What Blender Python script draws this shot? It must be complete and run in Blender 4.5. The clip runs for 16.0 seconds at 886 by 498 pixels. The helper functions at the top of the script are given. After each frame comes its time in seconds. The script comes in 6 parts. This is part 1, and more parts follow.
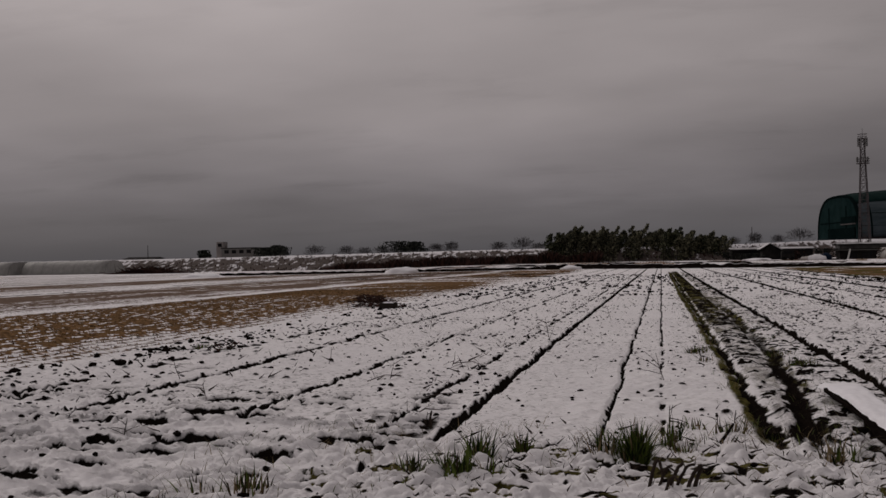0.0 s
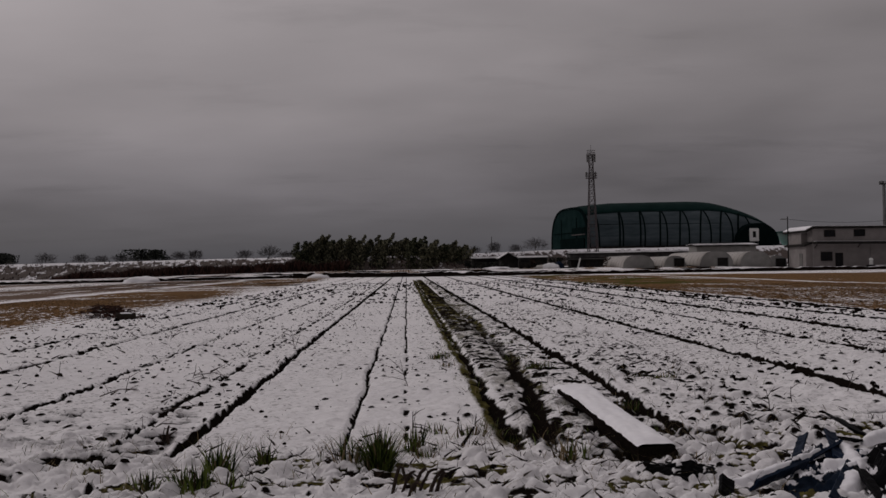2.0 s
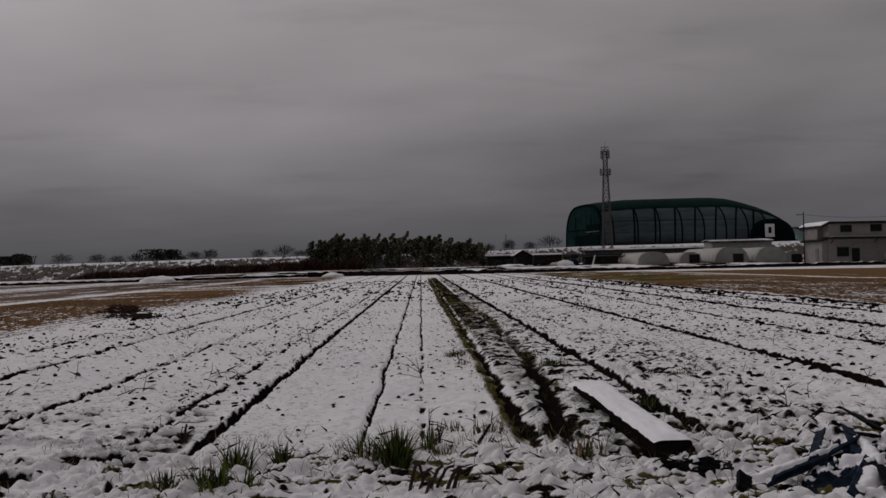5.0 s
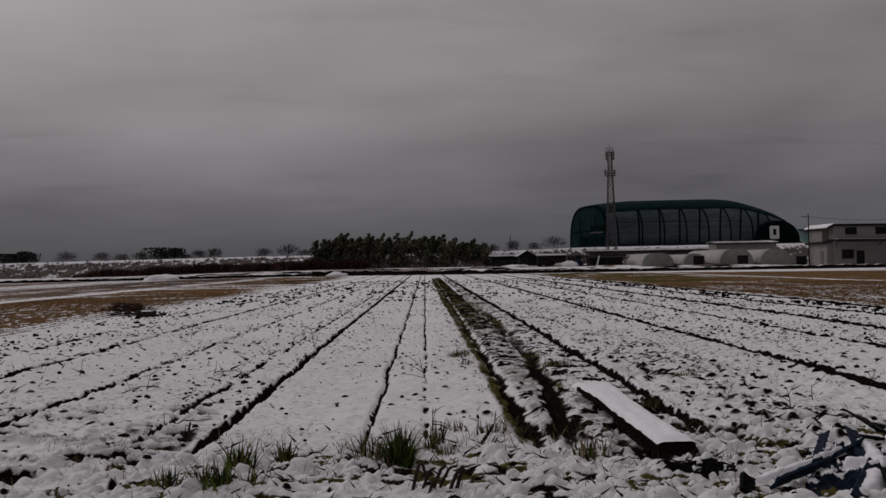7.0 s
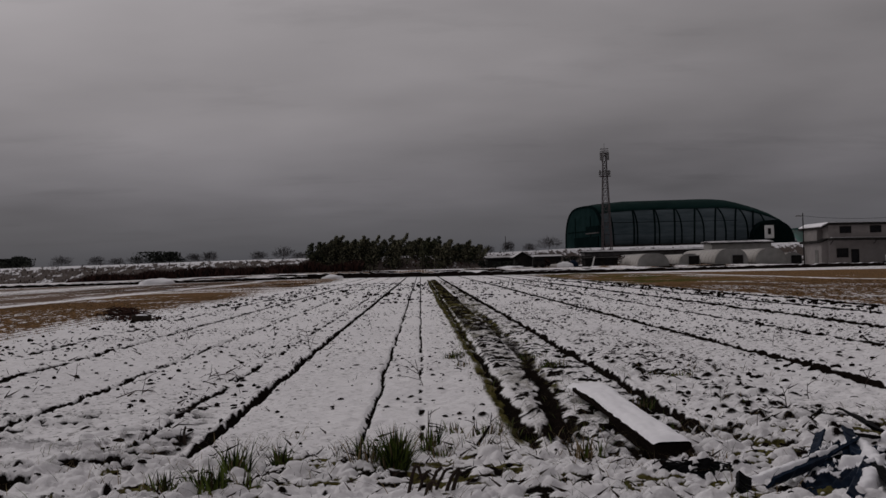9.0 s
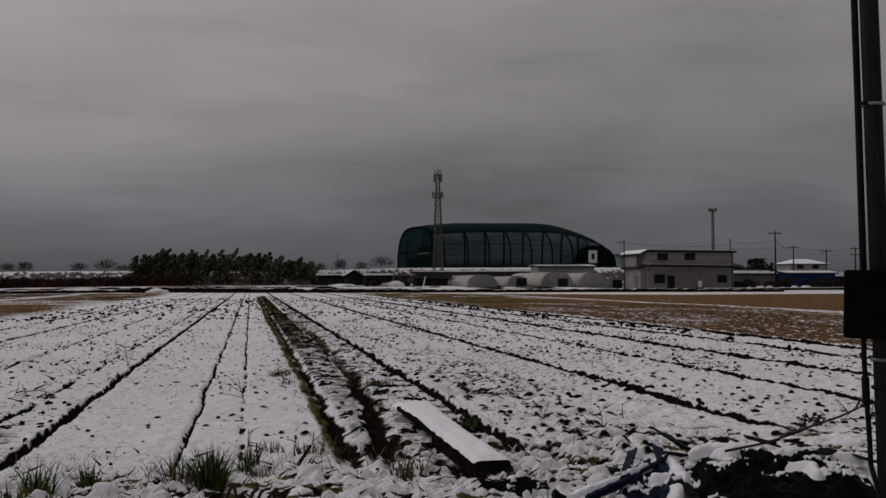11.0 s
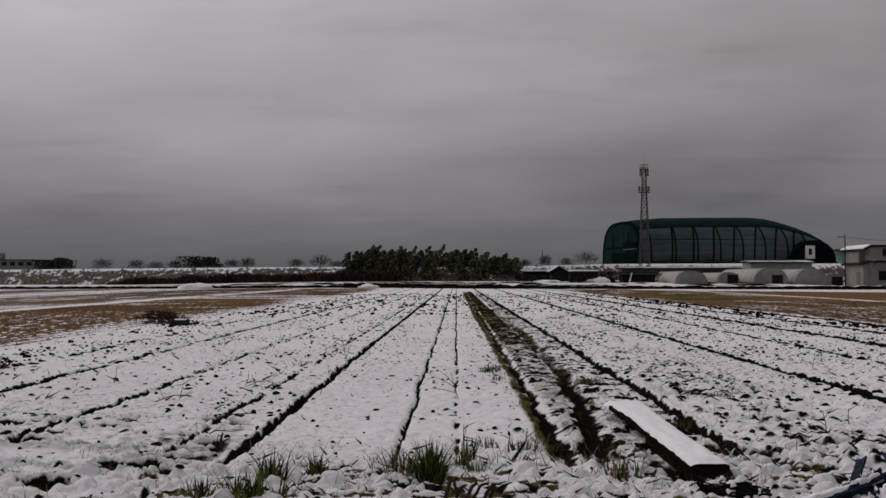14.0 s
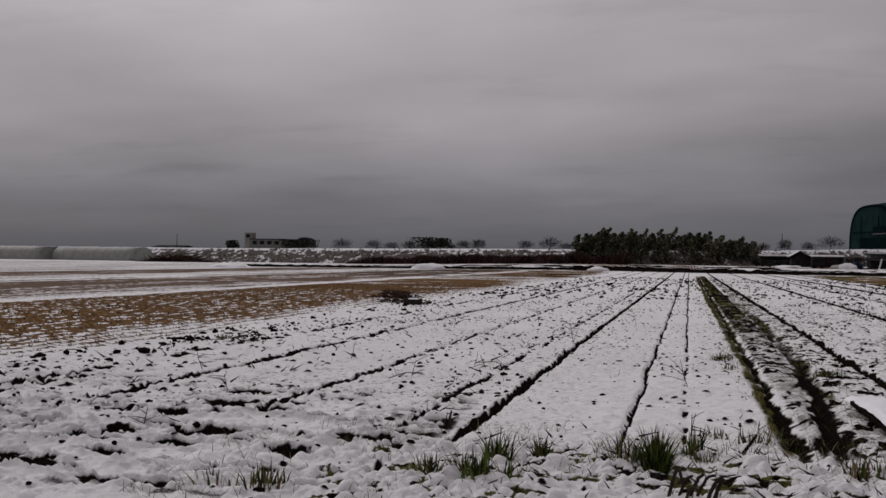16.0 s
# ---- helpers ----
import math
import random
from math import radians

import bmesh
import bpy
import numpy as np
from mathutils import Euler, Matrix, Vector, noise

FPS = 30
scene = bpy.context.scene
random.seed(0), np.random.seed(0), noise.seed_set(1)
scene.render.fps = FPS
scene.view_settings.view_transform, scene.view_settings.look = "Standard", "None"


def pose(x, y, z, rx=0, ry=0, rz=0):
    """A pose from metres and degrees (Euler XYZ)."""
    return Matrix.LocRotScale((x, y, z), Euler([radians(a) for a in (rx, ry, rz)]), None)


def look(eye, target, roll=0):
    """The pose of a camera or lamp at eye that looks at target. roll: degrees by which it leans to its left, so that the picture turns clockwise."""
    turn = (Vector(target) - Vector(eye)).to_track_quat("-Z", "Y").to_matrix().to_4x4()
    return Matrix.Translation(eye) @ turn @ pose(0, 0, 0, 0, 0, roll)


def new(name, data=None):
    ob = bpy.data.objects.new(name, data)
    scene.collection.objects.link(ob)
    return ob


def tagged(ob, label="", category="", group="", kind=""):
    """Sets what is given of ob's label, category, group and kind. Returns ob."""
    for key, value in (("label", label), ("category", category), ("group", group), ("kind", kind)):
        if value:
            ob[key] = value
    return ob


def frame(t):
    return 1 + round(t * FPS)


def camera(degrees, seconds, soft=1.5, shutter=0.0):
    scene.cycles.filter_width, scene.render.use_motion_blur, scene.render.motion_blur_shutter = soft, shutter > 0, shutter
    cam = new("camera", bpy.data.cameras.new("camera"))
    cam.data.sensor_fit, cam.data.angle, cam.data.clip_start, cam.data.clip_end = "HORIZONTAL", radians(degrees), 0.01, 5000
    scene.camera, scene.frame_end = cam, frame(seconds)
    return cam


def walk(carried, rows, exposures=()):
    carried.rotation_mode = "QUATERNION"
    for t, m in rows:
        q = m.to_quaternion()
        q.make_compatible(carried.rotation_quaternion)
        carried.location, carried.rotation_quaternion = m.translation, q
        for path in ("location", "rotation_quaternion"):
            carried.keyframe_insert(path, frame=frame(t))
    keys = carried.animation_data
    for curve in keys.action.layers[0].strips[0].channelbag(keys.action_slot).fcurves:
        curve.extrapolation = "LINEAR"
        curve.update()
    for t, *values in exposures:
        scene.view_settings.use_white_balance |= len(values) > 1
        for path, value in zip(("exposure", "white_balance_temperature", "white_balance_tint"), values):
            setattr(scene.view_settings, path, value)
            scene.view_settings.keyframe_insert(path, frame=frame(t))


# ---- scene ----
# camera: seconds, x, y, z, heading (clockwise from the rows), pitch, roll
cam = camera(46.52, 16.0, soft=1.5)
ROWS = [
    (0.0, -0.010, -0.116, 1.505, -11.93, 0.70, -1.07),
    (0.5, -0.005, -0.091, 1.496, -7.66, 1.55, -0.41),
    (1.0, 0.001, -0.026, 1.486, -2.44, 1.81, -0.80),
    (1.5, 0.007, 0.009, 1.485, 0.48, 1.16, -1.09),
    (2.0, 0.002, 0.013, 1.489, 2.06, 0.92, -1.12),
    (2.5, 0.000, 0.013, 1.491, 2.54, 0.82, -1.46),
    (3.0, 0.003, 0.014, 1.488, 2.36, 0.73, -1.60),
    (3.5, -0.003, 0.005, 1.488, 1.74, 0.87, -1.85),
    (4.0, -0.004, -0.000, 1.487, 1.39, 0.81, -1.73),
    (6.5, -0.009, -0.001, 1.487, 1.20, 0.84, -1.23),
    (7.0, -0.008, -0.004, 1.486, 1.03, 0.83, -1.15),
    (7.5, -0.009, -0.002, 1.487, 1.02, 0.75, -1.35),
    (8.0, -0.005, 0.001, 1.486, 1.02, 0.72, -1.48),
    (8.2, -0.003, 0.002, 1.486, 1.04, 0.77, -1.58),
    (10.3, 0.008, 0.017, 1.483, 3.85, 1.68, -0.08),
    (10.5, 0.017, 0.019, 1.483, 5.42, 1.97, 0.02),
    (11.0, 0.048, 0.066, 1.475, 10.60, 1.80, -0.23),
    (11.5, 0.038, 0.043, 1.481, 13.61, 1.31, -1.03),
    (12.0, 0.031, 0.048, 1.487, 14.41, 1.15, -0.83),
    (12.5, 0.013, 0.058, 1.495, 12.88, 1.55, -0.74),
    (13.0, 0.008, 0.045, 1.499, 9.68, 2.04, -0.81),
    (13.5, -0.012, 0.027, 1.503, 5.31, 2.27, -0.25),
    (14.0, -0.030, -0.005, 1.503, -0.73, 1.60, -0.08),
    (14.5, -0.035, -0.020, 1.515, -5.59, 0.35, 0.15),
    (15.0, -0.025, -0.012, 1.519, -9.46, 0.28, 0.06),
    (15.5, -0.018, -0.046, 1.522, -12.36, 0.29, 0.53),
    (16.0, -0.002, -0.057, 1.525, -13.44, 0.53, 0.71),
]
# seconds, stops, white balance
EXPOSURES = [(0.0, -0.44, 6850, 13), (1.5, -0.52, 6700, 13), (3.5, -0.54, 6500, 11), (8.2, -0.53, 6500, 10), (10.3, -0.52, 6500, 10), (11.0, -0.45, 6450, 10), (11.5, -0.31, 6450, 10), (12.0, -0.20, 6450, 10), (13.5, -0.10, 6450, 10), (14.5, -0.08, 6450, 10), (16.0, -0.09, 6450, 10)]
walk(cam, [(t, pose(x, y, z, 90 + p, 0, -h) @ pose(0, 0, 0, 0, 0, r)) for t, x, y, z, h, p, r in ROWS], EXPOSURES)

# world: an overcast sky, dark along the horizon and bright overhead
SUN_HEADING, SUN_HEIGHT = -50.0, 38.0
world = bpy.data.worlds.new("overcast")
scene.world = world
world.use_nodes = True


def build_sky(nt):
    nodes, links = nt.nodes, nt.links
    nodes.clear()

    def add(kind, **values):
        n = nodes.new(kind)
        for key, value in values.items():
            n.inputs[key].default_value = value
        return n

    def calc(op, a, b=None, clamp=False):
        n = nodes.new("ShaderNodeMath")
        n.operation, n.use_clamp = op, clamp
        for k, v in enumerate((a, b)):
            if v is None:
                continue
            if isinstance(v, (int, float)):
                n.inputs[k].default_value = v
            else:
                links.new(v, n.inputs[k])
        return n.outputs[0]

    tc = add("ShaderNodeTexCoord")
    sep = add("ShaderNodeSeparateXYZ")
    links.new(tc.outputs["Generated"], sep.inputs[0])
    z = sep.outputs["Z"]
    # flat cloud deck seen in perspective
    lift = calc("ADD", calc("MAXIMUM", z, 0.0), 0.15)
    comb = add("ShaderNodeCombineXYZ")
    links.new(calc("DIVIDE", sep.outputs["X"], lift), comb.inputs[0])
    links.new(calc("DIVIDE", sep.outputs["Y"], lift), comb.inputs[1])

    def cloud(scale, detail, rough, sx, sy, offset):
        m = add("ShaderNodeMapping")
        m.inputs["Scale"].default_value = (sx, sy, 1)
        m.inputs["Location"].default_value = offset
        links.new(comb.outputs[0], m.inputs[0])
        n = add("ShaderNodeTexNoise", Scale=scale, Detail=detail, Roughness=rough)
        links.new(m.outputs[0], n.inputs["Vector"])
        return n.outputs["Fac"]

    broad = cloud(0.6, 3.0, 0.5, 1.0, 1.0, (3.1, 1.7, 0))
    streak = cloud(1.7, 5.0, 0.55, 0.8, 1.0, (7.3, 4.2, 0))
    ramp = nodes.new("ShaderNodeValToRGB")
    cr = ramp.color_ramp
    stops = [(0.0, (0.108, 0.112, 0.131)), (0.03, (0.158, 0.154, 0.170)), (0.08, (0.226, 0.213, 0.229)), (0.14, (0.276, 0.257, 0.267)),
             (0.22, (0.355, 0.331, 0.340)), (0.45, (0.60, 0.565, 0.582)), (1.0, (0.75, 0.705, 0.73))]
    while len(cr.elements) < len(stops):
        cr.elements.new(0.5)
    for e, (p, c) in zip(cr.elements, stops):
        e.position, e.color = p, (*c, 1)
    links.new(calc("MAXIMUM", z, 0.0), ramp.inputs[0])
    var = calc("ADD", calc("MULTIPLY", calc("SUBTRACT", broad, 0.5), 1.15), calc("MULTIPLY", calc("SUBTRACT", streak, 0.5), 0.34))
    # torn shreds of darker cloud under the deck
    shred = calc("MULTIPLY", calc("SUBTRACT", cloud(2.6, 6.0, 0.6, 0.45, 1.0, (1.9, 8.4, 0)), 0.56), 5.0, True)
    var = calc("SUBTRACT", var, calc("MULTIPLY", shred, 0.16))
    # the overcast is thinner on the sun's side
    side = calc("MULTIPLY", calc("ADD", calc("MULTIPLY", sep.outputs["X"], math.sin(radians(SUN_HEADING))), calc("MULTIPLY", sep.outputs["Y"], math.cos(radians(SUN_HEADING)))), 0.52)
    side = calc("MULTIPLY", side, calc("MULTIPLY", calc("MAXIMUM", z, 0.0), 7.0, True))
    fade = calc("MULTIPLY", calc("MAXIMUM", z, 0.0), 14.0, True)
    gain = calc("ADD", calc("MULTIPLY", calc("ADD", var, side), fade), 0.80)
    mul = nodes.new("ShaderNodeMix")
    mul.data_type, mul.blend_type = "RGBA", "MULTIPLY"
    mul.inputs["Factor"].default_value = 1.0
    links.new(ramp.outputs[0], mul.inputs["A"])
    grey = add("ShaderNodeCombineColor")
    for k in range(3):
        links.new(gain, grey.inputs[k])
    links.new(grey.outputs[0], mul.inputs["B"])
    sky = nodes.new("ShaderNodeTexSky")
    sky.sky_type, sky.sun_disc = "NISHITA", False
    sky.sun_elevation, sky.sun_rotation = radians(SUN_HEIGHT), radians(SUN_HEADING)
    clear = add("ShaderNodeBackground", Strength=0.05)
    links.new(sky.outputs[0], clear.inputs["Color"])
    deck = add("ShaderNodeBackground", Strength=1.0)
    links.new(mul.outputs["Result"], deck.inputs["Color"])
    mix = add("ShaderNodeMixShader", Fac=0.97)
    links.new(clear.outputs[0], mix.inputs[1])
    links.new(deck.outputs[0], mix.inputs[2])
    out = add("ShaderNodeOutputWorld")
    links.new(mix.outputs[0], out.inputs[0])


build_sky(world.node_tree)
sun = new("sun", bpy.data.lights.new("sun", "SUN"))
sun.data.energy, sun.data.angle, sun.data.color = 0.72, radians(40), (1.0, 0.97, 0.94)
sun_way = Vector((math.sin(radians(SUN_HEADING)) * math.cos(radians(SUN_HEIGHT)), math.cos(radians(SUN_HEADING)) * math.cos(radians(SUN_HEIGHT)), math.sin(radians(SUN_HEIGHT))))
sun.matrix_world = look(sun_way * 50, (0, 0, 0))

# ---- materials ----
class Nodes:
    """A small wrapper round a node tree."""

    def __init__(self, name):
        self.mat = bpy.data.materials.new(name)
        self.mat.use_nodes = True
        self.nt = self.mat.node_tree
        self.bsdf = self.nt.nodes["Principled BSDF"]
        self.tc = self.nt.nodes.new("ShaderNodeTexCoord")

    def link(self, a, b):
        self.nt.links.new(a, b)

    def noise(self, scale, detail=4.0, rough=0.55, stretch=(1, 1, 1), where="Object"):
        m = self.nt.nodes.new("ShaderNodeMapping")
        m.inputs["Scale"].default_value = stretch
        self.link(self.tc.outputs[where], m.inputs[0])
        n = self.nt.nodes.new("ShaderNodeTexNoise")
        n.inputs["Scale"].default_value, n.inputs["Detail"].default_value, n.inputs["Roughness"].default_value = scale, detail, rough
        self.link(m.outputs[0], n.inputs["Vector"])
        return n.outputs["Fac"]

    def ramp(self, fac, *stops):
        r = self.nt.nodes.new("ShaderNodeValToRGB")
        while len(r.color_ramp.elements) < len(stops):
            r.color_ramp.elements.new(0.5)
        for e, (p, c) in zip(r.color_ramp.elements, stops):
            e.position = p
            e.color = (*c, 1) if isinstance(c, tuple) else (c, c, c, 1)
        self.link(fac, r.inputs[0])
        return r.outputs[0]

    def mix(self, fac, a, b, blend="MIX"):
        n = self.nt.nodes.new("ShaderNodeMix")
        n.data_type, n.blend_type = "RGBA", blend
        for key, v in (("Factor", fac), ("A", a), ("B", b)):
            if isinstance(v, tuple):
                n.inputs[key].default_value = (*v, 1)
            elif isinstance(v, float):
                n.inputs[key].default_value = v
            else:
                self.link(v, n.inputs[key])
        return n.outputs["Result"]

    def calc(self, op, a, b):
        n = self.nt.nodes.new("ShaderNodeMath")
        n.operation = op
        for k, v in enumerate((a, b)):
            if isinstance(v, float):
                n.inputs[k].default_value = v
            else:
                self.link(v, n.inputs[k])
        return n.outputs[0]

    def attr(self, name):
        n = self.nt.nodes.new("ShaderNodeAttribute")
        n.attribute_name = name
        return n.outputs["Fac"]

    def random(self, island=False):
        if island:
            return self.nt.nodes.new("ShaderNodeNewGeometry").outputs["Random Per Island"]
        return self.nt.nodes.new("ShaderNodeObjectInfo").outputs["Random"]

    def bump(self, height, strength=0.4, distance=0.02):
        b = self.nt.nodes.new("ShaderNodeBump")
        b.inputs["Strength"].default_value, b.inputs["Distance"].default_value = strength, distance
        self.link(height, b.inputs["Height"])
        self.link(b.outputs[0], self.bsdf.inputs["Normal"])

    def done(self, colour, rough=0.8, metal=0.0, spec=0.5):
        if isinstance(colour, tuple):
            self.bsdf.inputs["Base Color"].default_value = (*colour, 1)
        else:
            self.link(colour, self.bsdf.inputs["Base Color"])
        if isinstance(rough, float):
            self.bsdf.inputs["Roughness"].default_value = rough
        else:
            self.link(rough, self.bsdf.inputs["Roughness"])
        self.bsdf.inputs["Metallic"].default_value = metal
        self.bsdf.inputs["Specular IOR Level"].default_value = spec
        return self.mat


def plain(name, a, b, scale, rough=0.7, metal=0.0, stretch=(1, 1, 1), bump=0.3, distance=0.01, spec=0.12, island=0.0):
    """Colour that wanders between a and b at two scales, with fine relief."""
    n = Nodes(name)
    fine, broad = n.noise(scale, 5.0, 0.6, stretch), n.noise(scale * 0.13, 3.0, 0.5)
    fac = n.calc("ADD", n.calc("MULTIPLY", fine, 0.65), n.calc("MULTIPLY", broad, 0.35))
    if island:
        fac = n.calc("ADD", fac, n.calc("MULTIPLY", n.calc("SUBTRACT", n.random(True), 0.5), island))
    colour = n.ramp(fac, (0.32, a), (0.68, b))
    n.bump(fine, bump, distance)
    return n.done(colour, rough, metal, spec)


def make_ground_material():
    n = Nodes("snowy_field")
    fine, grain, broad = n.noise(55.0, 6.0, 0.65), n.noise(9.0, 5.0, 0.6), n.noise(0.35, 4.0, 0.55)
    snow = n.mix(n.ramp(broad, (0.35, 0.0), (0.7, 1.0)), (0.785, 0.768, 0.782), (0.85, 0.833, 0.842))
    snow = n.mix(n.ramp(grain, (0.30, 0.35), (0.5, 0.0)), snow, (0.60, 0.58, 0.58))
    soil = n.ramp(fine, (0.3, (0.003, 0.0025, 0.002)), (0.7, (0.016, 0.012, 0.010)))
    straw = n.mix(n.ramp(grain, (0.35, 0.0), (0.65, 1.0)), (0.082, 0.046, 0.023), (0.285, 0.172, 0.086))
    straw = n.mix(n.ramp(broad, (0.4, 0.0), (0.65, 0.6)), straw, (0.125, 0.080, 0.046))
    moss = n.ramp(grain, (0.3, (0.020, 0.018, 0.008)), (0.75, (0.150, 0.132, 0.044)))

    # hills of stubble stand in rows
    sep = n.nt.nodes.new("ShaderNodeSeparateXYZ")
    wob = n.nt.nodes.new("ShaderNodeVectorMath")
    wob.operation = "MULTIPLY_ADD"
    drift = n.nt.nodes.new("ShaderNodeTexNoise")
    drift.inputs["Scale"].default_value = 1.3
    n.link(n.tc.outputs["Object"], drift.inputs["Vector"])
    n.link(drift.outputs["Color"], wob.inputs[0])
    wob.inputs[1].default_value = (0.12, 0.10, 0)
    n.link(n.tc.outputs["Object"], wob.inputs[2])
    n.link(wob.outputs[0], sep.inputs[0])
    across = n.calc("COSINE", n.calc("MULTIPLY", sep.outputs["X"], 2 * math.pi / 0.45), 0.0)
    along = n.calc("COSINE", n.calc("MULTIPLY", sep.outputs["Y"], 2 * math.pi / 0.20), 0.0)
    hill = n.calc("MULTIPLY", n.calc("ADD", across, along), 0.5)
    straw = n.mix(n.ramp(hill, (0.15, 0.0), (0.6, 0.65)), straw, (0.046, 0.027, 0.016))
    # the strips further off hold greyer leavings
    other = n.ramp(n.calc("SUBTRACT", n.calc("MULTIPLY", sep.outputs["X"], -1.0), 21.0), (0.0, 0.0), (1.0, 0.75))
    straw = n.mix(other, straw, (0.150, 0.115, 0.098))

    def edge(name, width=0.16):
        # the border is broken up by the grain
        v = n.calc("ADD", n.attr(name), n.calc("MULTIPLY", n.calc("SUBTRACT", fine, 0.5), 0.55))
        return n.ramp(v, (0.5 - width, 0.0), (0.5 + width, 1.0))

    # thin snow lets specks of earth through
    speck = n.calc("MULTIPLY", n.ramp(n.noise(15.0, 3.0, 0.6, (0.75, 1.0, 1.0)), (0.555, 0.0), (0.615, 1.0)), n.attr("thin"))
    snow = n.mix(speck, snow, (0.05, 0.042, 0.038))
    colour = n.mix(n.ramp(n.calc("ADD", n.calc("ADD", n.attr("straw"), n.calc("MULTIPLY", n.calc("MULTIPLY", n.calc("SUBTRACT", hill, 0.28), 0.75), n.ramp(n.attr("straw"), (0.08, 0.0), (0.30, 1.0), (0.55, 0.85), (0.85, 0.35)))), n.calc("MULTIPLY", n.calc("SUBTRACT", fine, 0.5), 0.5)), (0.34, 0.0), (0.62, 1.0)), snow, straw)
    colour = n.mix(edge("moss", 0.15), colour, moss)
    colour = n.mix(edge("soil"), colour, soil)
    n.bump(n.calc("ADD", n.calc("MULTIPLY", grain, 0.7), n.calc("MULTIPLY", fine, 0.3)), 0.85, 0.05)
    return n.done(colour, 0.9, 0.0, 0.0)


SNOWY = make_ground_material()
SNOW = plain("snow", (0.74, 0.73, 0.76), (0.86, 0.85, 0.87), 9.0, 0.8, bump=0.5, distance=0.02, spec=0.2)
FAR_SNOW = plain("far_snow", (0.50, 0.49, 0.50), (0.84, 0.83, 0.85), 0.6, 0.85, bump=0.0, spec=0.2)
SOIL = plain("wet_soil", (0.003, 0.0025, 0.002), (0.018, 0.013, 0.011), 30.0, 0.9, bump=0.8, distance=0.02, spec=0.0)
OLD_WOOD = plain("weathered_wood", (0.004, 0.003, 0.0025), (0.018, 0.014, 0.012), 7.0, 0.9, stretch=(9, 1, 9), bump=0.8, distance=0.008, spec=0.0)
BLACK_FILM = plain("black_film", (0.002, 0.002, 0.0025), (0.006, 0.006, 0.007), 14.0, 0.7, bump=0.5, distance=0.02, spec=0.03)
BLUE_FILM = plain("blue_film", (0.003, 0.006, 0.014), (0.012, 0.024, 0.048), 5.0, 0.6, bump=0.5, distance=0.02, spec=0.04)
RUBBER = plain("black_rubber", (0.002, 0.002, 0.002), (0.008, 0.008, 0.008), 20.0, 0.7, spec=0.1)
POLE_STEEL = plain("dull_steel", (0.004, 0.0045, 0.004), (0.020, 0.019, 0.016), 6.0, 0.7, 0.0, stretch=(6, 6, 0.6), bump=0.3, distance=0.003)
BOX_BLACK = plain("black_box_paint", (0.0015, 0.0015, 0.0015), (0.004, 0.004, 0.004), 10.0, 0.85, bump=0.2, distance=0.003, spec=0.03)
GALV = plain("galvanised_steel", (0.12, 0.12, 0.12), (0.24, 0.24, 0.24), 12.0, 0.5, 0.6, bump=0.2, distance=0.003)
TOWER_RED = plain("dark_red_paint", (0.045, 0.039, 0.041), (0.09, 0.074, 0.076), 3.0, 0.7)
TEAL_FILM = plain("dark_teal_film", (0.022, 0.036, 0.042), (0.086, 0.108, 0.120), 0.40, 0.55, stretch=(0.35, 1, 2.2), bump=0.25, distance=0.3, spec=0.12)
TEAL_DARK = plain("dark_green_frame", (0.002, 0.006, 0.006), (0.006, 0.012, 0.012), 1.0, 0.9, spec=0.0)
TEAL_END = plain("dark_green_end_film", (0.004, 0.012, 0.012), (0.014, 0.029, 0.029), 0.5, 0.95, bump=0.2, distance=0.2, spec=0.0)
TEAL_ROOF = plain("green_roof_film", (0.003, 0.013, 0.012), (0.010, 0.028, 0.026), 0.3, 0.9, bump=0.2, distance=0.2, spec=0.03)
GREEN_FILM = plain("green_film", (0.035, 0.12, 0.10), (0.06, 0.18, 0.15), 0.4, 0.55)
FILM = plain("greenhouse_film", (0.27, 0.25, 0.232), (0.42, 0.395, 0.372), 0.7, 0.5, bump=0.3, distance=0.1)
FILM_END = plain("greenhouse_end_film", (0.20, 0.197, 0.19), (0.32, 0.315, 0.30), 0.9, 0.55, bump=0.3, distance=0.1)
CLOUDY_WALL = plain("grey_plaster", (0.175, 0.160, 0.155), (0.255, 0.235, 0.228), 0.8, 0.85, bump=0.1)
GREY_PANEL = plain("grey_wall_panel", (0.10, 0.096, 0.092), (0.17, 0.163, 0.156), 0.8, 0.8)
PATCHY = plain("patchy_roof_snow", (0.05, 0.048, 0.05), (0.80, 0.79, 0.81), 1.4, 0.9, stretch=(0.6, 1, 1), bump=0.0, spec=0.1)
MID_PANEL = plain("dull_grey_cladding", (0.022, 0.021, 0.022), (0.085, 0.080, 0.078), 1.1, 0.8)
DARK_METAL = plain("dark_sheet_metal", (0.010, 0.009, 0.009), (0.030, 0.028, 0.026), 1.2, 0.85, spec=0.05)
RUST = plain("rusty_sheet", (0.0025, 0.002, 0.002), (0.022, 0.009, 0.005), 1.6, 0.95, stretch=(1.6, 1.6, 0.4), bump=0.4, distance=0.01, spec=0.0, island=0.3)
BLUE_SHEET = plain("blue_sheet", (0.006, 0.022, 0.085), (0.016, 0.052, 0.170), 0.7, 0.6)
GLASS_DARK = plain("dark_window", (0.006, 0.006, 0.007), (0.014, 0.014, 0.016), 2.0, 0.15, bump=0.0)
WHITE_PAINT = plain("white_paint", (0.55, 0.55, 0.54), (0.72, 0.72, 0.70), 2.0, 0.6)
RED_PAINT = plain("red_paint", (0.04, 0.010, 0.008), (0.08, 0.02, 0.014), 3.0, 0.6)
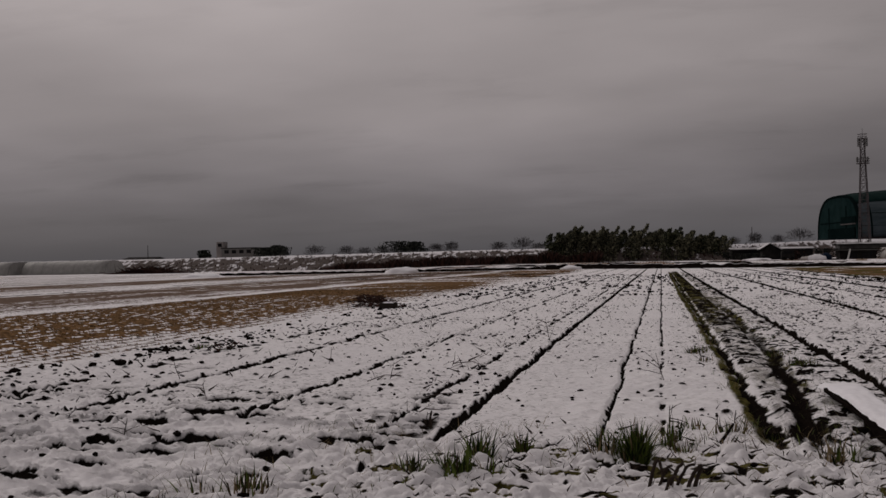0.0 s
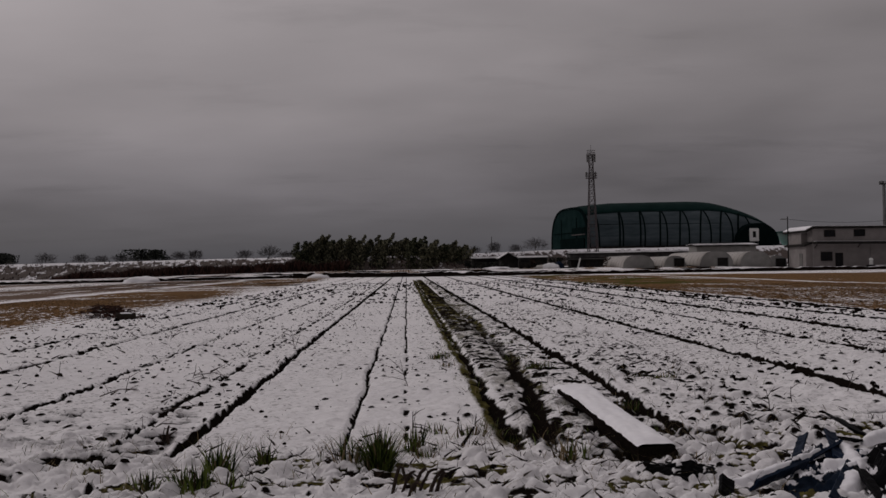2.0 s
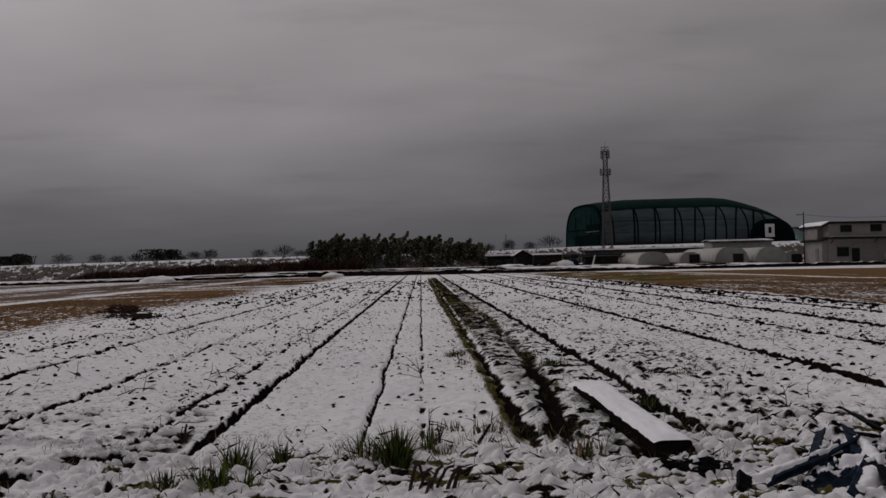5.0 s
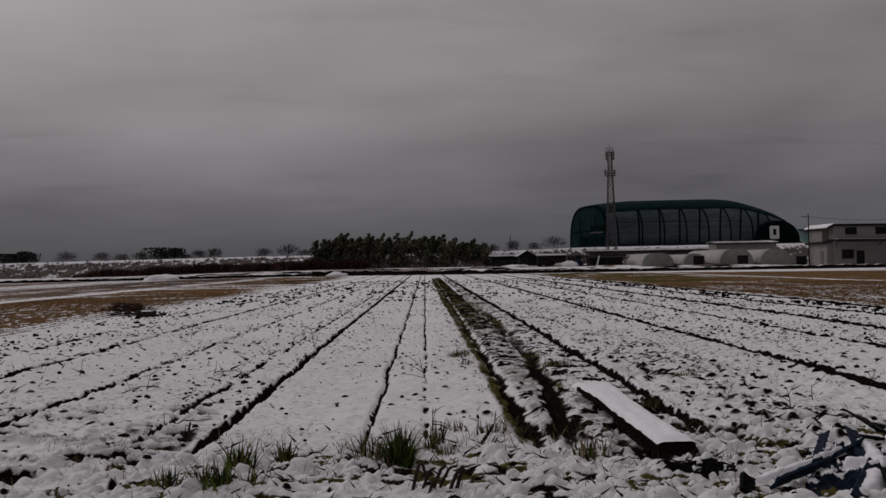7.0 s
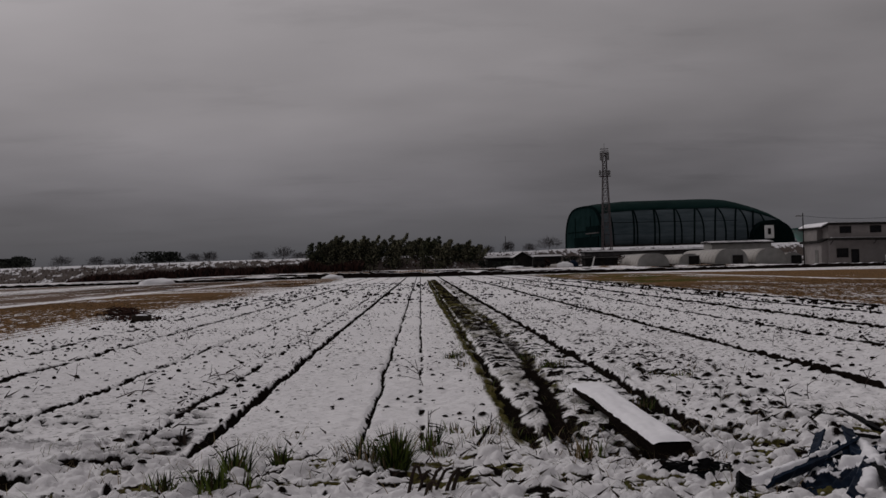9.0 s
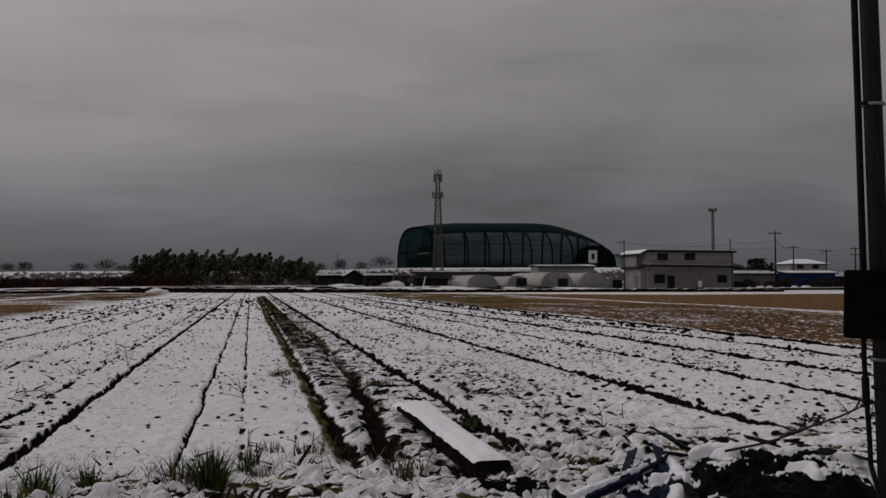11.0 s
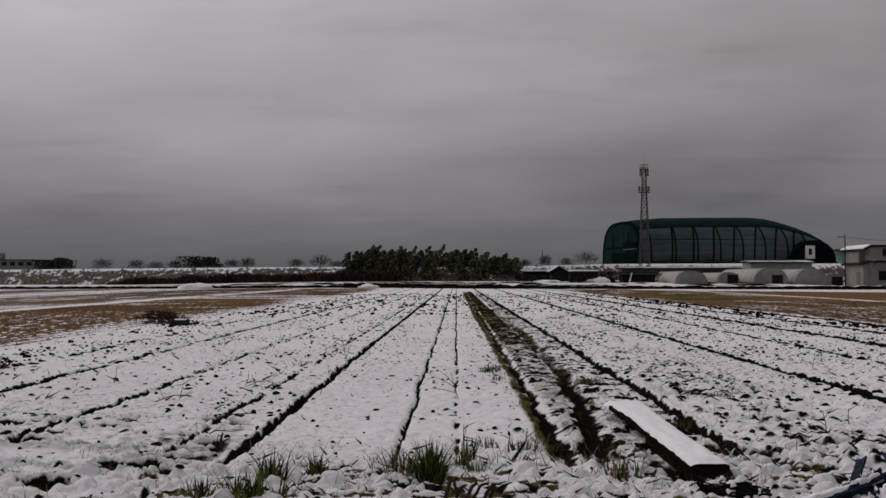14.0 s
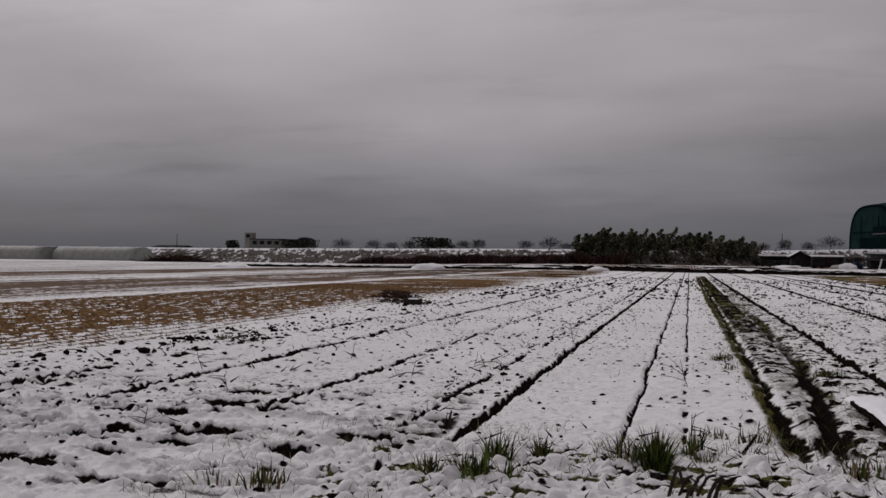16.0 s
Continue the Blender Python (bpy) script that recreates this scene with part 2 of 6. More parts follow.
BARK = plain("bark", (0.014, 0.011, 0.009), (0.045, 0.035, 0.028), 6.0, 0.95, bump=0.6, distance=0.03)
BAMBOO = plain("dark_leaves", (0.016, 0.020, 0.012), (0.095, 0.100, 0.058), 0.5, 0.8, bump=0.0, island=0.9)
OLIVE = plain("olive_leaves", (0.030, 0.032, 0.021), (0.175, 0.168, 0.108), 0.4, 0.8, bump=0.0, island=0.9)
FAR_LEAF = plain("far_leaves", (0.007, 0.009, 0.008), (0.030, 0.034, 0.027), 0.5, 0.9, bump=0.0, island=0.9)
BARE = plain("bare_twigs", (0.036, 0.035, 0.037), (0.090, 0.085, 0.086), 0.6, 0.9, bump=0.0, island=0.6)
BRUSH = plain("russet_brush", (0.014, 0.008, 0.007), (0.060, 0.030, 0.024), 0.5, 0.9, bump=0.0, island=0.8)
GRASS = plain("green_grass", (0.009, 0.018, 0.003), (0.110, 0.150, 0.028), 3.0, 0.7, bump=0.0, island=0.8)
DRY = plain("dry_grass", (0.045, 0.034, 0.018), (0.22, 0.165, 0.090), 3.0, 0.85, bump=0.0, island=0.9)
STALK = plain("dead_stalk", (0.016, 0.011, 0.009), (0.055, 0.038, 0.030), 8.0, 0.9, bump=0.3)
STRAW = plain("straw", (0.040, 0.023, 0.012), (0.27, 0.165, 0.080), 2.0, 0.85, bump=0.0, island=0.9)
CONCRETE = plain("concrete", (0.20, 0.195, 0.19), (0.32, 0.315, 0.31), 4.0, 0.9, bump=0.3)

# ---- ground: one sheet of snow, soil and stubble ----
def lattice(ix, iy, seed):
    h = (ix * 374761393 + iy * 668265263 + seed * 1442695041) & 0xFFFFFFFF
    h = ((h ^ (h >> 13)) * 1274126177) & 0xFFFFFFFF
    return ((h ^ (h >> 16)) & 0xFFFFFF) / float(0xFFFFFF)


def vnoise(x, y, seed=0):
    """Smooth value noise, 0 to 1."""
    fx, fy = np.floor(x), np.floor(y)
    ix, iy = fx.astype(np.int64), fy.astype(np.int64)
    u, v = x - fx, y - fy
    u, v = u * u * (3 - 2 * u), v * v * (3 - 2 * v)
    a = lattice(ix, iy, seed) * (1 - u) + lattice(ix + 1, iy, seed) * u
    b = lattice(ix, iy + 1, seed) * (1 - u) + lattice(ix + 1, iy + 1, seed) * u
    return a * (1 - v) + b * v


def fbm(x, y, seed=0, octaves=4):
    total, size = 0.0, 0.0
    for k in range(octaves):
        total = total + vnoise(x * 2**k + 17.3 * k, y * 2**k - 9.1 * k, seed + k) * 0.5**k
        size += 0.5**k
    return total / size


def step(a, b, x):
    t = np.clip((x - a) / (b - a), 0, 1)
    return t * t * (3 - 2 * t)


def clods(x, y, cell, chance, low, high, seed, squash=1.0):
    """Scattered lumps of soil: the height of the lump over each point, and how far its bare face, kept dark as the
    shadow side turned to the road, shows there.
    """
    height, bare = np.zeros_like(x), np.zeros_like(x)
    gx, gy = np.floor(x / cell).astype(np.int64), np.floor(y / cell).astype(np.int64)
    for ox in (-1, 0, 1):
        for oy in (-1, 0, 1):
            cx, cy = gx + ox, gy + oy
            px, py = (cx + lattice(cx, cy, seed)) * cell, (cy + lattice(cx, cy, seed + 1)) * cell
            there = lattice(cx, cy, seed + 2) < chance
            r = low + (high - low) * lattice(cx, cy, seed + 3) ** 2
            wide = 0.9 + 0.9 * lattice(cx, cy, seed + 4)
            d = np.sqrt(((x - px) / (r * wide)) ** 2 + ((y - py) / (r * squash)) ** 2)
            face = np.sqrt(((x - px) / (r * wide * 0.9)) ** 2 + ((y - py + r * 0.55 * squash) / (r * 0.75 * squash)) ** 2)
            height = np.maximum(height, np.where(there, np.clip(1 - d * d * 0.5, 0, 1) * r * 0.75, 0))
            bare = np.maximum(bare, np.where(there, np.clip(1.25 - face * 0.75, 0, 1), 0))
    return height, bare


def domes(x, y, cell, chance, low, high, seed):
    """Rounded pillows of snow, one to a cell at most."""
    top = np.zeros_like(x)
    gx, gy = np.floor(x / cell).astype(np.int64), np.floor(y / cell).astype(np.int64)
    for ox in (-1, 0, 1):
        for oy in (-1, 0, 1):
            cx, cy = gx + ox, gy + oy
            px, py = (cx + lattice(cx, cy, seed)) * cell, (cy + lattice(cx, cy, seed + 1)) * cell
            r = low + (high - low) * lattice(cx, cy, seed + 3) ** 2
            wide = 0.8 + 0.8 * lattice(cx, cy, seed + 4)
            d = ((x - px) / (r * wide)) ** 2 + ((y - py) / r) ** 2
            top = np.maximum(top, np.where(lattice(cx, cy, seed + 2) < chance, np.sqrt(np.clip(1 - d, 0, 1)) * r * 0.8, 0))
    return top


def rut_x(y):
    """The right-hand wheel rut swings away slowly."""
    return 1.73 - 0.52 * np.exp(-(np.maximum(y, 4.0) - 9.0) / 7.0)


# drills between the beds: x, half width, depth, how unbroken, wander
DRILLS = [
    (-1.905, 0.036, 0.080, 1.00, 0.035), (-0.535, 0.027, 0.060, 1.0, 0.05), (-0.03, 0.022, 0.03, 0.42, 0.03),
    (-4.10, 0.027, 0.050, 0.60, 0.06), (-6.03, 0.036, 0.060, 0.64, 0.06), (-2.50, 0.024, 0.03, 0.47, 0.06),
    (-7.55, 0.05, 0.05, 0.46, 0.10), (2.37, 0.050, 0.08, 0.90, 0.05), (5.17, 0.046, 0.070, 1.00, 0.05),
    (7.40, 0.034, 0.04, 0.62, 0.09), (9.36, 0.075, 0.065, 1.0, 0.09), (11.34, 0.052, 0.06, 0.80, 0.12), (12.95, 0.10, 0.08, 0.78, 0.30),
]


def bank_y(x):
    """The line of the bank that ends the field."""
    return 147.0 - 0.36 * (x + 11.0) * (x > -11) + 0.10 * (x + 11.0) * (x <= -11)


def base_z(x, y):
    """The lie of the land."""
    rise = 0.30 + 0.55 * step(-65, -18, x) - 0.60 * step(48, 62, x)
    z = rise * step(140, 172, y)
    return z


def wheel_tracks(sel, x, y, z, soil, moss):
    rx = rut_x(y)
    reach = step(7.6, 9.0, y) * (1 - step(100, 125, y))
    ragged = fbm(x * 6, y * 3, 95)
    rise, bare, green = np.zeros_like(x), np.zeros_like(x), np.zeros_like(x)
    far = step(14, 45, y)
    for cx, half, end in ((0.90 + 0.08 * (fbm(y * 0.5, 0 * y, 91) - 0.5), 0.060, 200.0), (rx + 0.08 * (fbm(y * 0.6, 0 * y + 3, 92) - 0.5), 0.100, 60.0)):
        w = half * (0.45 + 1.2 * fbm(y * 1.7, 0 * y + 7.0, 93)) * (1 + 0.5 * far)
        off = x - cx + 0.20 * (ragged - 0.5) + 0.05 * (vnoise(x * 17, y * 10, 96) - 0.5)
        rise -= 0.075 * np.exp(-((off / (1.2 * w)) ** 2)) * reach
        floor_ = np.exp(-((off / (1.25 * w)) ** 4)) * reach
        keep = 0.25 + 0.75 * step(end, end * 0.4, y)
        bare = np.maximum(bare, (1.1 - 0.40 * step(10, 20, y)) * floor_ * keep * (0.40 + 1.0 * ragged))
        green = np.maximum(green, floor_ * ((0.85 if half < 0.07 else 0.6) + 0.3 * far) * keep * (0.35 + 1.15 * fbm(x * 4 + 5, y * 1.1, 98)))
        lip = 0.10 + 0.08 * far if half < 0.07 else -0.13
        green = np.maximum(green, np.exp(-(((x - cx + lip) / 0.10) ** 2)) * reach * ((0.36 if half < 0.07 else 0.05) + 0.95 * fbm(x * 5, y * 2.0, 97)) * keep * (1.0 + 0.25 * far))
    # tread marks lie across the snow between the ruts
    between = step(0.95, 1.05, x) * (1 - step(-0.12, -0.02, x - rx)) * reach
    tread = fbm(x * 4.0 + 0.6 * np.sin(y * 9.0), y * 13.0, 109, 3)
    bare = np.maximum(bare, between * step(0.515, 0.60, tread) * (0.95 - 0.15 * far) * step(0.30, 0.46, fbm(x * 1.7, y * 0.8, 106, 3)))
    green = np.maximum(green, between * (0.50 + 0.45 * step(15, 40, y)) * step(0.46 - 0.12 * far, 0.62 - 0.12 * far, fbm(x * 4, y * 2.2, 110)))
    # further off the earth between them lies open
    bare = np.maximum(bare, between * 0.60 * step(15, 30, y) * step(0.40, 0.54, fbm(x * 3, y * 1.2, 112)))
    rise += between * 0.07 * (tread - 0.5)
    beyond = step(0.0, 0.12, x - rx) * (1 - step(2.3, 2.42, x)) * reach
    bare = np.maximum(bare, beyond * step(0.54, 0.62, fbm(x * 7, y * 6, 105)) * 0.9)
    green = np.maximum(green, beyond * step(0.54, 0.7, fbm(x * 3, y * 1.2, 107)) * (0.45 + 0.2 * far))
    # thin dirty growth shows through the snow on and beside the track
    side = step(0.70, 0.82, x) * (1 - step(0.84, 0.9, x)) * reach
    green = np.maximum(green, (0.41 + 0.22 * far) * between + (0.34 + 0.08 * far) * beyond + 0.36 * side)
    z[sel] += rise
    soil[sel] = np.maximum(soil[sel], bare)
    moss[sel] = np.maximum(moss[sel], green)


def relief(x, y):
    """Height, bare soil, straw and moss over the field."""
    near = 1 - step(14, 30, y)
    z = base_z(x, y)
    soil, straw, moss = np.zeros_like(x), np.zeros_like(x), np.zeros_like(x)
    field = step(-9.6, -8.9, x + 0.5 * (fbm(x * 0.8, y * 0.4, 5) - 0.5)) * (1 - step(12.0, 12.9, x + 1.6 * (fbm(x * 0.6, y * 0.25, 6) - 0.5)))
    verge = 1 - step(7.7, 9.1, y + 0.9 * (fbm(x * 1.1, y * 1.1, 8) - 0.5) - 1.0 * step(1.5, 4.0, x) - 1.1 * (1 - step(-4.5, -2.5, x)))
    rough = step(2.3, 2.9, x) * (1 - step(4.4, 5.2, x)) + 0.45 * step(5.0, 5.6, x)
    # snow over small unevenness
    z = z + 0.045 * (fbm(x * 1.3, y * 1.3, 11) - 0.5) + ((0.045 + 0.05 * rough) * (fbm(x * 5.0, y * 5.0, 15) - 0.5) + 0.022 * (vnoise(x * 11, y * 11, 17) - 0.5)) * (1 - step(60, 90, y))
    z = z + verge * 0.12 * (fbm(x * 2.0, y * 2.0, 21) - 0.45)
    # drills
    for k, (dx, half, depth, whole, wander) in enumerate(DRILLS):
        sel = np.nonzero((np.abs(x - dx) < 0.7) & (y > 6.0) & (y < bank_y(x)))[0]
        if not len(sel):
            continue
        xs, ys, bed = x[sel], y[sel], 1 - verge[sel]
        cx = dx + wander * 2 * (fbm(ys * 0.7, 0 * ys + k, 31 + k, 3) - 0.5)
        w = half * (0.68 + 0.64 * vnoise(ys * 3.1, 0 * ys + k, 51 + k)) * (1 + step(20, 90, ys) * 0.9)
        pace = 1.3 if whole > 0.5 else 4.5
        kept = whole + (0.5 * step(15, 22, ys) if abs(dx) < 0.1 else 0.0)
        gap = step(0.94 - kept, 1.06 - kept, fbm(ys * pace, 0 * ys + 3 * k, 71 + k, 3) * 1.0 + 0.12) * bed
        z[sel] -= depth * np.exp(-(((xs - cx + 0.012 * (vnoise(xs * 30, ys * 30, 61) - 0.5)) / w) ** 4)) * gap * (1 - 0.5 * step(100, 150, ys))
        # the far lip of a drill stands bare
        away = np.sign(dx) if abs(dx) > 1.0 else 0.0
        ragged = 0.7 * w * (vnoise(xs * 9, ys * 9, 63) - 0.5)
        lip = np.exp(-(((xs - cx - away * 0.6 * w + ragged) / (0.92 * w)) ** 4)) * gap
        z[sel] += 0.035 * np.exp(-(((xs - cx - away * 2.0 * w) / (0.9 * w)) ** 2)) * gap * (1 - step(60, 100, ys)) * abs(away)
        soil[sel] = np.maximum(soil[sel], (1.5 if dx > 5 else 1.15) * lip)
    # clods that the snow does not cover, and snow lying in pillows over weeds
    near_by = np.nonzero((y > 5.2) & (y < 45) & (x > -14) & (x < 16))[0]
    xn, yn = x[near_by], y[near_by]
    vn, fn = verge[near_by], field[near_by]
    churn = fn * step(2.45, 2.75, xn) * (1 - step(3.7, 4.4, xn + 0.6 * (fbm(xn * 0.6, yn * 0.3, 161) - 0.5)))
    track = fn * step(0.98, 1.1, xn) * (1 - step(2.3, 2.45, xn)) * step(7.6, 9.0, yn)
    grassy = fn * step(0.30, 0.55, xn) * (1 - step(0.78, 0.88, xn)) * step(8.0, 9.5, yn)
    pillow = np.clip(vn * (0.45 + 0.55 * step(-3.4, -2.2, xn)) + 0.75 * churn * (1 - step(16, 32, yn)) + 0.6 * (track + 0.5 * grassy) * (1 - step(20, 40, yn)) + 0.35 * fn * step(-3.2, -6.0, xn), 0, 1)
    lump = np.maximum(np.maximum(domes(xn, yn, 0.13, 0.4, 0.035, 0.08, 801), domes(xn, yn, 0.075, 0.8, 0.024, 0.046, 811)), domes(xn, yn, 0.045, 0.8, 0.015, 0.027, 831))
    lump = lump * (0.45 + 1.1 * vnoise(xn * 2.3, yn * 2.3, 835)) + 0.012 * vnoise(xn * 26, yn * 26, 837)
    middle = step(-2.6, -1.6, xn) * (1 - step(2.8, 3.6, xn)) * vn
    z[near_by] += pillow * (0.95 + 0.35 * middle) * lump
    thin = step(0.47, 0.60, fbm(xn * (2.1 + 0.9 * (middle > 0.5)), yn * (2.1 + 2.4 * (middle > 0.5)), 821, 3))
    gaps = pillow * (0.6 + 0.4 * step(-4.0, -2.5, xn)) * thin * (1 - step(0.012, 0.034, lump)) * 1.1
    soil[near_by] = np.maximum(soil[near_by], gaps * (0.30 + 0.70 * step(0.46, 0.56, fbm(xn * 4, yn * 4, 823, 2))))
    moss[near_by] = np.maximum(moss[near_by], gaps * vn * step(-4.0, -2.5, xn))
    for cell, chance, low, high, seed, where in (
        (0.34, 0.30, 0.020, 0.050, 101, fn),
        (0.17, 0.46, 0.020, 0.060, 301, churn), (0.17, 0.22, 0.018, 0.045, 351, track),
        (0.24, 0.42, 0.020, 0.048, 401, fn * step(5.3, 5.8, xn)),
        (0.36, 0.38, 0.02, 0.055, 501, fn * (1 - step(-6.0, -2.6, xn + 0.3 * (yn - 9))) * (1 - step(11, 20, yn))),
        (0.50, 0.35, 0.025, 0.06, 701, fn * (1 - step(-8.3, -7.0, xn))),
    ):
        patch = np.minimum(where * step(0.34, 0.50, fbm(xn * 0.55, yn * 0.35, seed + 9, 3)), 1)
        h, b = clods(xn, yn, cell, chance, low, high, seed)
        z[near_by] += h * patch
        soil[near_by] = np.maximum(soil[near_by], b * patch)
    # long dark gaps where the snow bridges the weeds at the head of the beds
    head = (1 - step(-2.6, -1.7, xn)) * fn * step(5.6, 6.6, yn) * (1 - step(9.0, 11.5, yn + 0.25 * xn))
    blot = fbm(xn * 2.3, yn * 5.0, 851, 3)
    soil[near_by] = np.maximum(soil[near_by], 1.3 * head * step(0.555, 0.60, blot))
    z[near_by] += head * (0.05 * step(0.46, 0.56, blot) - 0.09 * step(0.535, 0.60, blot))
    # larger bare patches of turned earth; (1.60, 8.1) also paints the shadow gap under the timber
    for px, py, wx, wy in ((-3.52, 7.95, 0.30, 0.10), (-3.75, 8.55, 0.16, 0.07), (-2.75, 8.15, 0.13, 0.07), (-2.25, 8.05, 0.10, 0.06), (-4.9, 8.0, 0.22, 0.10), (-5.4, 9.0, 0.2, 0.10), (-4.35, 8.6, 0.13, 0.08),
                           (-7.9, 17.1, 0.35, 0.3), (-8.6, 17.4, 0.4, 0.3), (-7.3, 14.2, 0.35, 0.15), (-6.6, 14.0, 0.25, 0.12), (2.6, 8.7, 0.24, 0.14), (3.25, 9.4, 0.12, 0.10), (4.6, 9.9, 0.3, 0.1), (0.92, 9.1, 0.16, 0.24), (1.60, 8.1, 0.12, 0.55), (2.25, 9.0, 0.12, 0.3), (2.55, 8.9, 0.25, 0.15), (2.2, 10.3, 0.12, 0.5), (3.35, 10.9, 0.25, 0.2), (2.47, 8.4, 0.17, 0.14), (2.78, 8.0, 0.14, 0.09), (3.45, 9.35, 0.12, 0.10), (3.25, 8.3, 0.12, 0.06), (-4.6, 9.6, 0.22, 0.12), (-4.95, 9.25, 0.14, 0.10), (-3.05, 8.3, 0.10, 0.06), (-2.95, 7.35, 0.13, 0.05), (0.95, 9.25, 0.10, 0.12)):
        sel = np.nonzero((np.abs(x - px) < 2.2 * wx) & (np.abs(y - py) < 2.2 * wy))[0]
        d = np.sqrt(((x[sel] - px) / wx) ** 2 + ((y[sel] - py) / wy) ** 2) + 1.3 * (fbm(x[sel] * 9, y[sel] * 9, 171, 3) - 0.5)
        soil[sel] = np.maximum(soil[sel], 1.4 - d)
        z[sel] -= 0.06 * np.clip(1.3 - d, 0, 1)
    # wheel ruts with wet earth and low growth, and the churned snow between
    sel = np.nonzero((x > 0.0) & (x < 3.0) & (y > 7.0) & (y < 130))[0]
    if len(sel):
        wheel_tracks(sel, x[sel], y[sel], z, soil, moss)
    # stubble strips beside the field, in rows
    left = -x
    for a, b, strength in ((9.3, 20.3, 1.0), (21.6, 34.5, 1.6), (43.0, 54.5, 1.4)):
        edge = 0.9 * (fbm(x * 0.5, y * 0.12, 111) - 0.5)
        s = step(a - 0.3, a + 0.5, left + edge) * (1 - step(b - 0.6, b + 0.6, left + edge)) * (y < bank_y(x) - 1)
        broken = 0.38 + 0.80 * (fbm(x * 0.9, y * 0.25, 113) - 0.5) + 0.68 * step(a, a + 3.0, left)
        if a > 20:
            broken = broken * (0.50 + 0.75 * step(0.40, 0.60, fbm(x * 0.9, y * 0.06, 114, 4)))
        straw = np.maximum(straw, s * strength * broken)
    for a, b, strength in ((13.1, 26.2, 1.15), (26.9, 90.0, 1.3)):
        edge = 1.2 * (fbm(x * 0.5, y * 0.12, 121) - 0.5)
        s = step(a - 0.3, a + 0.6, x + edge) * (1 - step(b - 0.5, b + 0.5, x + edge)) * (y < np.where(x < 45, 133 - 1.0 * (x - 12), 100.0))
        broken = 0.82 + 1.2 * (fbm(x * 0.5, y * 0.14, 123) - 0.5) + 0.15 * step(24, 30, x)
        straw = np.maximum(straw, s * strength * broken)
    # thin dark lines of ditches between the outer strips
    for ditch in (-36.5, -58.0, -71.0):
        soil = np.maximum(soil, 0.9 * np.exp(-(((x - ditch + 1.5 * (fbm(y * 0.05, 0 * y, 118) - 0.5)) / 0.45) ** 4)) * (y > 40) * (y < 150) * step(0.42, 0.50, fbm(x * 0.3, y * 0.09, 116, 3)))
    straw = np.maximum(straw, (1 - step(-22, -20.5, x)) * (y < 165) * (0.20 + 0.80 * (fbm(x * 0.35, y * 0.05, 126) - 0.3)))
    straw = np.maximum(straw, step(40, 46, x) * (y < 150) * (0.10 + 0.75 * (fbm(x * 0.1, y * 0.3, 128) - 0.3)))
    # far along the strips the snow lies in streaks
    streaks = step(38, 65, y) * step(0.52, 0.60, fbm(x * 0.12, y * 0.42, 115, 4)) * (x > -40) * (x < 0)
    straw = straw * (1 - 0.45 * streaks)
    soil = np.maximum(soil, step(70, 90, y) * (y < bank_y(x)) * (x < -9.5) * (x > -34) * 0.75 * step(0.56, 0.62, fbm(x * 0.15, y * 0.5, 117, 4)))
    moss = np.maximum(moss, step(11.8, 13.0, x) * (1 - step(20, 27, x)) * step(55, 75, y) * (y < bank_y(x) - 1) * 0.9 * step(0.45, 0.58, fbm(x * 0.5, y * 0.35, 119, 3)))
    rows = 0.5 + 0.5 * np.cos(x * 2 * np.pi / 0.45 + 0.8 * (fbm(y * 0.7, x * 0.2, 125) - 0.5))
    rib = np.clip(straw, 0, 1) * (1 - step(30, 60, y))
    z = z + rib * 0.05 * rows * (0.4 + 0.6 * vnoise(x / 0.45, y * 6, 127))
    straw = straw * (1 - rib * 0.75 * (1 - rows) * step(0.3, 0.6, vnoise(x * 3, y * 4, 129)))
    # trodden yards behind the bank
    yard = step(149, 152, y) * (1 - step(196, 202, y)) * step(-70, -40, x) * (y > bank_y(x) + 2.5)
    soil = np.maximum(soil, yard * 0.95 * step(0.50, 0.60, fbm(x * 0.35, y * 0.22, 211, 4)))
    straw = np.maximum(straw, yard * 0.8 * step(0.46, 0.58, fbm(x * 0.22 + 9, y * 0.2, 213, 4)))
    # where the snow on the beds is thin
    outer = np.maximum(1 - step(-22, -20, x), step(12, 14, x)) * (y < 200)
    thin = field * (1 - verge) * (0.35 + 0.65 * step(0.42, 0.6, fbm(x * 0.5, y * 0.25, 191, 3))) * (0.55 + 0.45 * step(2.3, 2.8, x)) * (1 - 0.25 * step(-1.9, -1.7, x) * (1 - step(0.2, 0.5, x)))
    thin = np.maximum(thin, 0.8 * outer)
    return z, soil, straw, moss, thin


def graded(a, b, first, growth):
    """Steps from a to b that grow with the distance."""
    out, s = [a], first
    while out[-1] + s < b:
        out.append(out[-1] + s)
        s += growth * s
    return np.array(out[:-1] + [b])


def sheet(xs, ys, start, whole=True):
    gx, gy = np.meshgrid(xs, ys)
    x, y = gx.ravel(), gy.ravel()
    z, soil, straw, moss, thin = relief(x, y)
    nx, ny = len(xs), len(ys)
    k = (np.arange(ny - 1)[:, None] * nx + np.arange(nx - 1)[None]).ravel() + start
    quads = np.stack([k, k + 1, k + nx + 1, k + nx], -1)
    return np.stack([x, y, z], -1), quads, soil, straw, moss, thin


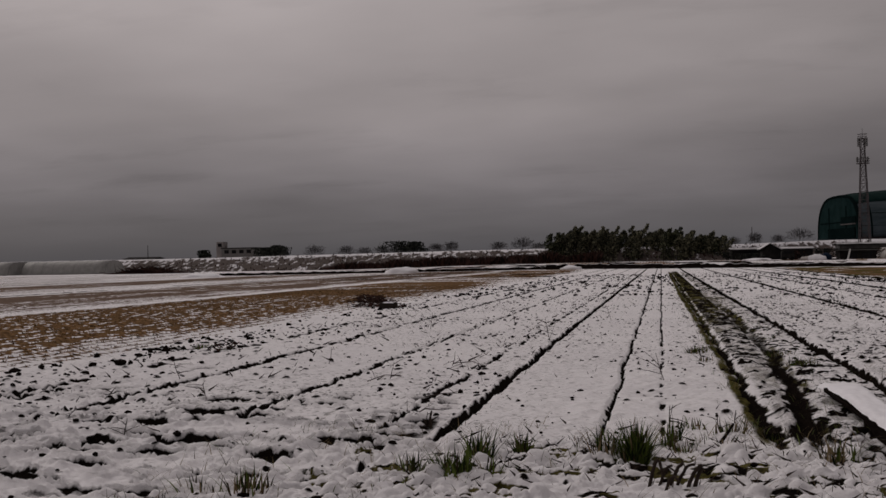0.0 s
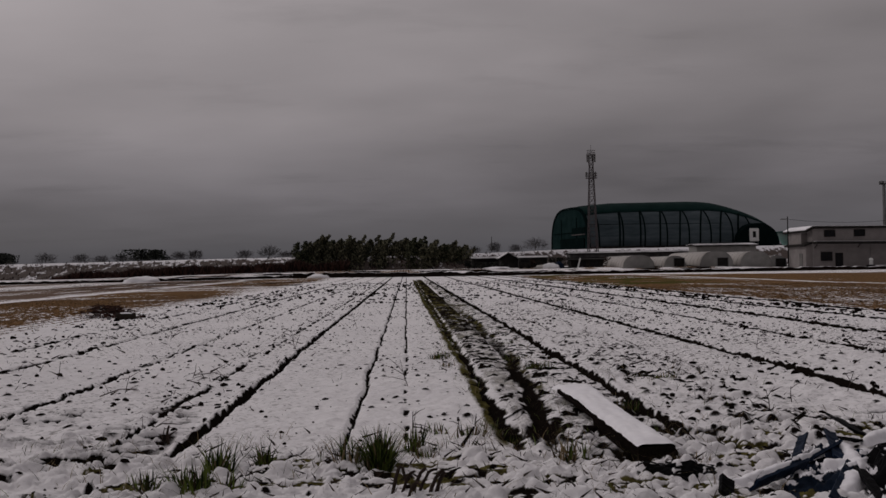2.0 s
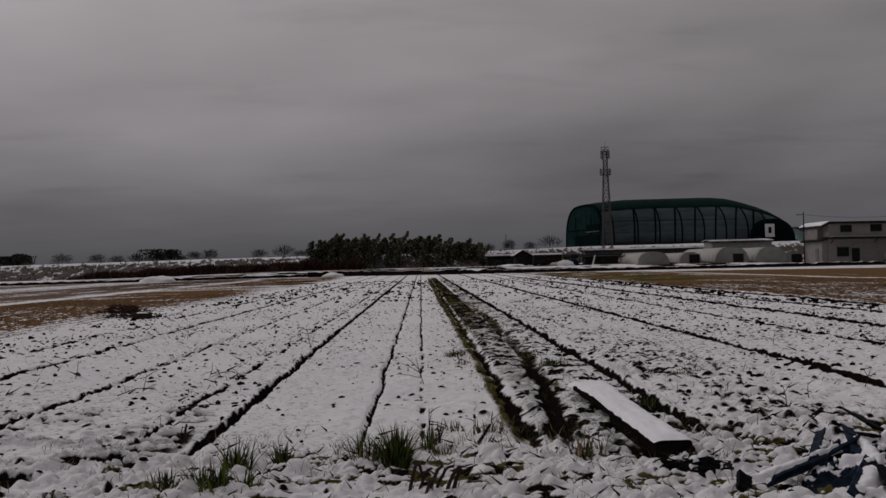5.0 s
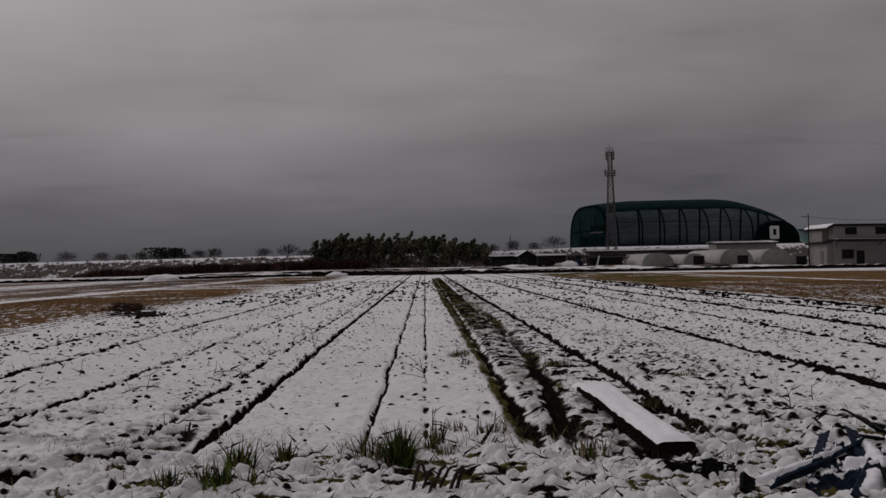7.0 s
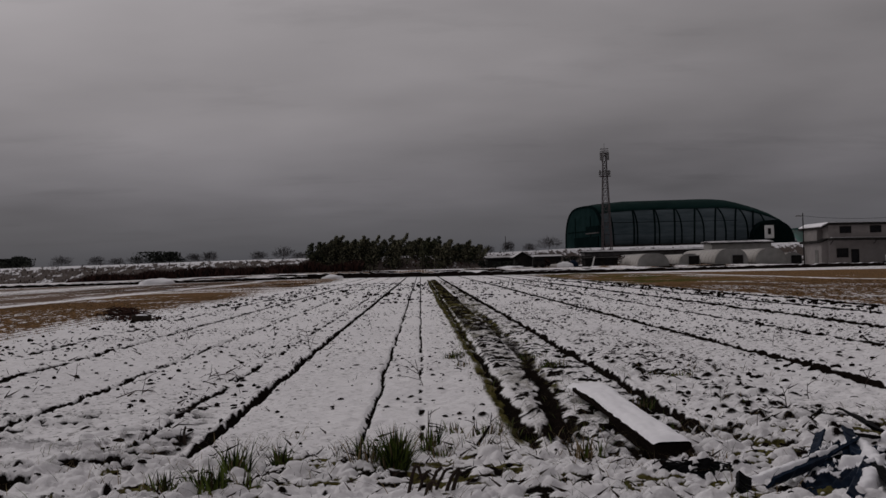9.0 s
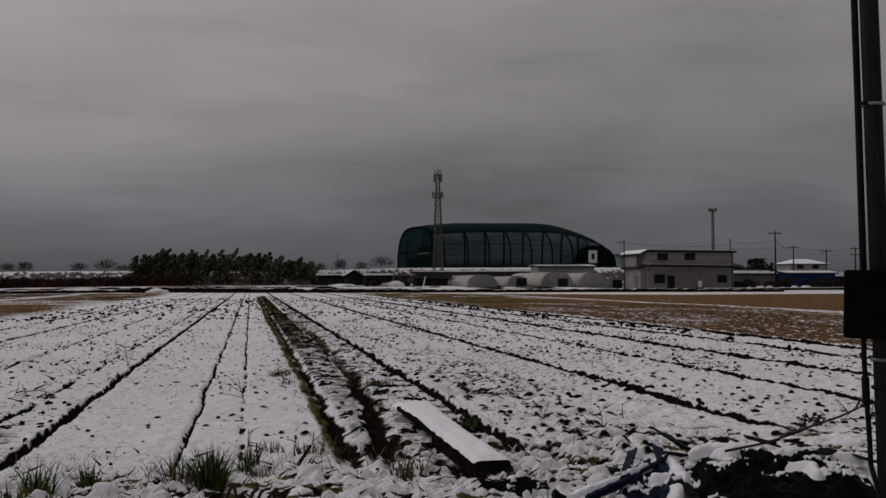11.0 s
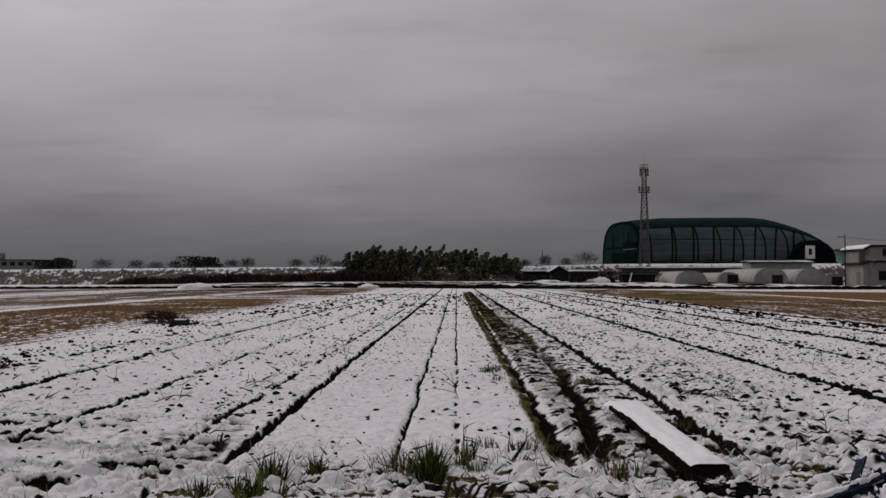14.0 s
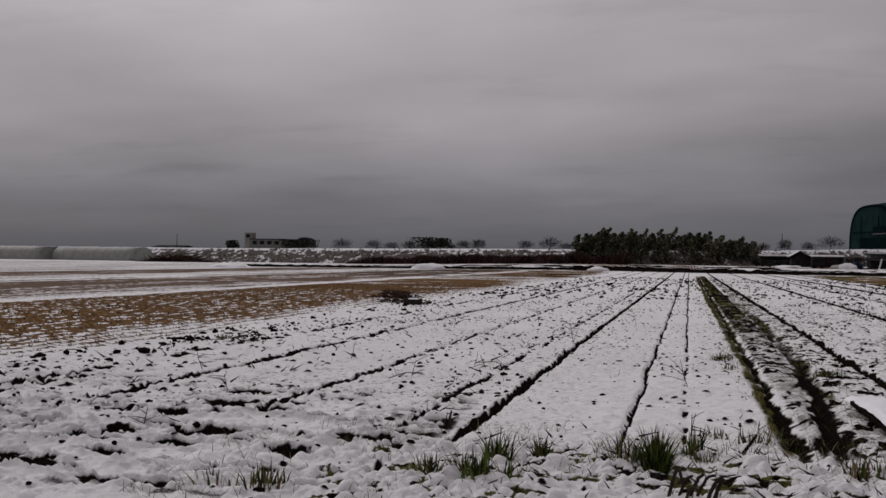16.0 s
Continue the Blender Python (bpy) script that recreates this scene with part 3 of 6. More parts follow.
def build_ground():
    near_x = np.arange(-13.0, 14.01, 0.031)
    near_y = np.arange(9.55, 16.01, 0.031)
    close_x, close_y = np.arange(-8.0, 8.3, 0.016), np.arange(5.4, 9.6, 0.016)
    mid_x = np.concatenate([-graded(20.0, 60.0, 0.14, 0.03)[::-1], np.arange(-19.93, -13.0, 0.075), np.arange(-12.95, -2.75, 0.052), np.arange(-2.72, 2.70, 0.027), np.arange(2.72, 13.96, 0.052), graded(14.0, 60.0, 0.12, 0.02)])
    mid_y = graded(near_y[-1], 170.0, 0.045, 0.0072)
    far_x = np.concatenate([-graded(60.0, 2500.0, 1.5, 0.09)[::-1], np.arange(-58.0, 59.0, 2.0), graded(60.0, 2500.0, 1.5, 0.09)])
    blocks = [(close_x, close_y), (np.arange(-13.0, -7.95, 0.045), np.arange(5.4, 9.62, 0.04)), (np.arange(8.2, 14.02, 0.045), np.arange(5.4, 9.62, 0.04)), (near_x, near_y), (mid_x, mid_y), (far_x, graded(170.0, 3500.0, 1.5, 0.09))]
    sides = np.concatenate([-graded(60.0, 2500.0, 0.8, 0.09)[::-1]])
    blocks += [(sides, graded(16.0, 170.0, 0.5, 0.02)), (-sides[::-1], graded(16.0, 170.0, 0.5, 0.02))]
    blocks += [(-graded(13.0, 2500.0, 0.2, 0.1)[::-1], graded(5.4, near_y[-1], 0.1, 0.03)), (graded(near_x[-1], 2500.0, 0.2, 0.1), graded(5.4, near_y[-1], 0.1, 0.03))]
    blocks += [(far_x, -graded(-5.45, 2500.0, 0.4, 0.12)[::-1])]
    verts, quads, masks, count = [], [], [], 0
    for xs, ys in blocks:
        v, q, *m = sheet(xs, ys, count)
        count += len(v)
        verts.append(v), quads.append(q), masks.append(np.stack(m, -1))
    verts, quads, masks = np.concatenate(verts), np.concatenate(quads), np.concatenate(masks)
    mesh = bpy.data.meshes.new("ground")
    mesh.vertices.add(len(verts))
    mesh.vertices.foreach_set("co", verts.ravel().astype(np.float32))
    mesh.loops.add(quads.size)
    mesh.loops.foreach_set("vertex_index", quads.ravel().astype(np.int32))
    mesh.polygons.add(len(quads))
    mesh.polygons.foreach_set("loop_start", np.arange(0, quads.size, 4, dtype=np.int32))
    mesh.polygons.foreach_set("use_smooth", np.ones(len(quads), bool))
    for k, name in enumerate(("soil", "straw", "moss", "thin")):
        layer = mesh.attributes.new(name, "FLOAT", "POINT")
        layer.data.foreach_set("value", masks[:, k].astype(np.float32))
    mesh.update(calc_edges=True)
    mesh.materials.append(SNOWY)
    ob = new("ground", mesh)
    return tagged(ob, "flat farmland under thin snow with dark furrows and brown stubble strips", "ground", kind="structure")


build_ground()


def height(x, y):
    """The ground's height at one place."""
    return float(relief(np.array([float(x)]), np.array([float(y)]))[0][0])

# ---- helpers for things ----
def part(name, bm, material, parent=None, label="", smooth=False):
    """Links a bmesh as one mesh object, under a thing or a part."""
    mesh = bpy.data.meshes.new(name)
    bm.normal_update()
    bm.to_mesh(mesh)
    bm.free()
    mesh.materials.append(material)
    if smooth:
        mesh.polygons.foreach_set("use_smooth", np.ones(len(mesh.polygons), bool))
    ob = new(name, mesh)
    ob.parent = parent
    return tagged(ob, label)


def thing(name, place, label, category, group="", turn=0.0):
    ob = new(name)
    ob.empty_display_size = 0.2
    ob.matrix_basis = pose(*place, 0, 0, turn)
    return tagged(ob, label, category, group)


def box(bm, size, centre, bevel=0.0, turn=(0, 0, 0)):
    """A bevelled box added to bm."""
    m = Matrix.Translation(centre) @ Euler([radians(a) for a in turn]).to_matrix().to_4x4() @ Matrix.Diagonal((*size, 1))
    made = bmesh.ops.create_cube(bm, size=1.0, matrix=m)["verts"]
    if bevel:
        edges = list({e for v in made for e in v.link_edges})
        bmesh.ops.bevel(bm, geom=edges, offset=bevel, segments=2, affect="EDGES", profile=0.5)
    return bm


def boxed(size, centre, bevel=0.0, turn=(0, 0, 0)):
    return box(bmesh.new(), size, centre, bevel, turn)


def rod(bm, a, b, r1, r2=None, sides=8):
    """A round bar from a to b."""
    a, b = Vector(a), Vector(b)
    way = b - a
    m = Matrix.Translation((a + b) / 2) @ way.to_track_quat("Z", "Y").to_matrix().to_4x4()
    bmesh.ops.create_cone(bm, cap_ends=True, segments=sides, radius1=r1, radius2=r1 if r2 is None else r2, depth=way.length, matrix=m)
    return bm


def rods(pairs, r, sides=6):
    bm = bmesh.new()
    for a, b in pairs:
        rod(bm, a, b, r, r, sides)
    return bm


def tube(points, r, sides=8, taper=1.0):
    """A bent round bar through points."""
    bm, rings = bmesh.new(), []
    pts = [Vector(p) for p in points]
    for i, p in enumerate(pts):
        way = (pts[min(i + 1, len(pts) - 1)] - pts[max(i - 1, 0)]).normalized()
        side = way.orthogonal().normalized() if i == 0 else (rings_side - way * rings_side.dot(way)).normalized()
        rings_side, up = side, way.cross(side)
        rr = r * (1 + (taper - 1) * i / max(1, len(pts) - 1))
        rings.append([bm.verts.new(p + rr * (math.cos(2 * math.pi * k / sides) * side + math.sin(2 * math.pi * k / sides) * up)) for k in range(sides)])
    for a, b in zip(rings, rings[1:]):
        for k in range(sides):
            bm.faces.new((a[k], a[(k + 1) % sides], b[(k + 1) % sides], b[k]))
    bm.faces.new(rings[0][::-1]), bm.faces.new(rings[-1])
    return bm


def prism(outline, y0, y1):
    """A closed outline in x and z drawn out along y."""
    bm = bmesh.new()
    a = [bm.verts.new((x, y0, z)) for x, z in outline]
    b = [bm.verts.new((x, y1, z)) for x, z in outline]
    for k in range(len(a)):
        j = (k + 1) % len(a)
        bm.faces.new((a[k], a[j], b[j], b[k]))
    bm.faces.new(a[::-1]), bm.faces.new(b)
    bmesh.ops.recalc_face_normals(bm, faces=bm.faces)
    return bm


def shell(rings, thick=0.0):
    """A skin through rings of points, given thickness inwards."""
    bm = bmesh.new()
    rows = [[bm.verts.new(p) for p in ring] for ring in rings]
    for a, b in zip(rows, rows[1:]):
        for k in range(len(a) - 1):
            bm.faces.new((a[k], a[k + 1], b[k + 1], b[k]))
    bmesh.ops.recalc_face_normals(bm, faces=bm.faces)
    if thick:
        bmesh.ops.solidify(bm, geom=list(bm.faces), thickness=thick)
    return bm


def blade(bm, foot, length, lean, heading, width, bend=0.5, parts=3):
    """One bent blade of grass, with a folded section."""
    foot = Vector(foot)
    out = Vector((math.sin(heading), math.cos(heading), 0))
    side = Vector((out.y, -out.x, 0))
    last = None
    for k in range(parts + 1):
        t = k / parts
        c = foot + out * (lean * length * (t + bend * t * t)) + Vector((0, 0, length * (t - 0.35 * bend * t * t)))
        w = width * (1 - t) ** 0.7 + 0.0006
        row = [bm.verts.new(c - side * w), bm.verts.new(c + out * w * 0.5), bm.verts.new(c + side * w)]
        if last:
            for j in range(2):
                bm.faces.new((last[j], last[j + 1], row[j + 1], row[j]))
        last = row

# ---- the levee along the back ----
def levee_line(x):
    """Front edge of the crown: y and z."""
    x = np.asarray(x, float)
    y = 204 + 42 * step(5, 45, x) + 20 * step(90, 220, x) + 40 * (1 - step(-118, -100, x))
    z = 3.15 + 0.35 * (1 - step(-118, -100, x)) + 0.5 * step(-110, -25, x) + 1.15 * step(5, 45, x) - 0.2 * step(80, 140, x)
    return y, z


def make_levee_material():
    n = Nodes("snowy_bank")
    tall, fine, broad = n.noise(0.85, 5.0, 0.6, (1, 0.5, 1.3)), n.noise(5.0, 4.0, 0.6), n.noise(0.08, 3.0, 0.5)
    snow = n.ramp(fine, (0.3, (0.55, 0.54, 0.56)), (0.7, (0.80, 0.79, 0.82)))
    weed = n.ramp(fine, (0.3, (0.030, 0.022, 0.019)), (0.7, (0.11, 0.085, 0.075)))
    face = n.calc("ADD", n.calc("MULTIPLY", n.attr("slope"), 0.24), n.calc("ADD", tall, n.calc("MULTIPLY", n.calc("SUBTRACT", broad, 0.5), 0.35)))
    colour = n.mix(n.ramp(face, (0.60, 0.0), (0.68, 1.0)), snow, weed)
    n.bump(tall, 0.6, 0.5)
    return n.done(colour, 0.9, 0.0, 0.2)


LEVEE = make_levee_material()


def build_levee():
    xs = np.arange(-420, 116, 1.0)
    y, z = levee_line(xs)
    z = z + 0.10 * (fbm(xs * 0.25, 0 * xs, 141) - 0.5)
    rings, slope = [], []
    for x, yy, zz in zip(xs, y, z):
        foot = float(base_z(np.array([x]), np.array([yy - 9.0]))[0]) - 0.4
        ring = [(x, yy - 9.5, foot)]
        for t in (0.2, 0.4, 0.6, 0.8):
            ring.append((x, yy - 9.5 + 9.5 * t, foot + (zz - foot) * t + 0.25 * (fbm(np.array([x * 0.7]), np.array([t * 9]), 143)[0] - 0.5)))
        ring += [(x, yy, zz), (x, yy + 3.5, zz + 0.04), (x, yy + 7.0, zz), (x, yy + 17.0, -0.4)]
        rings.append(ring)
        slope += [1, 1, 1, 1, 0.85, 0.0, 0.0, 0.0, 1]
    bm = shell(rings)
    ob = part("levee", bm, LEVEE, None, smooth=True)
    layer = ob.data.attributes.new("slope", "FLOAT", "POINT")
    layer.data.foreach_set("value", np.array(slope, np.float32))
    tagged(ob, "long low river levee with snow and dead weeds on its slope", "levee", kind="structure")


build_levee()


# ---- plants far off ----
def leaf(bm, at, size, rng, droop=0.0):
    """A small folded leaf clump: two triangles that share an edge."""
    a = Vector((rng.gauss(0, 1), rng.gauss(0, 1), rng.gauss(0, 0.8) - droop)).normalized()
    b = a.orthogonal().normalized()
    b.rotate(Matrix.Rotation(rng.uniform(0, 6.28), 3, a))
    c = a.cross(b)
    p = [bm.verts.new(Vector(at) + v) for v in (a * size, b * size * 0.45 + c * size * 0.1, -a * size * 0.7, -b * size * 0.45 + c * size * 0.1)]
    bm.faces.new((p[0], p[1], p[2])), bm.faces.new((p[0], p[2], p[3]))


def trunk_mesh(tall, thick, limbs, rng, spread=0.35):
    bm = bmesh.new()
    top = Vector((rng.uniform(-0.03, 0.03) * tall, rng.uniform(-0.03, 0.03) * tall, tall * 0.8))
    rod(bm, (0, 0, -0.6), top * 0.5, thick, thick * 0.7, 7)
    rod(bm, top * 0.5, top, thick * 0.7, thick * 0.25, 6)
    tips = [top]
    for k in range(limbs):
        t = rng.uniform(0.3, 0.95)
        way = Vector((rng.gauss(0, 1), rng.gauss(0, 1), rng.uniform(0.5, 1.4))).normalized()
        tip = top * t + way * tall * spread * rng.uniform(0.6, 1.1)
        rod(bm, top * t, tip, thick * 0.3, thick * 0.08, 5)
        tips.append(tip)
    return bm, tips


def leafy_tree(name, place, tall, wide, seed, material, label, group="", leaves=700, size=0.34, low=0.15):
    rng = random.Random(seed)
    tree = thing(name, place, label, "tree", group)
    bm, tips = trunk_mesh(tall, 0.035 * tall * 0.6, 7, rng, 0.3)
    part("trunk", bm, BARK, tree)
    bm = bmesh.new()
    lobes = [(Vector((rng.uniform(-0.5, 0.5) * wide, rng.uniform(-0.5, 0.5) * wide, tall * rng.uniform(low + 0.12, 0.86))), wide * rng.uniform(0.22, 0.42)) for _ in range(8)]
    lobes += [(t, wide * 0.22) for t in tips[:5]]
    for k in range(leaves):
        c, r = rng.choice(lobes)
        v = Vector((rng.gauss(0, 1), rng.gauss(0, 1), rng.gauss(0, 1))).normalized() * r * rng.uniform(0.35, 1.1) ** 0.6
        p = c + Vector((v.x, v.y, v.z * 0.85))
        p.z = min(max(p.z, tall * low * 0.4), tall)
        leaf(bm, p, size * rng.uniform(0.6, 1.3), rng)
    part("crown", bm, material, tree)
    return tree


def plume_tree(name, place, tall, wide, seed, material, label, group="", leaves=1250):
    """Tall leaning culms with feathery tops, as of a thick bamboo grove."""
    rng = random.Random(seed)
    tree = thing(name, place, label, "tree", group)
    culms = []
    for k in range(6):
        foot = Vector((rng.uniform(-0.55, 0.55) * wide, rng.uniform(-0.5, 0.5) * wide, -0.5))
        h = tall * rng.uniform(0.62, 1.02) * (1.08 if k == 0 else 1.0)
        bow = rng.uniform(0.05, 0.26) * h
        line = [foot, foot + Vector((bow * 0.18, 0, h * 0.5)), foot + Vector((bow * 0.55, rng.uniform(-0.05, 0.05) * h, h * 0.84 + 0.3)), foot + Vector((bow * 1.15, rng.uniform(-0.08, 0.08) * h, h + 0.3))]
        part("trunk", tube(line, 0.06, 5, 0.25), BARK, tree)
        culms.append(line)
    bm = bmesh.new()
    for k in range(leaves):
        line = rng.choice(culms)
        t = rng.random() ** 0.7 * 3
        a_, b_ = line[min(2, int(t))], line[min(2, int(t)) + 1]
        at = a_.lerp(b_, t - min(2, int(t)))
        # plumes narrow to a tip that the wind sweeps to one side
        r = wide * (0.03 + 0.30 * (1 - t / 3) ** 0.75) * (0.3 + 0.9 * rng.random())
        a = rng.uniform(0, 6.28)
        p = at + Vector((r * math.cos(a) + 0.10 * t * rng.random(), r * math.sin(a), rng.uniform(-0.25, 0.1)))
        p.z = max(p.z, 0.05)
        leaf(bm, p, 0.33 * rng.uniform(0.5, 1.3), rng, 0.7)
    part("crown", bm, material, tree)
    return tree


def bare_tree(name, place, tall, wide, seed, label, group="", twigs=420):
    rng = random.Random(seed)
    tree = thing(name, place, label, "tree", group)
    bm, tips = trunk_mesh(tall, 0.02 * tall, 14, rng, 0.36)
    part("trunk", bm, BARK, tree)
    bm = bmesh.new()
    for k in range(twigs):
        v = Vector((rng.gauss(0, 1), rng.gauss(0, 1), rng.gauss(0, 1))).normalized()
        v.z = abs(v.z) * 1.1 - 0.25
        start = Vector((0, 0, tall * rng.uniform(0.18, 0.62))) + Vector((v.x * wide * 0.5, v.y * wide * 0.5, v.z * tall * 0.32)) * rng.uniform(0.15, 0.75)
        end = start + (v + Vector((0, 0, 0.5))).normalized() * tall * rng.uniform(0.10, 0.24)
        side = (end - start).orthogonal().normalized() * rng.uniform(0.02, 0.06)
        a, b, c, d = (bm.verts.new(q) for q in (start - side, start + side, end, start.lerp(end, 0.5) + side.cross((end - start).normalized()) * 1.5))
        bm.faces.new((a, b, c)), bm.faces.new((a, d, c))
    part("crown", bm, BARE, tree)
    return tree


GROVE = "grove before the levee"
rng_grove = random.Random(5)
for k in range(44):
    gx = -21.5 + 33.5 * (k + 0.5) / 44 + rng_grove.uniform(-1.2, 1.2)
    gy = 200 + rng_grove.uniform(-5, 8)
    mid = 1 - abs((gx + 5) / 19) ** 3
    tall = (4.9 + 1.7 * max(mid, 0.0)) * rng_grove.uniform(0.86, 1.16) 
    tall *= 1 - 0.22 * min(1.0, max(0.0, (gx + 4) / 12))
    plume_tree("grove_tree", (gx, gy, float(base_z(np.array([gx]), np.array([gy]))[0])), tall, rng_grove.uniform(2.4, 3.6), 40 + k, OLIVE if k % 4 else BAMBOO, "dense dark-green bamboo clump swept by wind", GROVE)

TREES = "trees behind the levee"


def levee_top(x):
    return float(levee_line(x)[1])


for k, (tx, ty, tall, wide, kind) in enumerate((
    (-90.0, 230, 2.6, 7.2, "leafy"), (-80.0, 232, 2.5, 3.6, "bare"), (-73.5, 236, 2.6, 4.5, "bare"), (-69.0, 236, 2.4, 4.5, "bare"), (-64.5, 236, 2.6, 4.5, "bare"),
    (-58.5, 230, 3.6, 4.6, "leafy"), (-55.5, 232, 2.9, 4.0, "leafy"), (-51.0, 234, 2.4, 4.6, "bare"), (-47.5, 234, 2.4, 4.2, "bare"),
    (-35.5, 228, 2.9, 3.4, "bare"), (-30.0, 228, 2.9, 4.2, "bare"), (-112.0, 240, 2.2, 3.0, "leafy"), (-27.3, 236, 2.2, 3.4, "bare"),
    (28.0, 262, 2.9, 4.6, "bare"), (33.5, 266, 3.2, 4.8, "bare"), (22.0, 256, 2.6, 4.0, "bare"), (16.5, 250, 2.6, 4.2, "bare"),
)):
    z0 = levee_top(tx) - 0.2
    rng_size = random.Random(tx)
    tall, wide = tall * rng_size.uniform(0.7, 1.15), wide * rng_size.uniform(0.85, 1.7)
    if kind == "leafy":
        leafy_tree("evergreen_tree", (tx, ty, z0), tall, wide, 200 + k, FAR_LEAF, "low dark evergreen tree behind the snowy levee", TREES, 1100, 0.32)
    else:
        bare_tree("bare_tree", (tx, ty, z0), tall * 1.3, wide * 1.1, 200 + k, "bare winter tree behind the snowy levee", TREES)


def brush_row():
    """Russet dead brush along the foot of the levee."""
    rng, bm = random.Random(9), bmesh.new()
    for k in range(9000):
        x = rng.uniform(-64, -11)
        dense = float(vnoise(np.array([x * 0.35]), np.array([0.5]), 151)[0])
        if rng.random() > 0.45 + dense:
            continue
        y = rng.uniform(187.0, 192.5)
        tall = (1.15 + 1.25 * dense) * rng.uniform(0.45, 1.15) * (1 - 0.5 * max(0.0, (-50 - x) / 14))
        z = float(0.30 + 0.55 * step(-65, -18, np.array([x]))[0]) - 0.1
        way = Vector((rng.gauss(0, 0.35), rng.gauss(0, 0.2), 1)).normalized()
        s = rng.uniform(0.05, 0.14)
        a, b, c, d = (bm.verts.new(q) for q in ((x - s, y, z), (x + s, y, z), Vector((x, y, z)) + way * tall, (x, y + s * 1.6, z + tall * 0.4)))
        bm.faces.new((a, b, c)), bm.faces.new((a, d, c))
    for k in range(2200):
        # thinner growth up the slope
        x = rng.uniform(-118, 30)
        yc, zc = levee_line(x)
        t = rng.random() ** 1.4
        if rng.random() > float(fbm(np.array([x * 0.25]), np.array([t * 3.0]), 153)[0]) * 1.5 - 0.15:
            continue
        g = 0.30 + 0.55 * float(step(-65, -18, np.array([x]))[0])
        y, z = float(yc) - 9.5 + 9.3 * t, g - 0.4 + (float(zc) - g + 0.3) * t
        tall = rng.uniform(0.2, 0.6)
        s = rng.uniform(0.05, 0.16)
        a, b, c, d = (bm.verts.new(q) for q in ((x - s, y, z), (x + s, y, z), (x + rng.gauss(0, 0.15), y, z + tall), (x, y - s, z + tall * 0.4)))
        bm.faces.new((a, b, c)), bm.faces.new((a, d, c))
    ob = part("brush", bm, BRUSH)
    tagged(ob, "russet dead brush along the foot of the levee", "brush", kind="stuff")


brush_row()


# ---- the arched hall on the levee ----
HALL_LONG, HALL_HALF = 54.5, 13.0


def hall_height(s):
    return float(np.interp(s, (0, 4, 10, 34, 39, 46, 52, 54.5), (11.0, 11.7, 12.2, 12.6, 12.2, 10.4, 8.2, 6.2)))


def hall_ring(s, out=0.0, count=28):
    h = hall_height(s) + out
    half = (HALL_HALF + out) * float(np.interp(s, (0, 40, 54.5), (1, 1, 0.86)))
    ring = []
    for k in range(count + 1):
        a = math.pi * k / count
        c = math.cos(a)
        ring.append((s, -math.copysign(abs(c) ** 0.62, c) * half, h * math.sin(a) ** 0.72))
    return ring


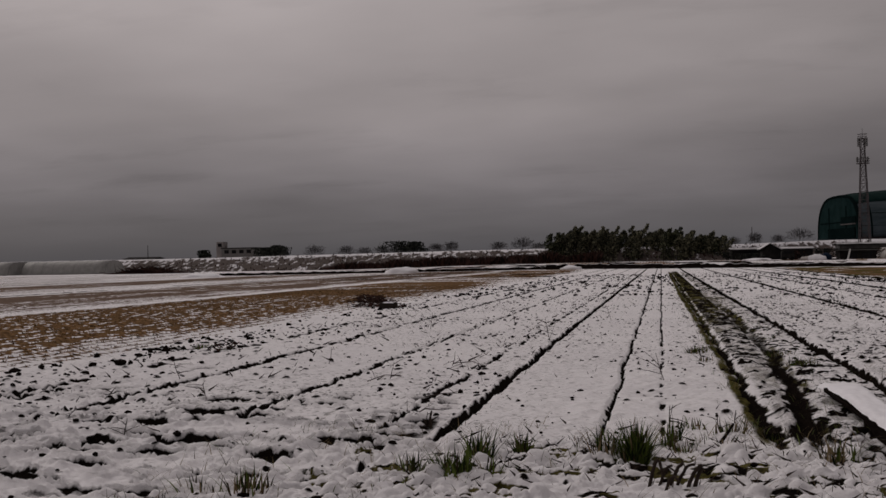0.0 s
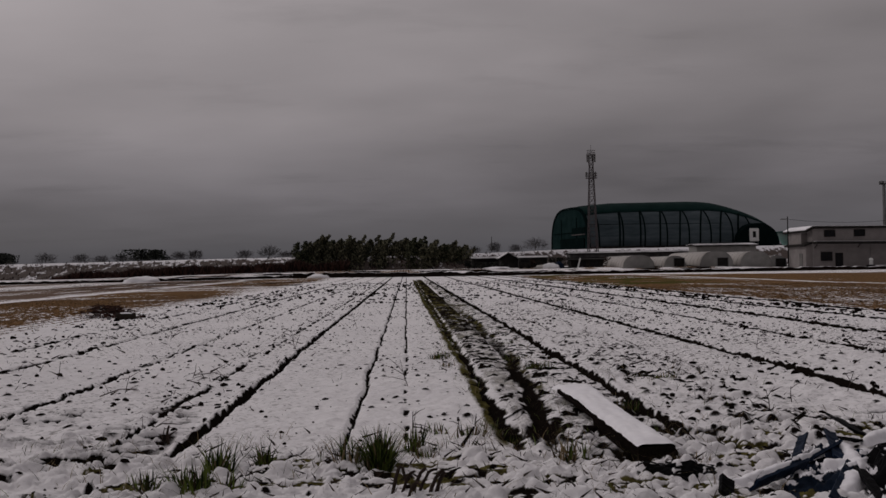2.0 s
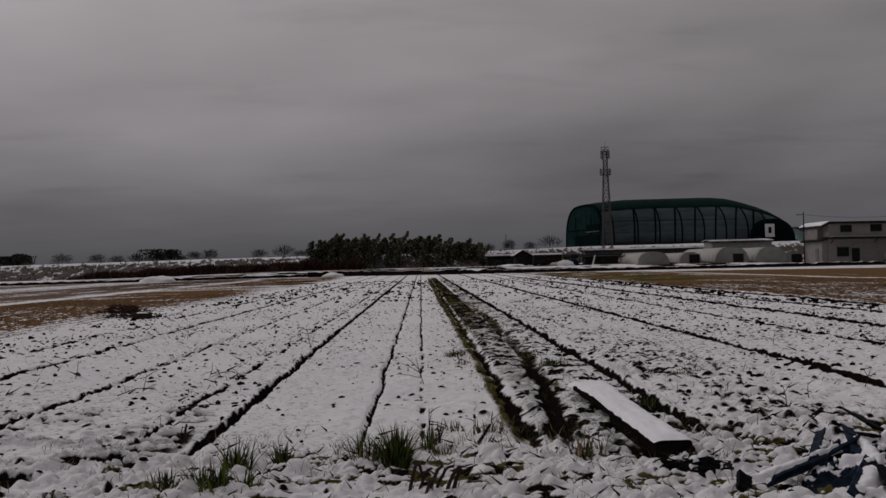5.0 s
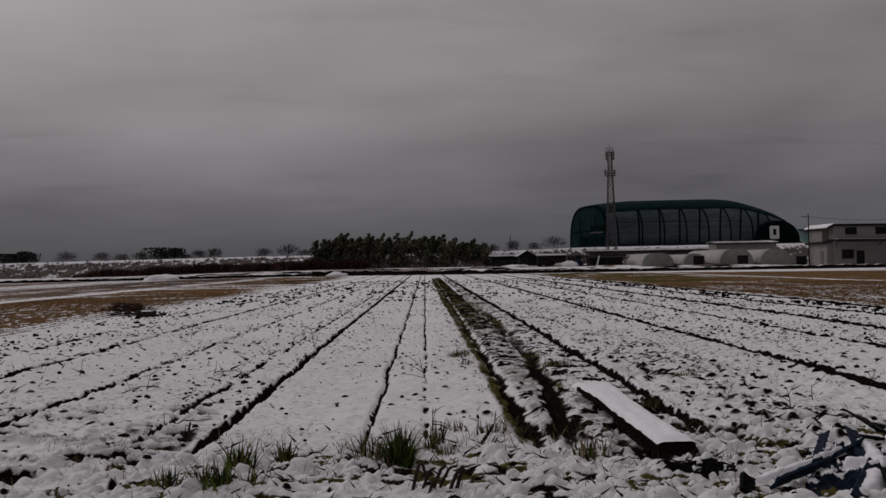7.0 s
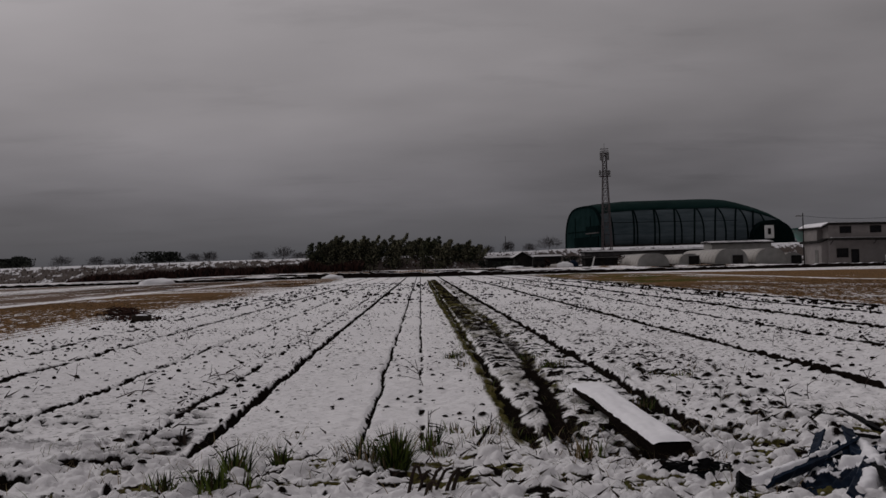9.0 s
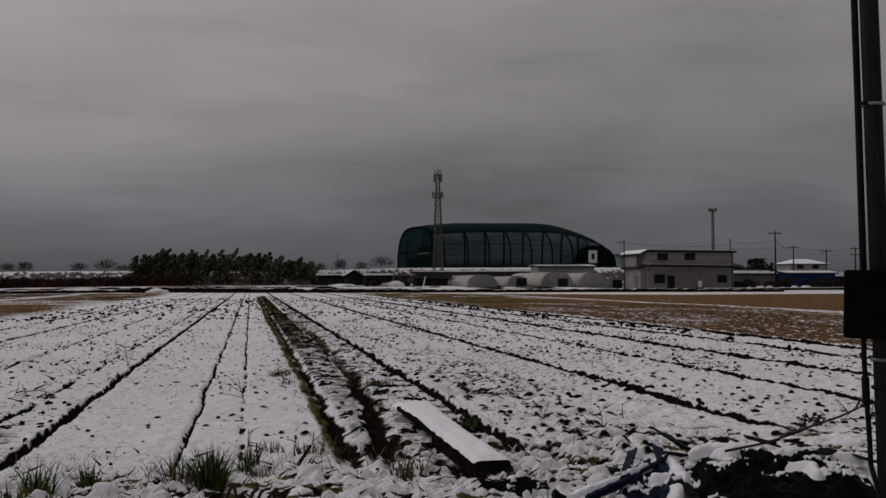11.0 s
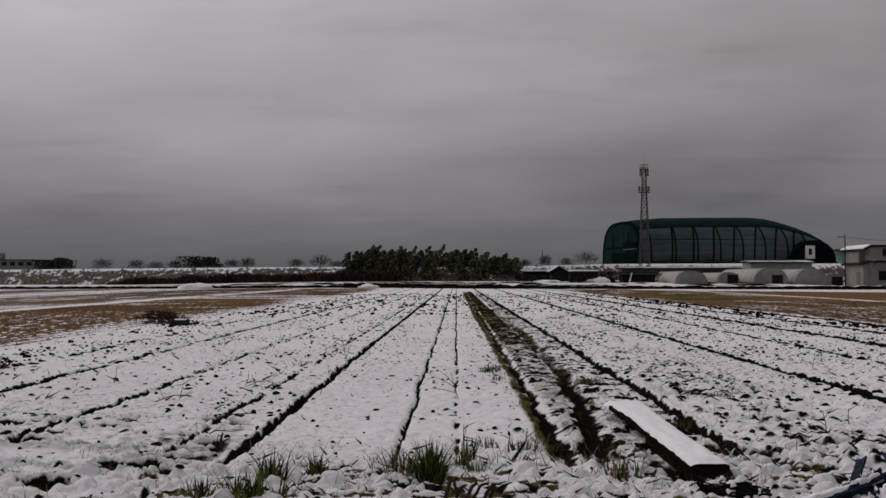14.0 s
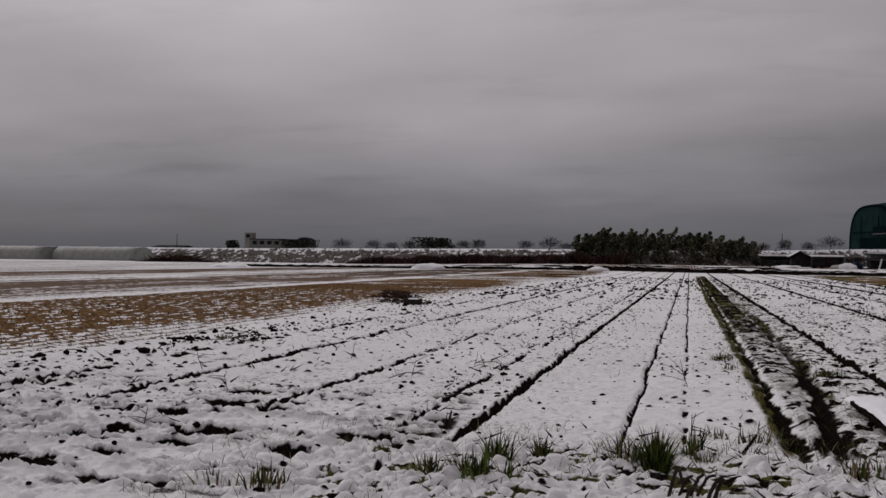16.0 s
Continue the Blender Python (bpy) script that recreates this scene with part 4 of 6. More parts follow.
def build_hall():
    hall = thing("arched_hall", (45.85, 258.0, 4.75), "large dark teal film-covered arched hall standing on the levee", "hall", turn=12.0)
    local = 13.0
    places = [0, 2, 4, 7, 10] + list(range(14, 55, 3)) + [HALL_LONG]

    def ring(s, out=0.0):
        return [(x, y + local, z) for x, y, z in hall_ring(s, out)]

    part("cover", shell([ring(s) for s in places], 0.15), TEAL_FILM, hall, smooth=True)
    # the roof's second, darker layer lies on the upper third
    part("roof", shell([ring(s, 0.12)[7:22] for s in places], 0.08), TEAL_ROOF, hall, "dark green upper roof film", True)
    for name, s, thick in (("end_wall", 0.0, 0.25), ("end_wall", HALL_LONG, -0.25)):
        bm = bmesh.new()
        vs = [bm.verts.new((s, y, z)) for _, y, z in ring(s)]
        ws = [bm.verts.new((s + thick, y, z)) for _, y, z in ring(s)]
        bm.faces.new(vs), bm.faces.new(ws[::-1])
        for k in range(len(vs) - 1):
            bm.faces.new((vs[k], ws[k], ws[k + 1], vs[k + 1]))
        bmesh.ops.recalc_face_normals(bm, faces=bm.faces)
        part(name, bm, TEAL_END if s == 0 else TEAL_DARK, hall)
    for s in (0.0, 0.35, 3.1, HALL_LONG):
        part("rib", tube(ring(s, 0.03), 0.20 if s > 0.5 else 0.30, 6), TEAL_DARK, hall)
    # far-side ribs seen through the film, laid on the near face, lean over to each rib at the crown
    for s, lean_ in ((8.55, 0.95), (14.26, 1.25), (19.7, 2.0), (25.2, 2.7), (31.0, 3.1), (36.7, 3.7), (42.0, 4.3)):
        side = [(x + 0.06 * z + 0.45 * lean_ * (z / 10.0) ** 4, y, z) for x, y, z in ring(s, 0.03)[:8]]
        part("rib", tube(side, 0.23, 6), TEAL_DARK, hall)
        side = [(x + 0.06 * z - 0.45 * lean_ * (z / 10.0) ** 4, y, z) for x, y, z in ring(s + lean_, 0.03)[:8]]
        part("brace", tube(side, 0.20, 5), TEAL_DARK, hall)
    for y, z in ((local - 12.80, 3.4), (local - 12.3, 6.4), (local - 10.3, 9.0)):
        part("rail", rods([((0, y, z), (38, y, z))], 0.07), TEAL_DARK, hall)
    part("rail", rods([((-0.1, local - 11.5, 4.6), (-0.1, local + 11.5, 4.6))], 0.10), TEAL_DARK, hall)
    for y in (local - 5.5, local + 5.5):
        part("upright", rods([((-0.1, y, 0), (-0.1, y, 8.4))], 0.08), TEAL_DARK, hall)
    entry = part("door", boxed((0.3, 17.0, 3.1), (-0.15, local - 2.5, 1.55)), TEAL_DARK, hall, "dark open entrance")
    part("window", boxed((0.2, 9.0, 1.6), (-0.16, local - 7.0, 5.0)), TEAL_DARK, hall, "dark window band")
    part("lintel", boxed((0.25, 9.0, 0.3), (-0.2, local - 7.0, 4.0)), MID_PANEL, entry)
    part("base_wall", boxed((HALL_LONG, 0.4, 0.9), (HALL_LONG / 2, -0.25, 0.3), 0.03), DARK_METAL, hall)
    # a dark solid arch stands for the arched shadow on the far end
    arch = [(47.0 + 6.2 * math.cos(math.pi * k / 18) * 1.0, 6.3 * math.sin(math.pi * k / 18) ** 0.8) for k in range(19)]
    part("porch", prism(arch, -1.6, 1.2), TEAL_DARK, hall, "dark arch standing for the shadow on the far end")
    sign = part("sign", boxed((2.7, 0.15, 3.4), (45.6, -1.85, 3.2), 0.12), WHITE_PAINT, hall, "white notice panel")
    part("mark", boxed((0.9, 0.05, 1.6), (45.6, -1.96, 3.3), 0.02), DARK_METAL, sign)
    part("sign_post", rods([((45.6, -1.8, -0.3), (45.6, -1.8, 1.6))], 0.12), GALV, hall)
    return hall


build_hall()
bm = shell([[(100.5 + 7 * math.cos(math.pi * k / 14), y, 4.0 + 4.9 * math.sin(math.pi * k / 14) ** 0.8) for k in range(15)] for y in (272, 290)], 0.1)
green_house = thing("green_arched_shed", (0, 0, 0), "smaller bright green film-covered arch behind the hall", "shed")
part("cover", bm, GREEN_FILM, green_house, smooth=True)


# ---- the lattice mast ----
def build_mast():
    mast = thing("lattice_tower", (42.85, 235.0, 3.9), "tall steel lattice radio tower with a ring platform and antennas", "tower")

    def half(z):
        return float(np.interp(z, (0, 12, 17.0, 19.5, 22.4), (1.05, 0.70, 0.52, 0.42, 0.56)))

    levels = [0, 2.6, 5.0, 7.2, 9.2, 11.0, 12.7, 14.2, 15.6, 17.0, 18.3, 19.5, 21.0, 22.4]
    for sx, sy in ((-1, -1), (1, -1), (1, 1), (-1, 1)):
        part("leg", tube([(sx * half(z), sy * half(z), z) for z in levels], 0.10, 6, 0.7), TOWER_RED, mast)
    for a, b in zip(levels, levels[1:]):
        ra, rb = half(a), half(b)
        ca, cb = [(-ra, -ra, a), (ra, -ra, a), (ra, ra, a), (-ra, ra, a)], [(-rb, -rb, b), (rb, -rb, b), (rb, rb, b), (-rb, rb, b)]
        pairs = []
        for k in range(4):
            j = (k + 1) % 4
            pairs += [(cb[k], cb[j]), (ca[k], cb[j]), (ca[j], cb[k])]
        part("bracing", rods(pairs, 0.042, 5), TOWER_RED, mast)
    for z, r in ((17.0, 1.35), (22.3, 0.95)):
        bm = bmesh.new()
        bmesh.ops.create_cone(bm, cap_ends=True, segments=20, radius1=r, radius2=r, depth=0.14, matrix=Matrix.Translation((0, 0, z)))
        deck = part("platform", bm, TOWER_RED, mast)
        for h in (0.5, 1.0):
            part("handrail", tube([(r * math.cos(a * math.pi / 8), r * math.sin(a * math.pi / 8), z + h) for a in range(17)], 0.05, 5), TOWER_RED, deck)
    for k in range(6):
        a = k * math.pi / 3
        part("antenna", boxed((0.28, 0.28, 1.9), (0.92 * math.cos(a), 0.92 * math.sin(a), 21.6), 0.05), GALV, mast)
    for k in range(3):
        a = 0.5 + k * 2.1
        part("antenna", boxed((0.4, 0.4, 1.2), (1.2 * math.cos(a), 1.2 * math.sin(a), 17.9), 0.08), GALV, mast)
    part("lightning_rod", rods([((0, 0, 22.4), (0, 0, 24.6))], 0.05), GALV, mast)


build_mast()


# ---- film greenhouses ----
def greenhouse(place, wide, tall, long, label, group, turn=0.0, door=True, hoop=2.0, film=None):
    gh = thing("greenhouse", place, label, "greenhouse", group, turn)

    def arch(y, out=0.0):
        return [(-(wide / 2 + out) * math.copysign(abs(math.cos(math.pi * k / 16)) ** 0.75, math.cos(math.pi * k / 16)), y, (tall + out) * math.sin(math.pi * k / 16) ** 0.85 - 0.1) for k in range(17)]

    part("cover", shell([arch(long * k / 8) for k in range(9)], 0.04), film or FILM, gh, smooth=True)
    for y in (0.02, long - 0.02):
        bm = bmesh.new()
        bm.faces.new([bm.verts.new(p) for p in arch(y, -0.05)])
        bm.normal_update()
        bmesh.ops.solidify(bm, geom=list(bm.faces), thickness=0.04)
        part("end_wall", bm, FILM_END, gh)
    for k in range(int(long / hoop) + 1):
        part("hoop", tube(arch(min(k * hoop, long), 0.0), 0.03, 5), GALV, gh)
    if door:
        d = part("door", boxed((1.6, 0.08, 1.35), (wide * 0.18, -0.06, 0.72), 0.02), DARK_METAL, gh, "dark door opening")
        part("frame", rods([((wide * 0.18 - 0.85, -0.1, 0), (wide * 0.18 - 0.85, -0.1, 1.42)), ((wide * 0.18 + 0.85, -0.1, 0), (wide * 0.18 + 0.85, -0.1, 1.42)), ((wide * 0.18 - 0.85, -0.1, 1.42), (wide * 0.18 + 0.85, -0.1, 1.42))], 0.05), GALV, d)
    return gh


def lie(x, y):
    return float(base_z(np.array([float(x)]), np.array([float(y)]))[0])


for k, (x, y, wide, tall, long, door) in enumerate(((35.9, 158, 4.9, 2.15, 20, False), (42.1, 160, 3.4, 1.85, 18, True), (48.2, 158.5, 5.2, 2.55, 22, True), (54.2, 158, 4.9, 2.6, 24, False), (58.6, 161, 3.2, 1.95, 20, True))):
    greenhouse((x, y, lie(x, y) - 0.05), wide, tall, long, "pale film greenhouse with steel hoops and a dark doorway" if door else "pale film greenhouse with steel hoops", "greenhouses before the hall", door=door)
BY_LEVEE = "greenhouses by the levee"
for x, y in ((-140.5, 199.0), (-133.6, 198.0)):
    greenhouse((x, y, 0.1), 5.6, 3.1, 24, "grey film greenhouse with a dull rounded end", BY_LEVEE, 0.0, False, 3.0, FILM_END)
for x, y in ((-106.6, 184.5), (-128.0, 184.5)):
    greenhouse((x, y + 3.0, 0.1), 6.4, 3.0, 20, "long pale grey film greenhouse below the levee", BY_LEVEE, 84.0, False, 2.5, FILM_END)

# ---- the end of the field: a low earth bank ----
def build_bank():
    def strip(xs, tall, seed, lean=0.0):
        rings = []
        for x in xs:
            y = float(bank_y(np.array([x]))[0]) + lean
            g = lie(x, y)
            n = float(fbm(np.array([x * 1.9]), np.array([seed * 1.0]), 181, 5)[0])
            h = tall * (0.55 + 0.9 * n) * (1 - 0.38 * min(1.0, max(0.0, x / 25)))
            rings.append([(x, y - 0.9, g - 0.3), (x, y - 0.55 + 0.3 * n, g + h * 0.55), (x, y - 0.2, g + h), (x, y + 0.5, g + h * 1.04), (x, y + 2.6, g - 0.3)])
        return rings

    rng = random.Random(31)
    rings = strip(np.arange(-16, 66, 0.4), 0.62, 3)
    bank = part("field_bank", shell(rings), SOIL, None, smooth=False)
    tagged(bank, "low black earth bank along the end of the field", "bank", kind="structure")
    cap = [[(p[0], p[1] + 0.12, p[2] + 0.02) for p in (r[2], r[3], r[4])] for r in rings]
    part("snow", shell(cap, 0.03), FAR_SNOW, bank, "snow on the bank")
    rings = strip(np.arange(-64, -15.5, 0.4), 0.34, 7, 1.0)
    bank = part("field_bank", shell(rings), SOIL, None)
    tagged(bank, "low black earth bank along the end of the stubble", "bank", kind="structure")
    part("snow", shell([[(p[0], p[1] + 0.12, p[2] + 0.02) for p in (r[2], r[3], r[4])] for r in rings], 0.03), FAR_SNOW, bank, "snow on the bank")


build_bank()


def snow_mound(x, y, wide, tall, seed, label, long=1.0):
    rng = random.Random(seed)
    bm = bmesh.new()
    bmesh.ops.create_icosphere(bm, subdivisions=3, radius=1.0)
    for v in bm.verts:
        n = noise.noise(v.co * 1.7 + Vector((seed, 0, 0)))
        v.co = Vector((v.co.x * wide / 2 * (1 + 0.25 * n), v.co.y * wide / 2 * long * (1 + 0.2 * n), max(v.co.z, -0.2) * tall * (1 + 0.45 * n)))
    ob = part("snow_mound", bm, SNOW, None, smooth=True)
    ob.location = (x, y, lie(x, y))
    return tagged(ob, label, "snow heap")


snow_mound(-36.0, 141, 5.5, 0.75, 3, "low heap of shovelled snow at the end of the stubble", 0.5)
snow_mound(-12.5, 146, 3.0, 0.5, 4, "low heap of snow by the earth bank", 0.6)
snow_mound(-60.0, 128, 6.0, 0.5, 5, "low heap of snow at the field edge", 0.4)
snow_mound(14.5, 166, 5.0, 0.35, 6, "snow heap in front of the low buildings", 0.5)


# ---- buildings ----
def wall_box(name, size, centre, material, parent, label="", bevel=0.03):
    return part(name, boxed(size, centre, bevel), material, parent, label)


def window(parent, x, z, w, h, y, name="window"):
    """A recessed dark pane in a projecting frame on a wall that faces -y."""
    win = part(name, boxed((w, 0.06, h), (x, y - 0.02, z)), GLASS_DARK, parent, "dark window pane" if name == "window" else "dark doorway")
    for dx, dz, sx, sz in ((-w / 2, 0, 0.10, h + 0.1), (w / 2, 0, 0.10, h + 0.1), (0, h / 2, w + 0.1, 0.10), (0, -h / 2, w + 0.1, 0.10)):
        part("frame", boxed((sx, 0.12, sz), (x + dx, y - 0.05, z + dz)), DARK_METAL, win)
    if name == "window":
        part("mullion", boxed((0.06, 0.09, h), (x, y - 0.05, z)), DARK_METAL, win)
    return win


def build_house():
    house = thing("two_storey_building", (56.0, 140.0, 0.0), "plain two-storey grey plastered building with a snowy flat roof", "building", turn=-1.0)
    wide, deep = 13.2, 8.5
    wall_box("wall", (wide, deep, 5.75), (wide / 2, deep / 2, 2.7), CLOUDY_WALL, house, "grey plastered wall", 0.02)
    part("wall", prism([(-0.85, -0.1), (0.0, -0.1), (0.0, 3.45), (-0.85, 3.2)], 0.4, 7.5), CLOUDY_WALL, house, "plastered side annexe")
    part("annexe_roof", prism([(-1.2, 3.12), (0.0, 3.55), (0.0, 3.80), (-1.2, 3.38)], 0.0, 7.9), DARK_METAL, house, "dark sloping annexe roof")
    part("wall", prism([(-0.8, 3.2), (0.0, 3.2), (0.0, 5.55), (-0.8, 5.15)], 2.2, 7.4), CLOUDY_WALL, house)
    roof = part("roof", prism([(-1.05, 5.05), (0.0, 5.55), (wide + 0.35, 5.45), (wide + 0.35, 5.75), (0.0, 5.88), (-1.05, 5.35)], -0.35, deep + 0.3), DARK_METAL, house, "dark roof edge")
    part("snow", prism([(-1.0, 5.37), (0.0, 5.90), (wide + 0.3, 5.77), (wide + 0.3, 5.83), (0.0, 5.98), (-1.0, 5.5)], -0.2, deep + 0.2), SNOW, roof, "snow lying on the roof")
    canopy = part("canopy", prism([(0.05, 3.46), (wide + 0.3, 3.26), (wide + 0.3, 3.60), (0.05, 3.80)], -1.5, 0.0), DARK_METAL, house, "dark canopy along the front")
    part("snow", prism([(0.1, 3.80), (wide + 0.25, 3.61), (wide + 0.25, 3.66), (0.1, 3.86)], -1.4, -0.02), FAR_SNOW, canopy)
    for x in (0.2, 6.2, wide):
        part("bracket", rods([((x, -0.05, 2.9), (x, -1.3, 3.5))], 0.05), DARK_METAL, canopy)
    window(house, 2.35, 4.88, 1.45, 0.85, 0.0)
    window(house, 6.5, 4.88, 1.45, 0.85, 0.0)
    window(house, 1.85, 1.72, 1.5, 1.15, 0.0)
    window(house, 3.6, 1.08, 0.95, 2.1, 0.0, "door")
    window(house, 11.4, 1.70, 1.4, 1.0, 0.0)
    part("seam", boxed((0.05, 0.03, 3.4), (7.95, -0.015, 1.8)), GREY_PANEL, house)
    part("plinth", boxed((wide, 0.08, 0.35), (wide / 2, -0.05, 0.1), 0.01), CONCRETE, house)
    part("downpipe", tube([(wide - 0.25, -0.12, 5.4), (wide - 0.25, -0.12, 3.8), (wide - 0.25, -0.10, 0.1)], 0.06, 6), DARK_METAL, house)
    part("side_door", boxed((0.06, 1.2, 2.2), (-0.88, 2.2, 1.1), 0.01), GREY_PANEL, house, "pale side door")
    return house


build_house()
pump = thing("standpipe", (62.9, 137.4, 0.0), "white capped standpipe on a dark concrete base", "standpipe")
part("base", boxed((1.0, 0.9, 0.55), (0, 0, 0.2), 0.05), DARK_METAL, pump)
bm = rod(bmesh.new(), (0, 0, 0.4), (0, 0, 1.15), 0.27, 0.24, 12)
part("body", bm, WHITE_PAINT, pump, smooth=False)
part("cap", rod(bmesh.new(), (0, 0, 1.15), (0, 0, 1.4), 0.34, 0.12, 12), WHITE_PAINT, pump)
kerb = thing("ditch_kerb", (0, 0, 0), "long low concrete ditch kerb with snow on top", "kerb")
for k in range(10):
    bm = boxed((2.25, 0.35, 0.42), (64.2 + 2.3 * k, 136.6, 0.0 + 0.14), 0.04)
    part("kerb_stone", bm, DARK_METAL, kerb)
    part("snow", boxed((2.2, 0.30, 0.07), (64.2 + 2.3 * k, 136.6, 0.38), 0.03), SNOW, kerb)


def low_shed(name, place, wide, deep, tall, wall, label, category="shed", peak=0.6, turn=0.0, snow=True, door=None, patchy=True):
    """A low building with a pitched roof along x."""
    shed = thing(name, place, label, category, turn=turn)
    wall_box("wall", (wide, deep, tall + 0.3), (wide / 2, deep / 2, tall / 2 - 0.15), wall, shed)
    for s in (-1, 1):
        bm = bmesh.new()
        y0, y1 = (-0.45, deep / 2) if s < 0 else (deep + 0.45, deep / 2)
        quad = [(-0.4, y0, tall - 0.05), (wide + 0.4, y0, tall - 0.05), (wide + 0.4, y1, tall + peak), (-0.4, y1, tall + peak)]
        bm.faces.new([bm.verts.new(p) for p in quad])
        bm.normal_update()
        bmesh.ops.solidify(bm, geom=list(bm.faces), thickness=0.12)
        r = part("roof", bm, DARK_METAL, shed)
        if snow:
            bm = bmesh.new()
            bm.faces.new([bm.verts.new((p[0] * 0.985 + 0.05, p[1], p[2] + 0.16)) for p in quad])
            bm.normal_update()
            bmesh.ops.solidify(bm, geom=list(bm.faces), thickness=0.08)
            part("snow", bm, PATCHY if patchy else FAR_SNOW, r, "patchy snow on the roof")
    for x in (0, wide):
        bm = bmesh.new()
        bm.faces.new([bm.verts.new(p) for p in ((x, 0, tall - 0.1), (x, deep, tall - 0.1), (x, deep / 2, tall + peak - 0.1))])
        bm.normal_update()
        bmesh.ops.solidify(bm, geom=list(bm.faces), thickness=0.06)
        part("gable", bm, wall, shed)
    for d in door or ():
        part("opening", boxed((d[1], 0.08, d[2]), (d[0], -0.03, d[2] / 2)), GLASS_DARK, shed, "dark opening")
    return shed


low_shed("long_shed", (12.3, 188, lie(15, 188)), 13.5, 6.0, 1.75, DARK_METAL, "long low dark shed with a snowy roof", peak=0.2, door=[(3, 2, 1.4), (8, 2.4, 1.4)])
low_shed("hut", (18.7, 174, lie(18, 174)), 4.4, 2.6, 1.55, DARK_METAL, "small dark hut with a snowy pitched roof", "hut", 0.95, turn=90.0, patchy=False)
low_shed("low_store", (26.6, 165.5, lie(29, 165)), 5.2, 3.4, 1.35, DARK_METAL, "low dark store with an open front beside the greenhouses", peak=0.12, snow=False, door=[(1.6, 1.6, 1.0), (3.8, 1.4, 1.0)])
low_shed("long_store", (31.8, 198, 1.6), 27.0, 5.0, 1.7, MID_PANEL, "very long low grey store with thin snow on its roof", peak=0.12)
low_shed("pale_store", (53.0, 186, 1.2), 10.9, 5.5, 3.0, FILM_END, "long pale low building with a snowy roof", peak=0.2, door=[(9.4, 1.4, 1.3)])
low_shed("grey_shed", (75.2, 152, 0), 7.2, 6.0, 2.50, GREY_PANEL, "grey shed with a snowy roof behind a hedge", peak=0.35, door=[(2.3, 1.2, 1.6)])
low_shed("blue_shed", (83.5, 150, 0), 8.2, 5.0, 2.55, BLUE_SHEET, "bright blue sheet-clad shed with a snowy roof", peak=0.26, patchy=False)
low_shed("brown_shed", (93.0, 153, 0), 6.0, 5.0, 2.0, DARK_METAL, "dark shed with a snowy roof", peak=0.5)

villa = thing("house", (125.8, 225, 0), "pale house with a snowy hipped roof behind the blue shed", "house")
wall_box("wall", (9.6, 7.0, 5.6), (4.8, 3.5, 2.6), CLOUDY_WALL, villa)
bm = bmesh.new()
base = [bm.verts.new(p) for p in ((-0.5, -0.6, 5.35), (10.1, -0.6, 5.35), (10.1, 7.6, 5.35), (-0.5, 7.6, 5.35))]
ridge = [bm.verts.new(p) for p in ((3.0, 3.5, 6.5), (6.6, 3.5, 6.5))]
for f in ((base[0], base[1], ridge[1], ridge[0]), (base[1], base[2], ridge[1]), (base[2], base[3], ridge[0], ridge[1]), (base[3], base[0], ridge[0]), base[::-1]):
    bm.faces.new(f)
hip = part("roof", bm, SNOW, villa, "snow-covered hipped roof")
part("eaves", boxed((10.7, 8.3, 0.16), (4.8, 3.5, 5.27), 0.02), DARK_METAL, villa)
window(villa, 2.6, 4.6, 1.5, 0.8, 0.0)
window(villa, 6.6, 4.6, 1.5, 0.8, 0.0)

# left of the levee: a flat town building and its neighbours, far off
town = thing("town_building", (-126.9, 280, 0.3), "distant pale flat-roofed building with a stair tower", "building")
wall_box("wall", (10.5, 8, 6.4), (7.0, 4, 3.0), GREY_PANEL, town)
wall_box("stair_tower", (2.2, 3, 8.3), (1.1, 2, 4.0), CLOUDY_WALL, town)
part("parapet", boxed((10.7, 8.2, 0.25), (7.0, 4, 6.25), 0.02), DARK_METAL, town)
for k in range(4):
    window(town, 3.4 + 2.3 * k, 5.2, 1.2, 0.9, 0.0)
window(town, 1.1, 7.2, 1.0, 0.8, 0.45)
wing = low_shed("town_shed", (-115.0, 282, 0.3), 7.0, 5, 4.9, GREY_PANEL, "distant low grey shed behind the levee", peak=0.5)
low_shed("town_shed", (-146.0, 262, 0.3), 9.0, 5, 3.6, DARK_METAL, "distant low dark shed behind the levee", peak=0.3, snow=False)
leafy_tree("evergreen_tree", (-103.5, 268, 3.6), 3.0, 5.6, 331, FAR_LEAF, "low rounded evergreen behind the levee", TREES, 700, 0.45)
leafy_tree("evergreen_tree", (-107.5, 270, 3.6), 2.4, 4.6, 332, FAR_LEAF, "low rounded evergreen behind the levee", TREES, 500, 0.45)
leafy_tree("evergreen_tree", (91.8, 176, 0), 5.3, 4.6, 333, FAR_LEAF, "dark round evergreen behind the grey shed", "", 900, 0.4)
leafy_tree("evergreen_tree", (86.5, 172, 0), 4.4, 3.0, 334, FAR_LEAF, "dark evergreen beside the pale house", "", 500, 0.4)

HEDGE = "bushes before the sheds"
rng_h = random.Random(77)
for k in range(12):
    hx = 72.0 + 2.0 * k + rng_h.uniform(-0.5, 0.5)
    t = leafy_tree("bush", (hx, 145.5 + rng_h.uniform(-1.5, 1.5), -0.1), rng_h.uniform(1.2, 1.9), rng_h.uniform(1.8, 2.8), 340 + k, BRUSH if k % 2 else FAR_LEAF, "dark leafless bush before the sheds", HEDGE, 420, 0.22, 0.0)
    t["category"] = "bush"
    snow_mound(hx + 1.1, 143.2, rng_h.uniform(1.0, 2.2), rng_h.uniform(0.3, 0.65), 60 + k, "heap of snow at the foot of the bushes", 0.6)


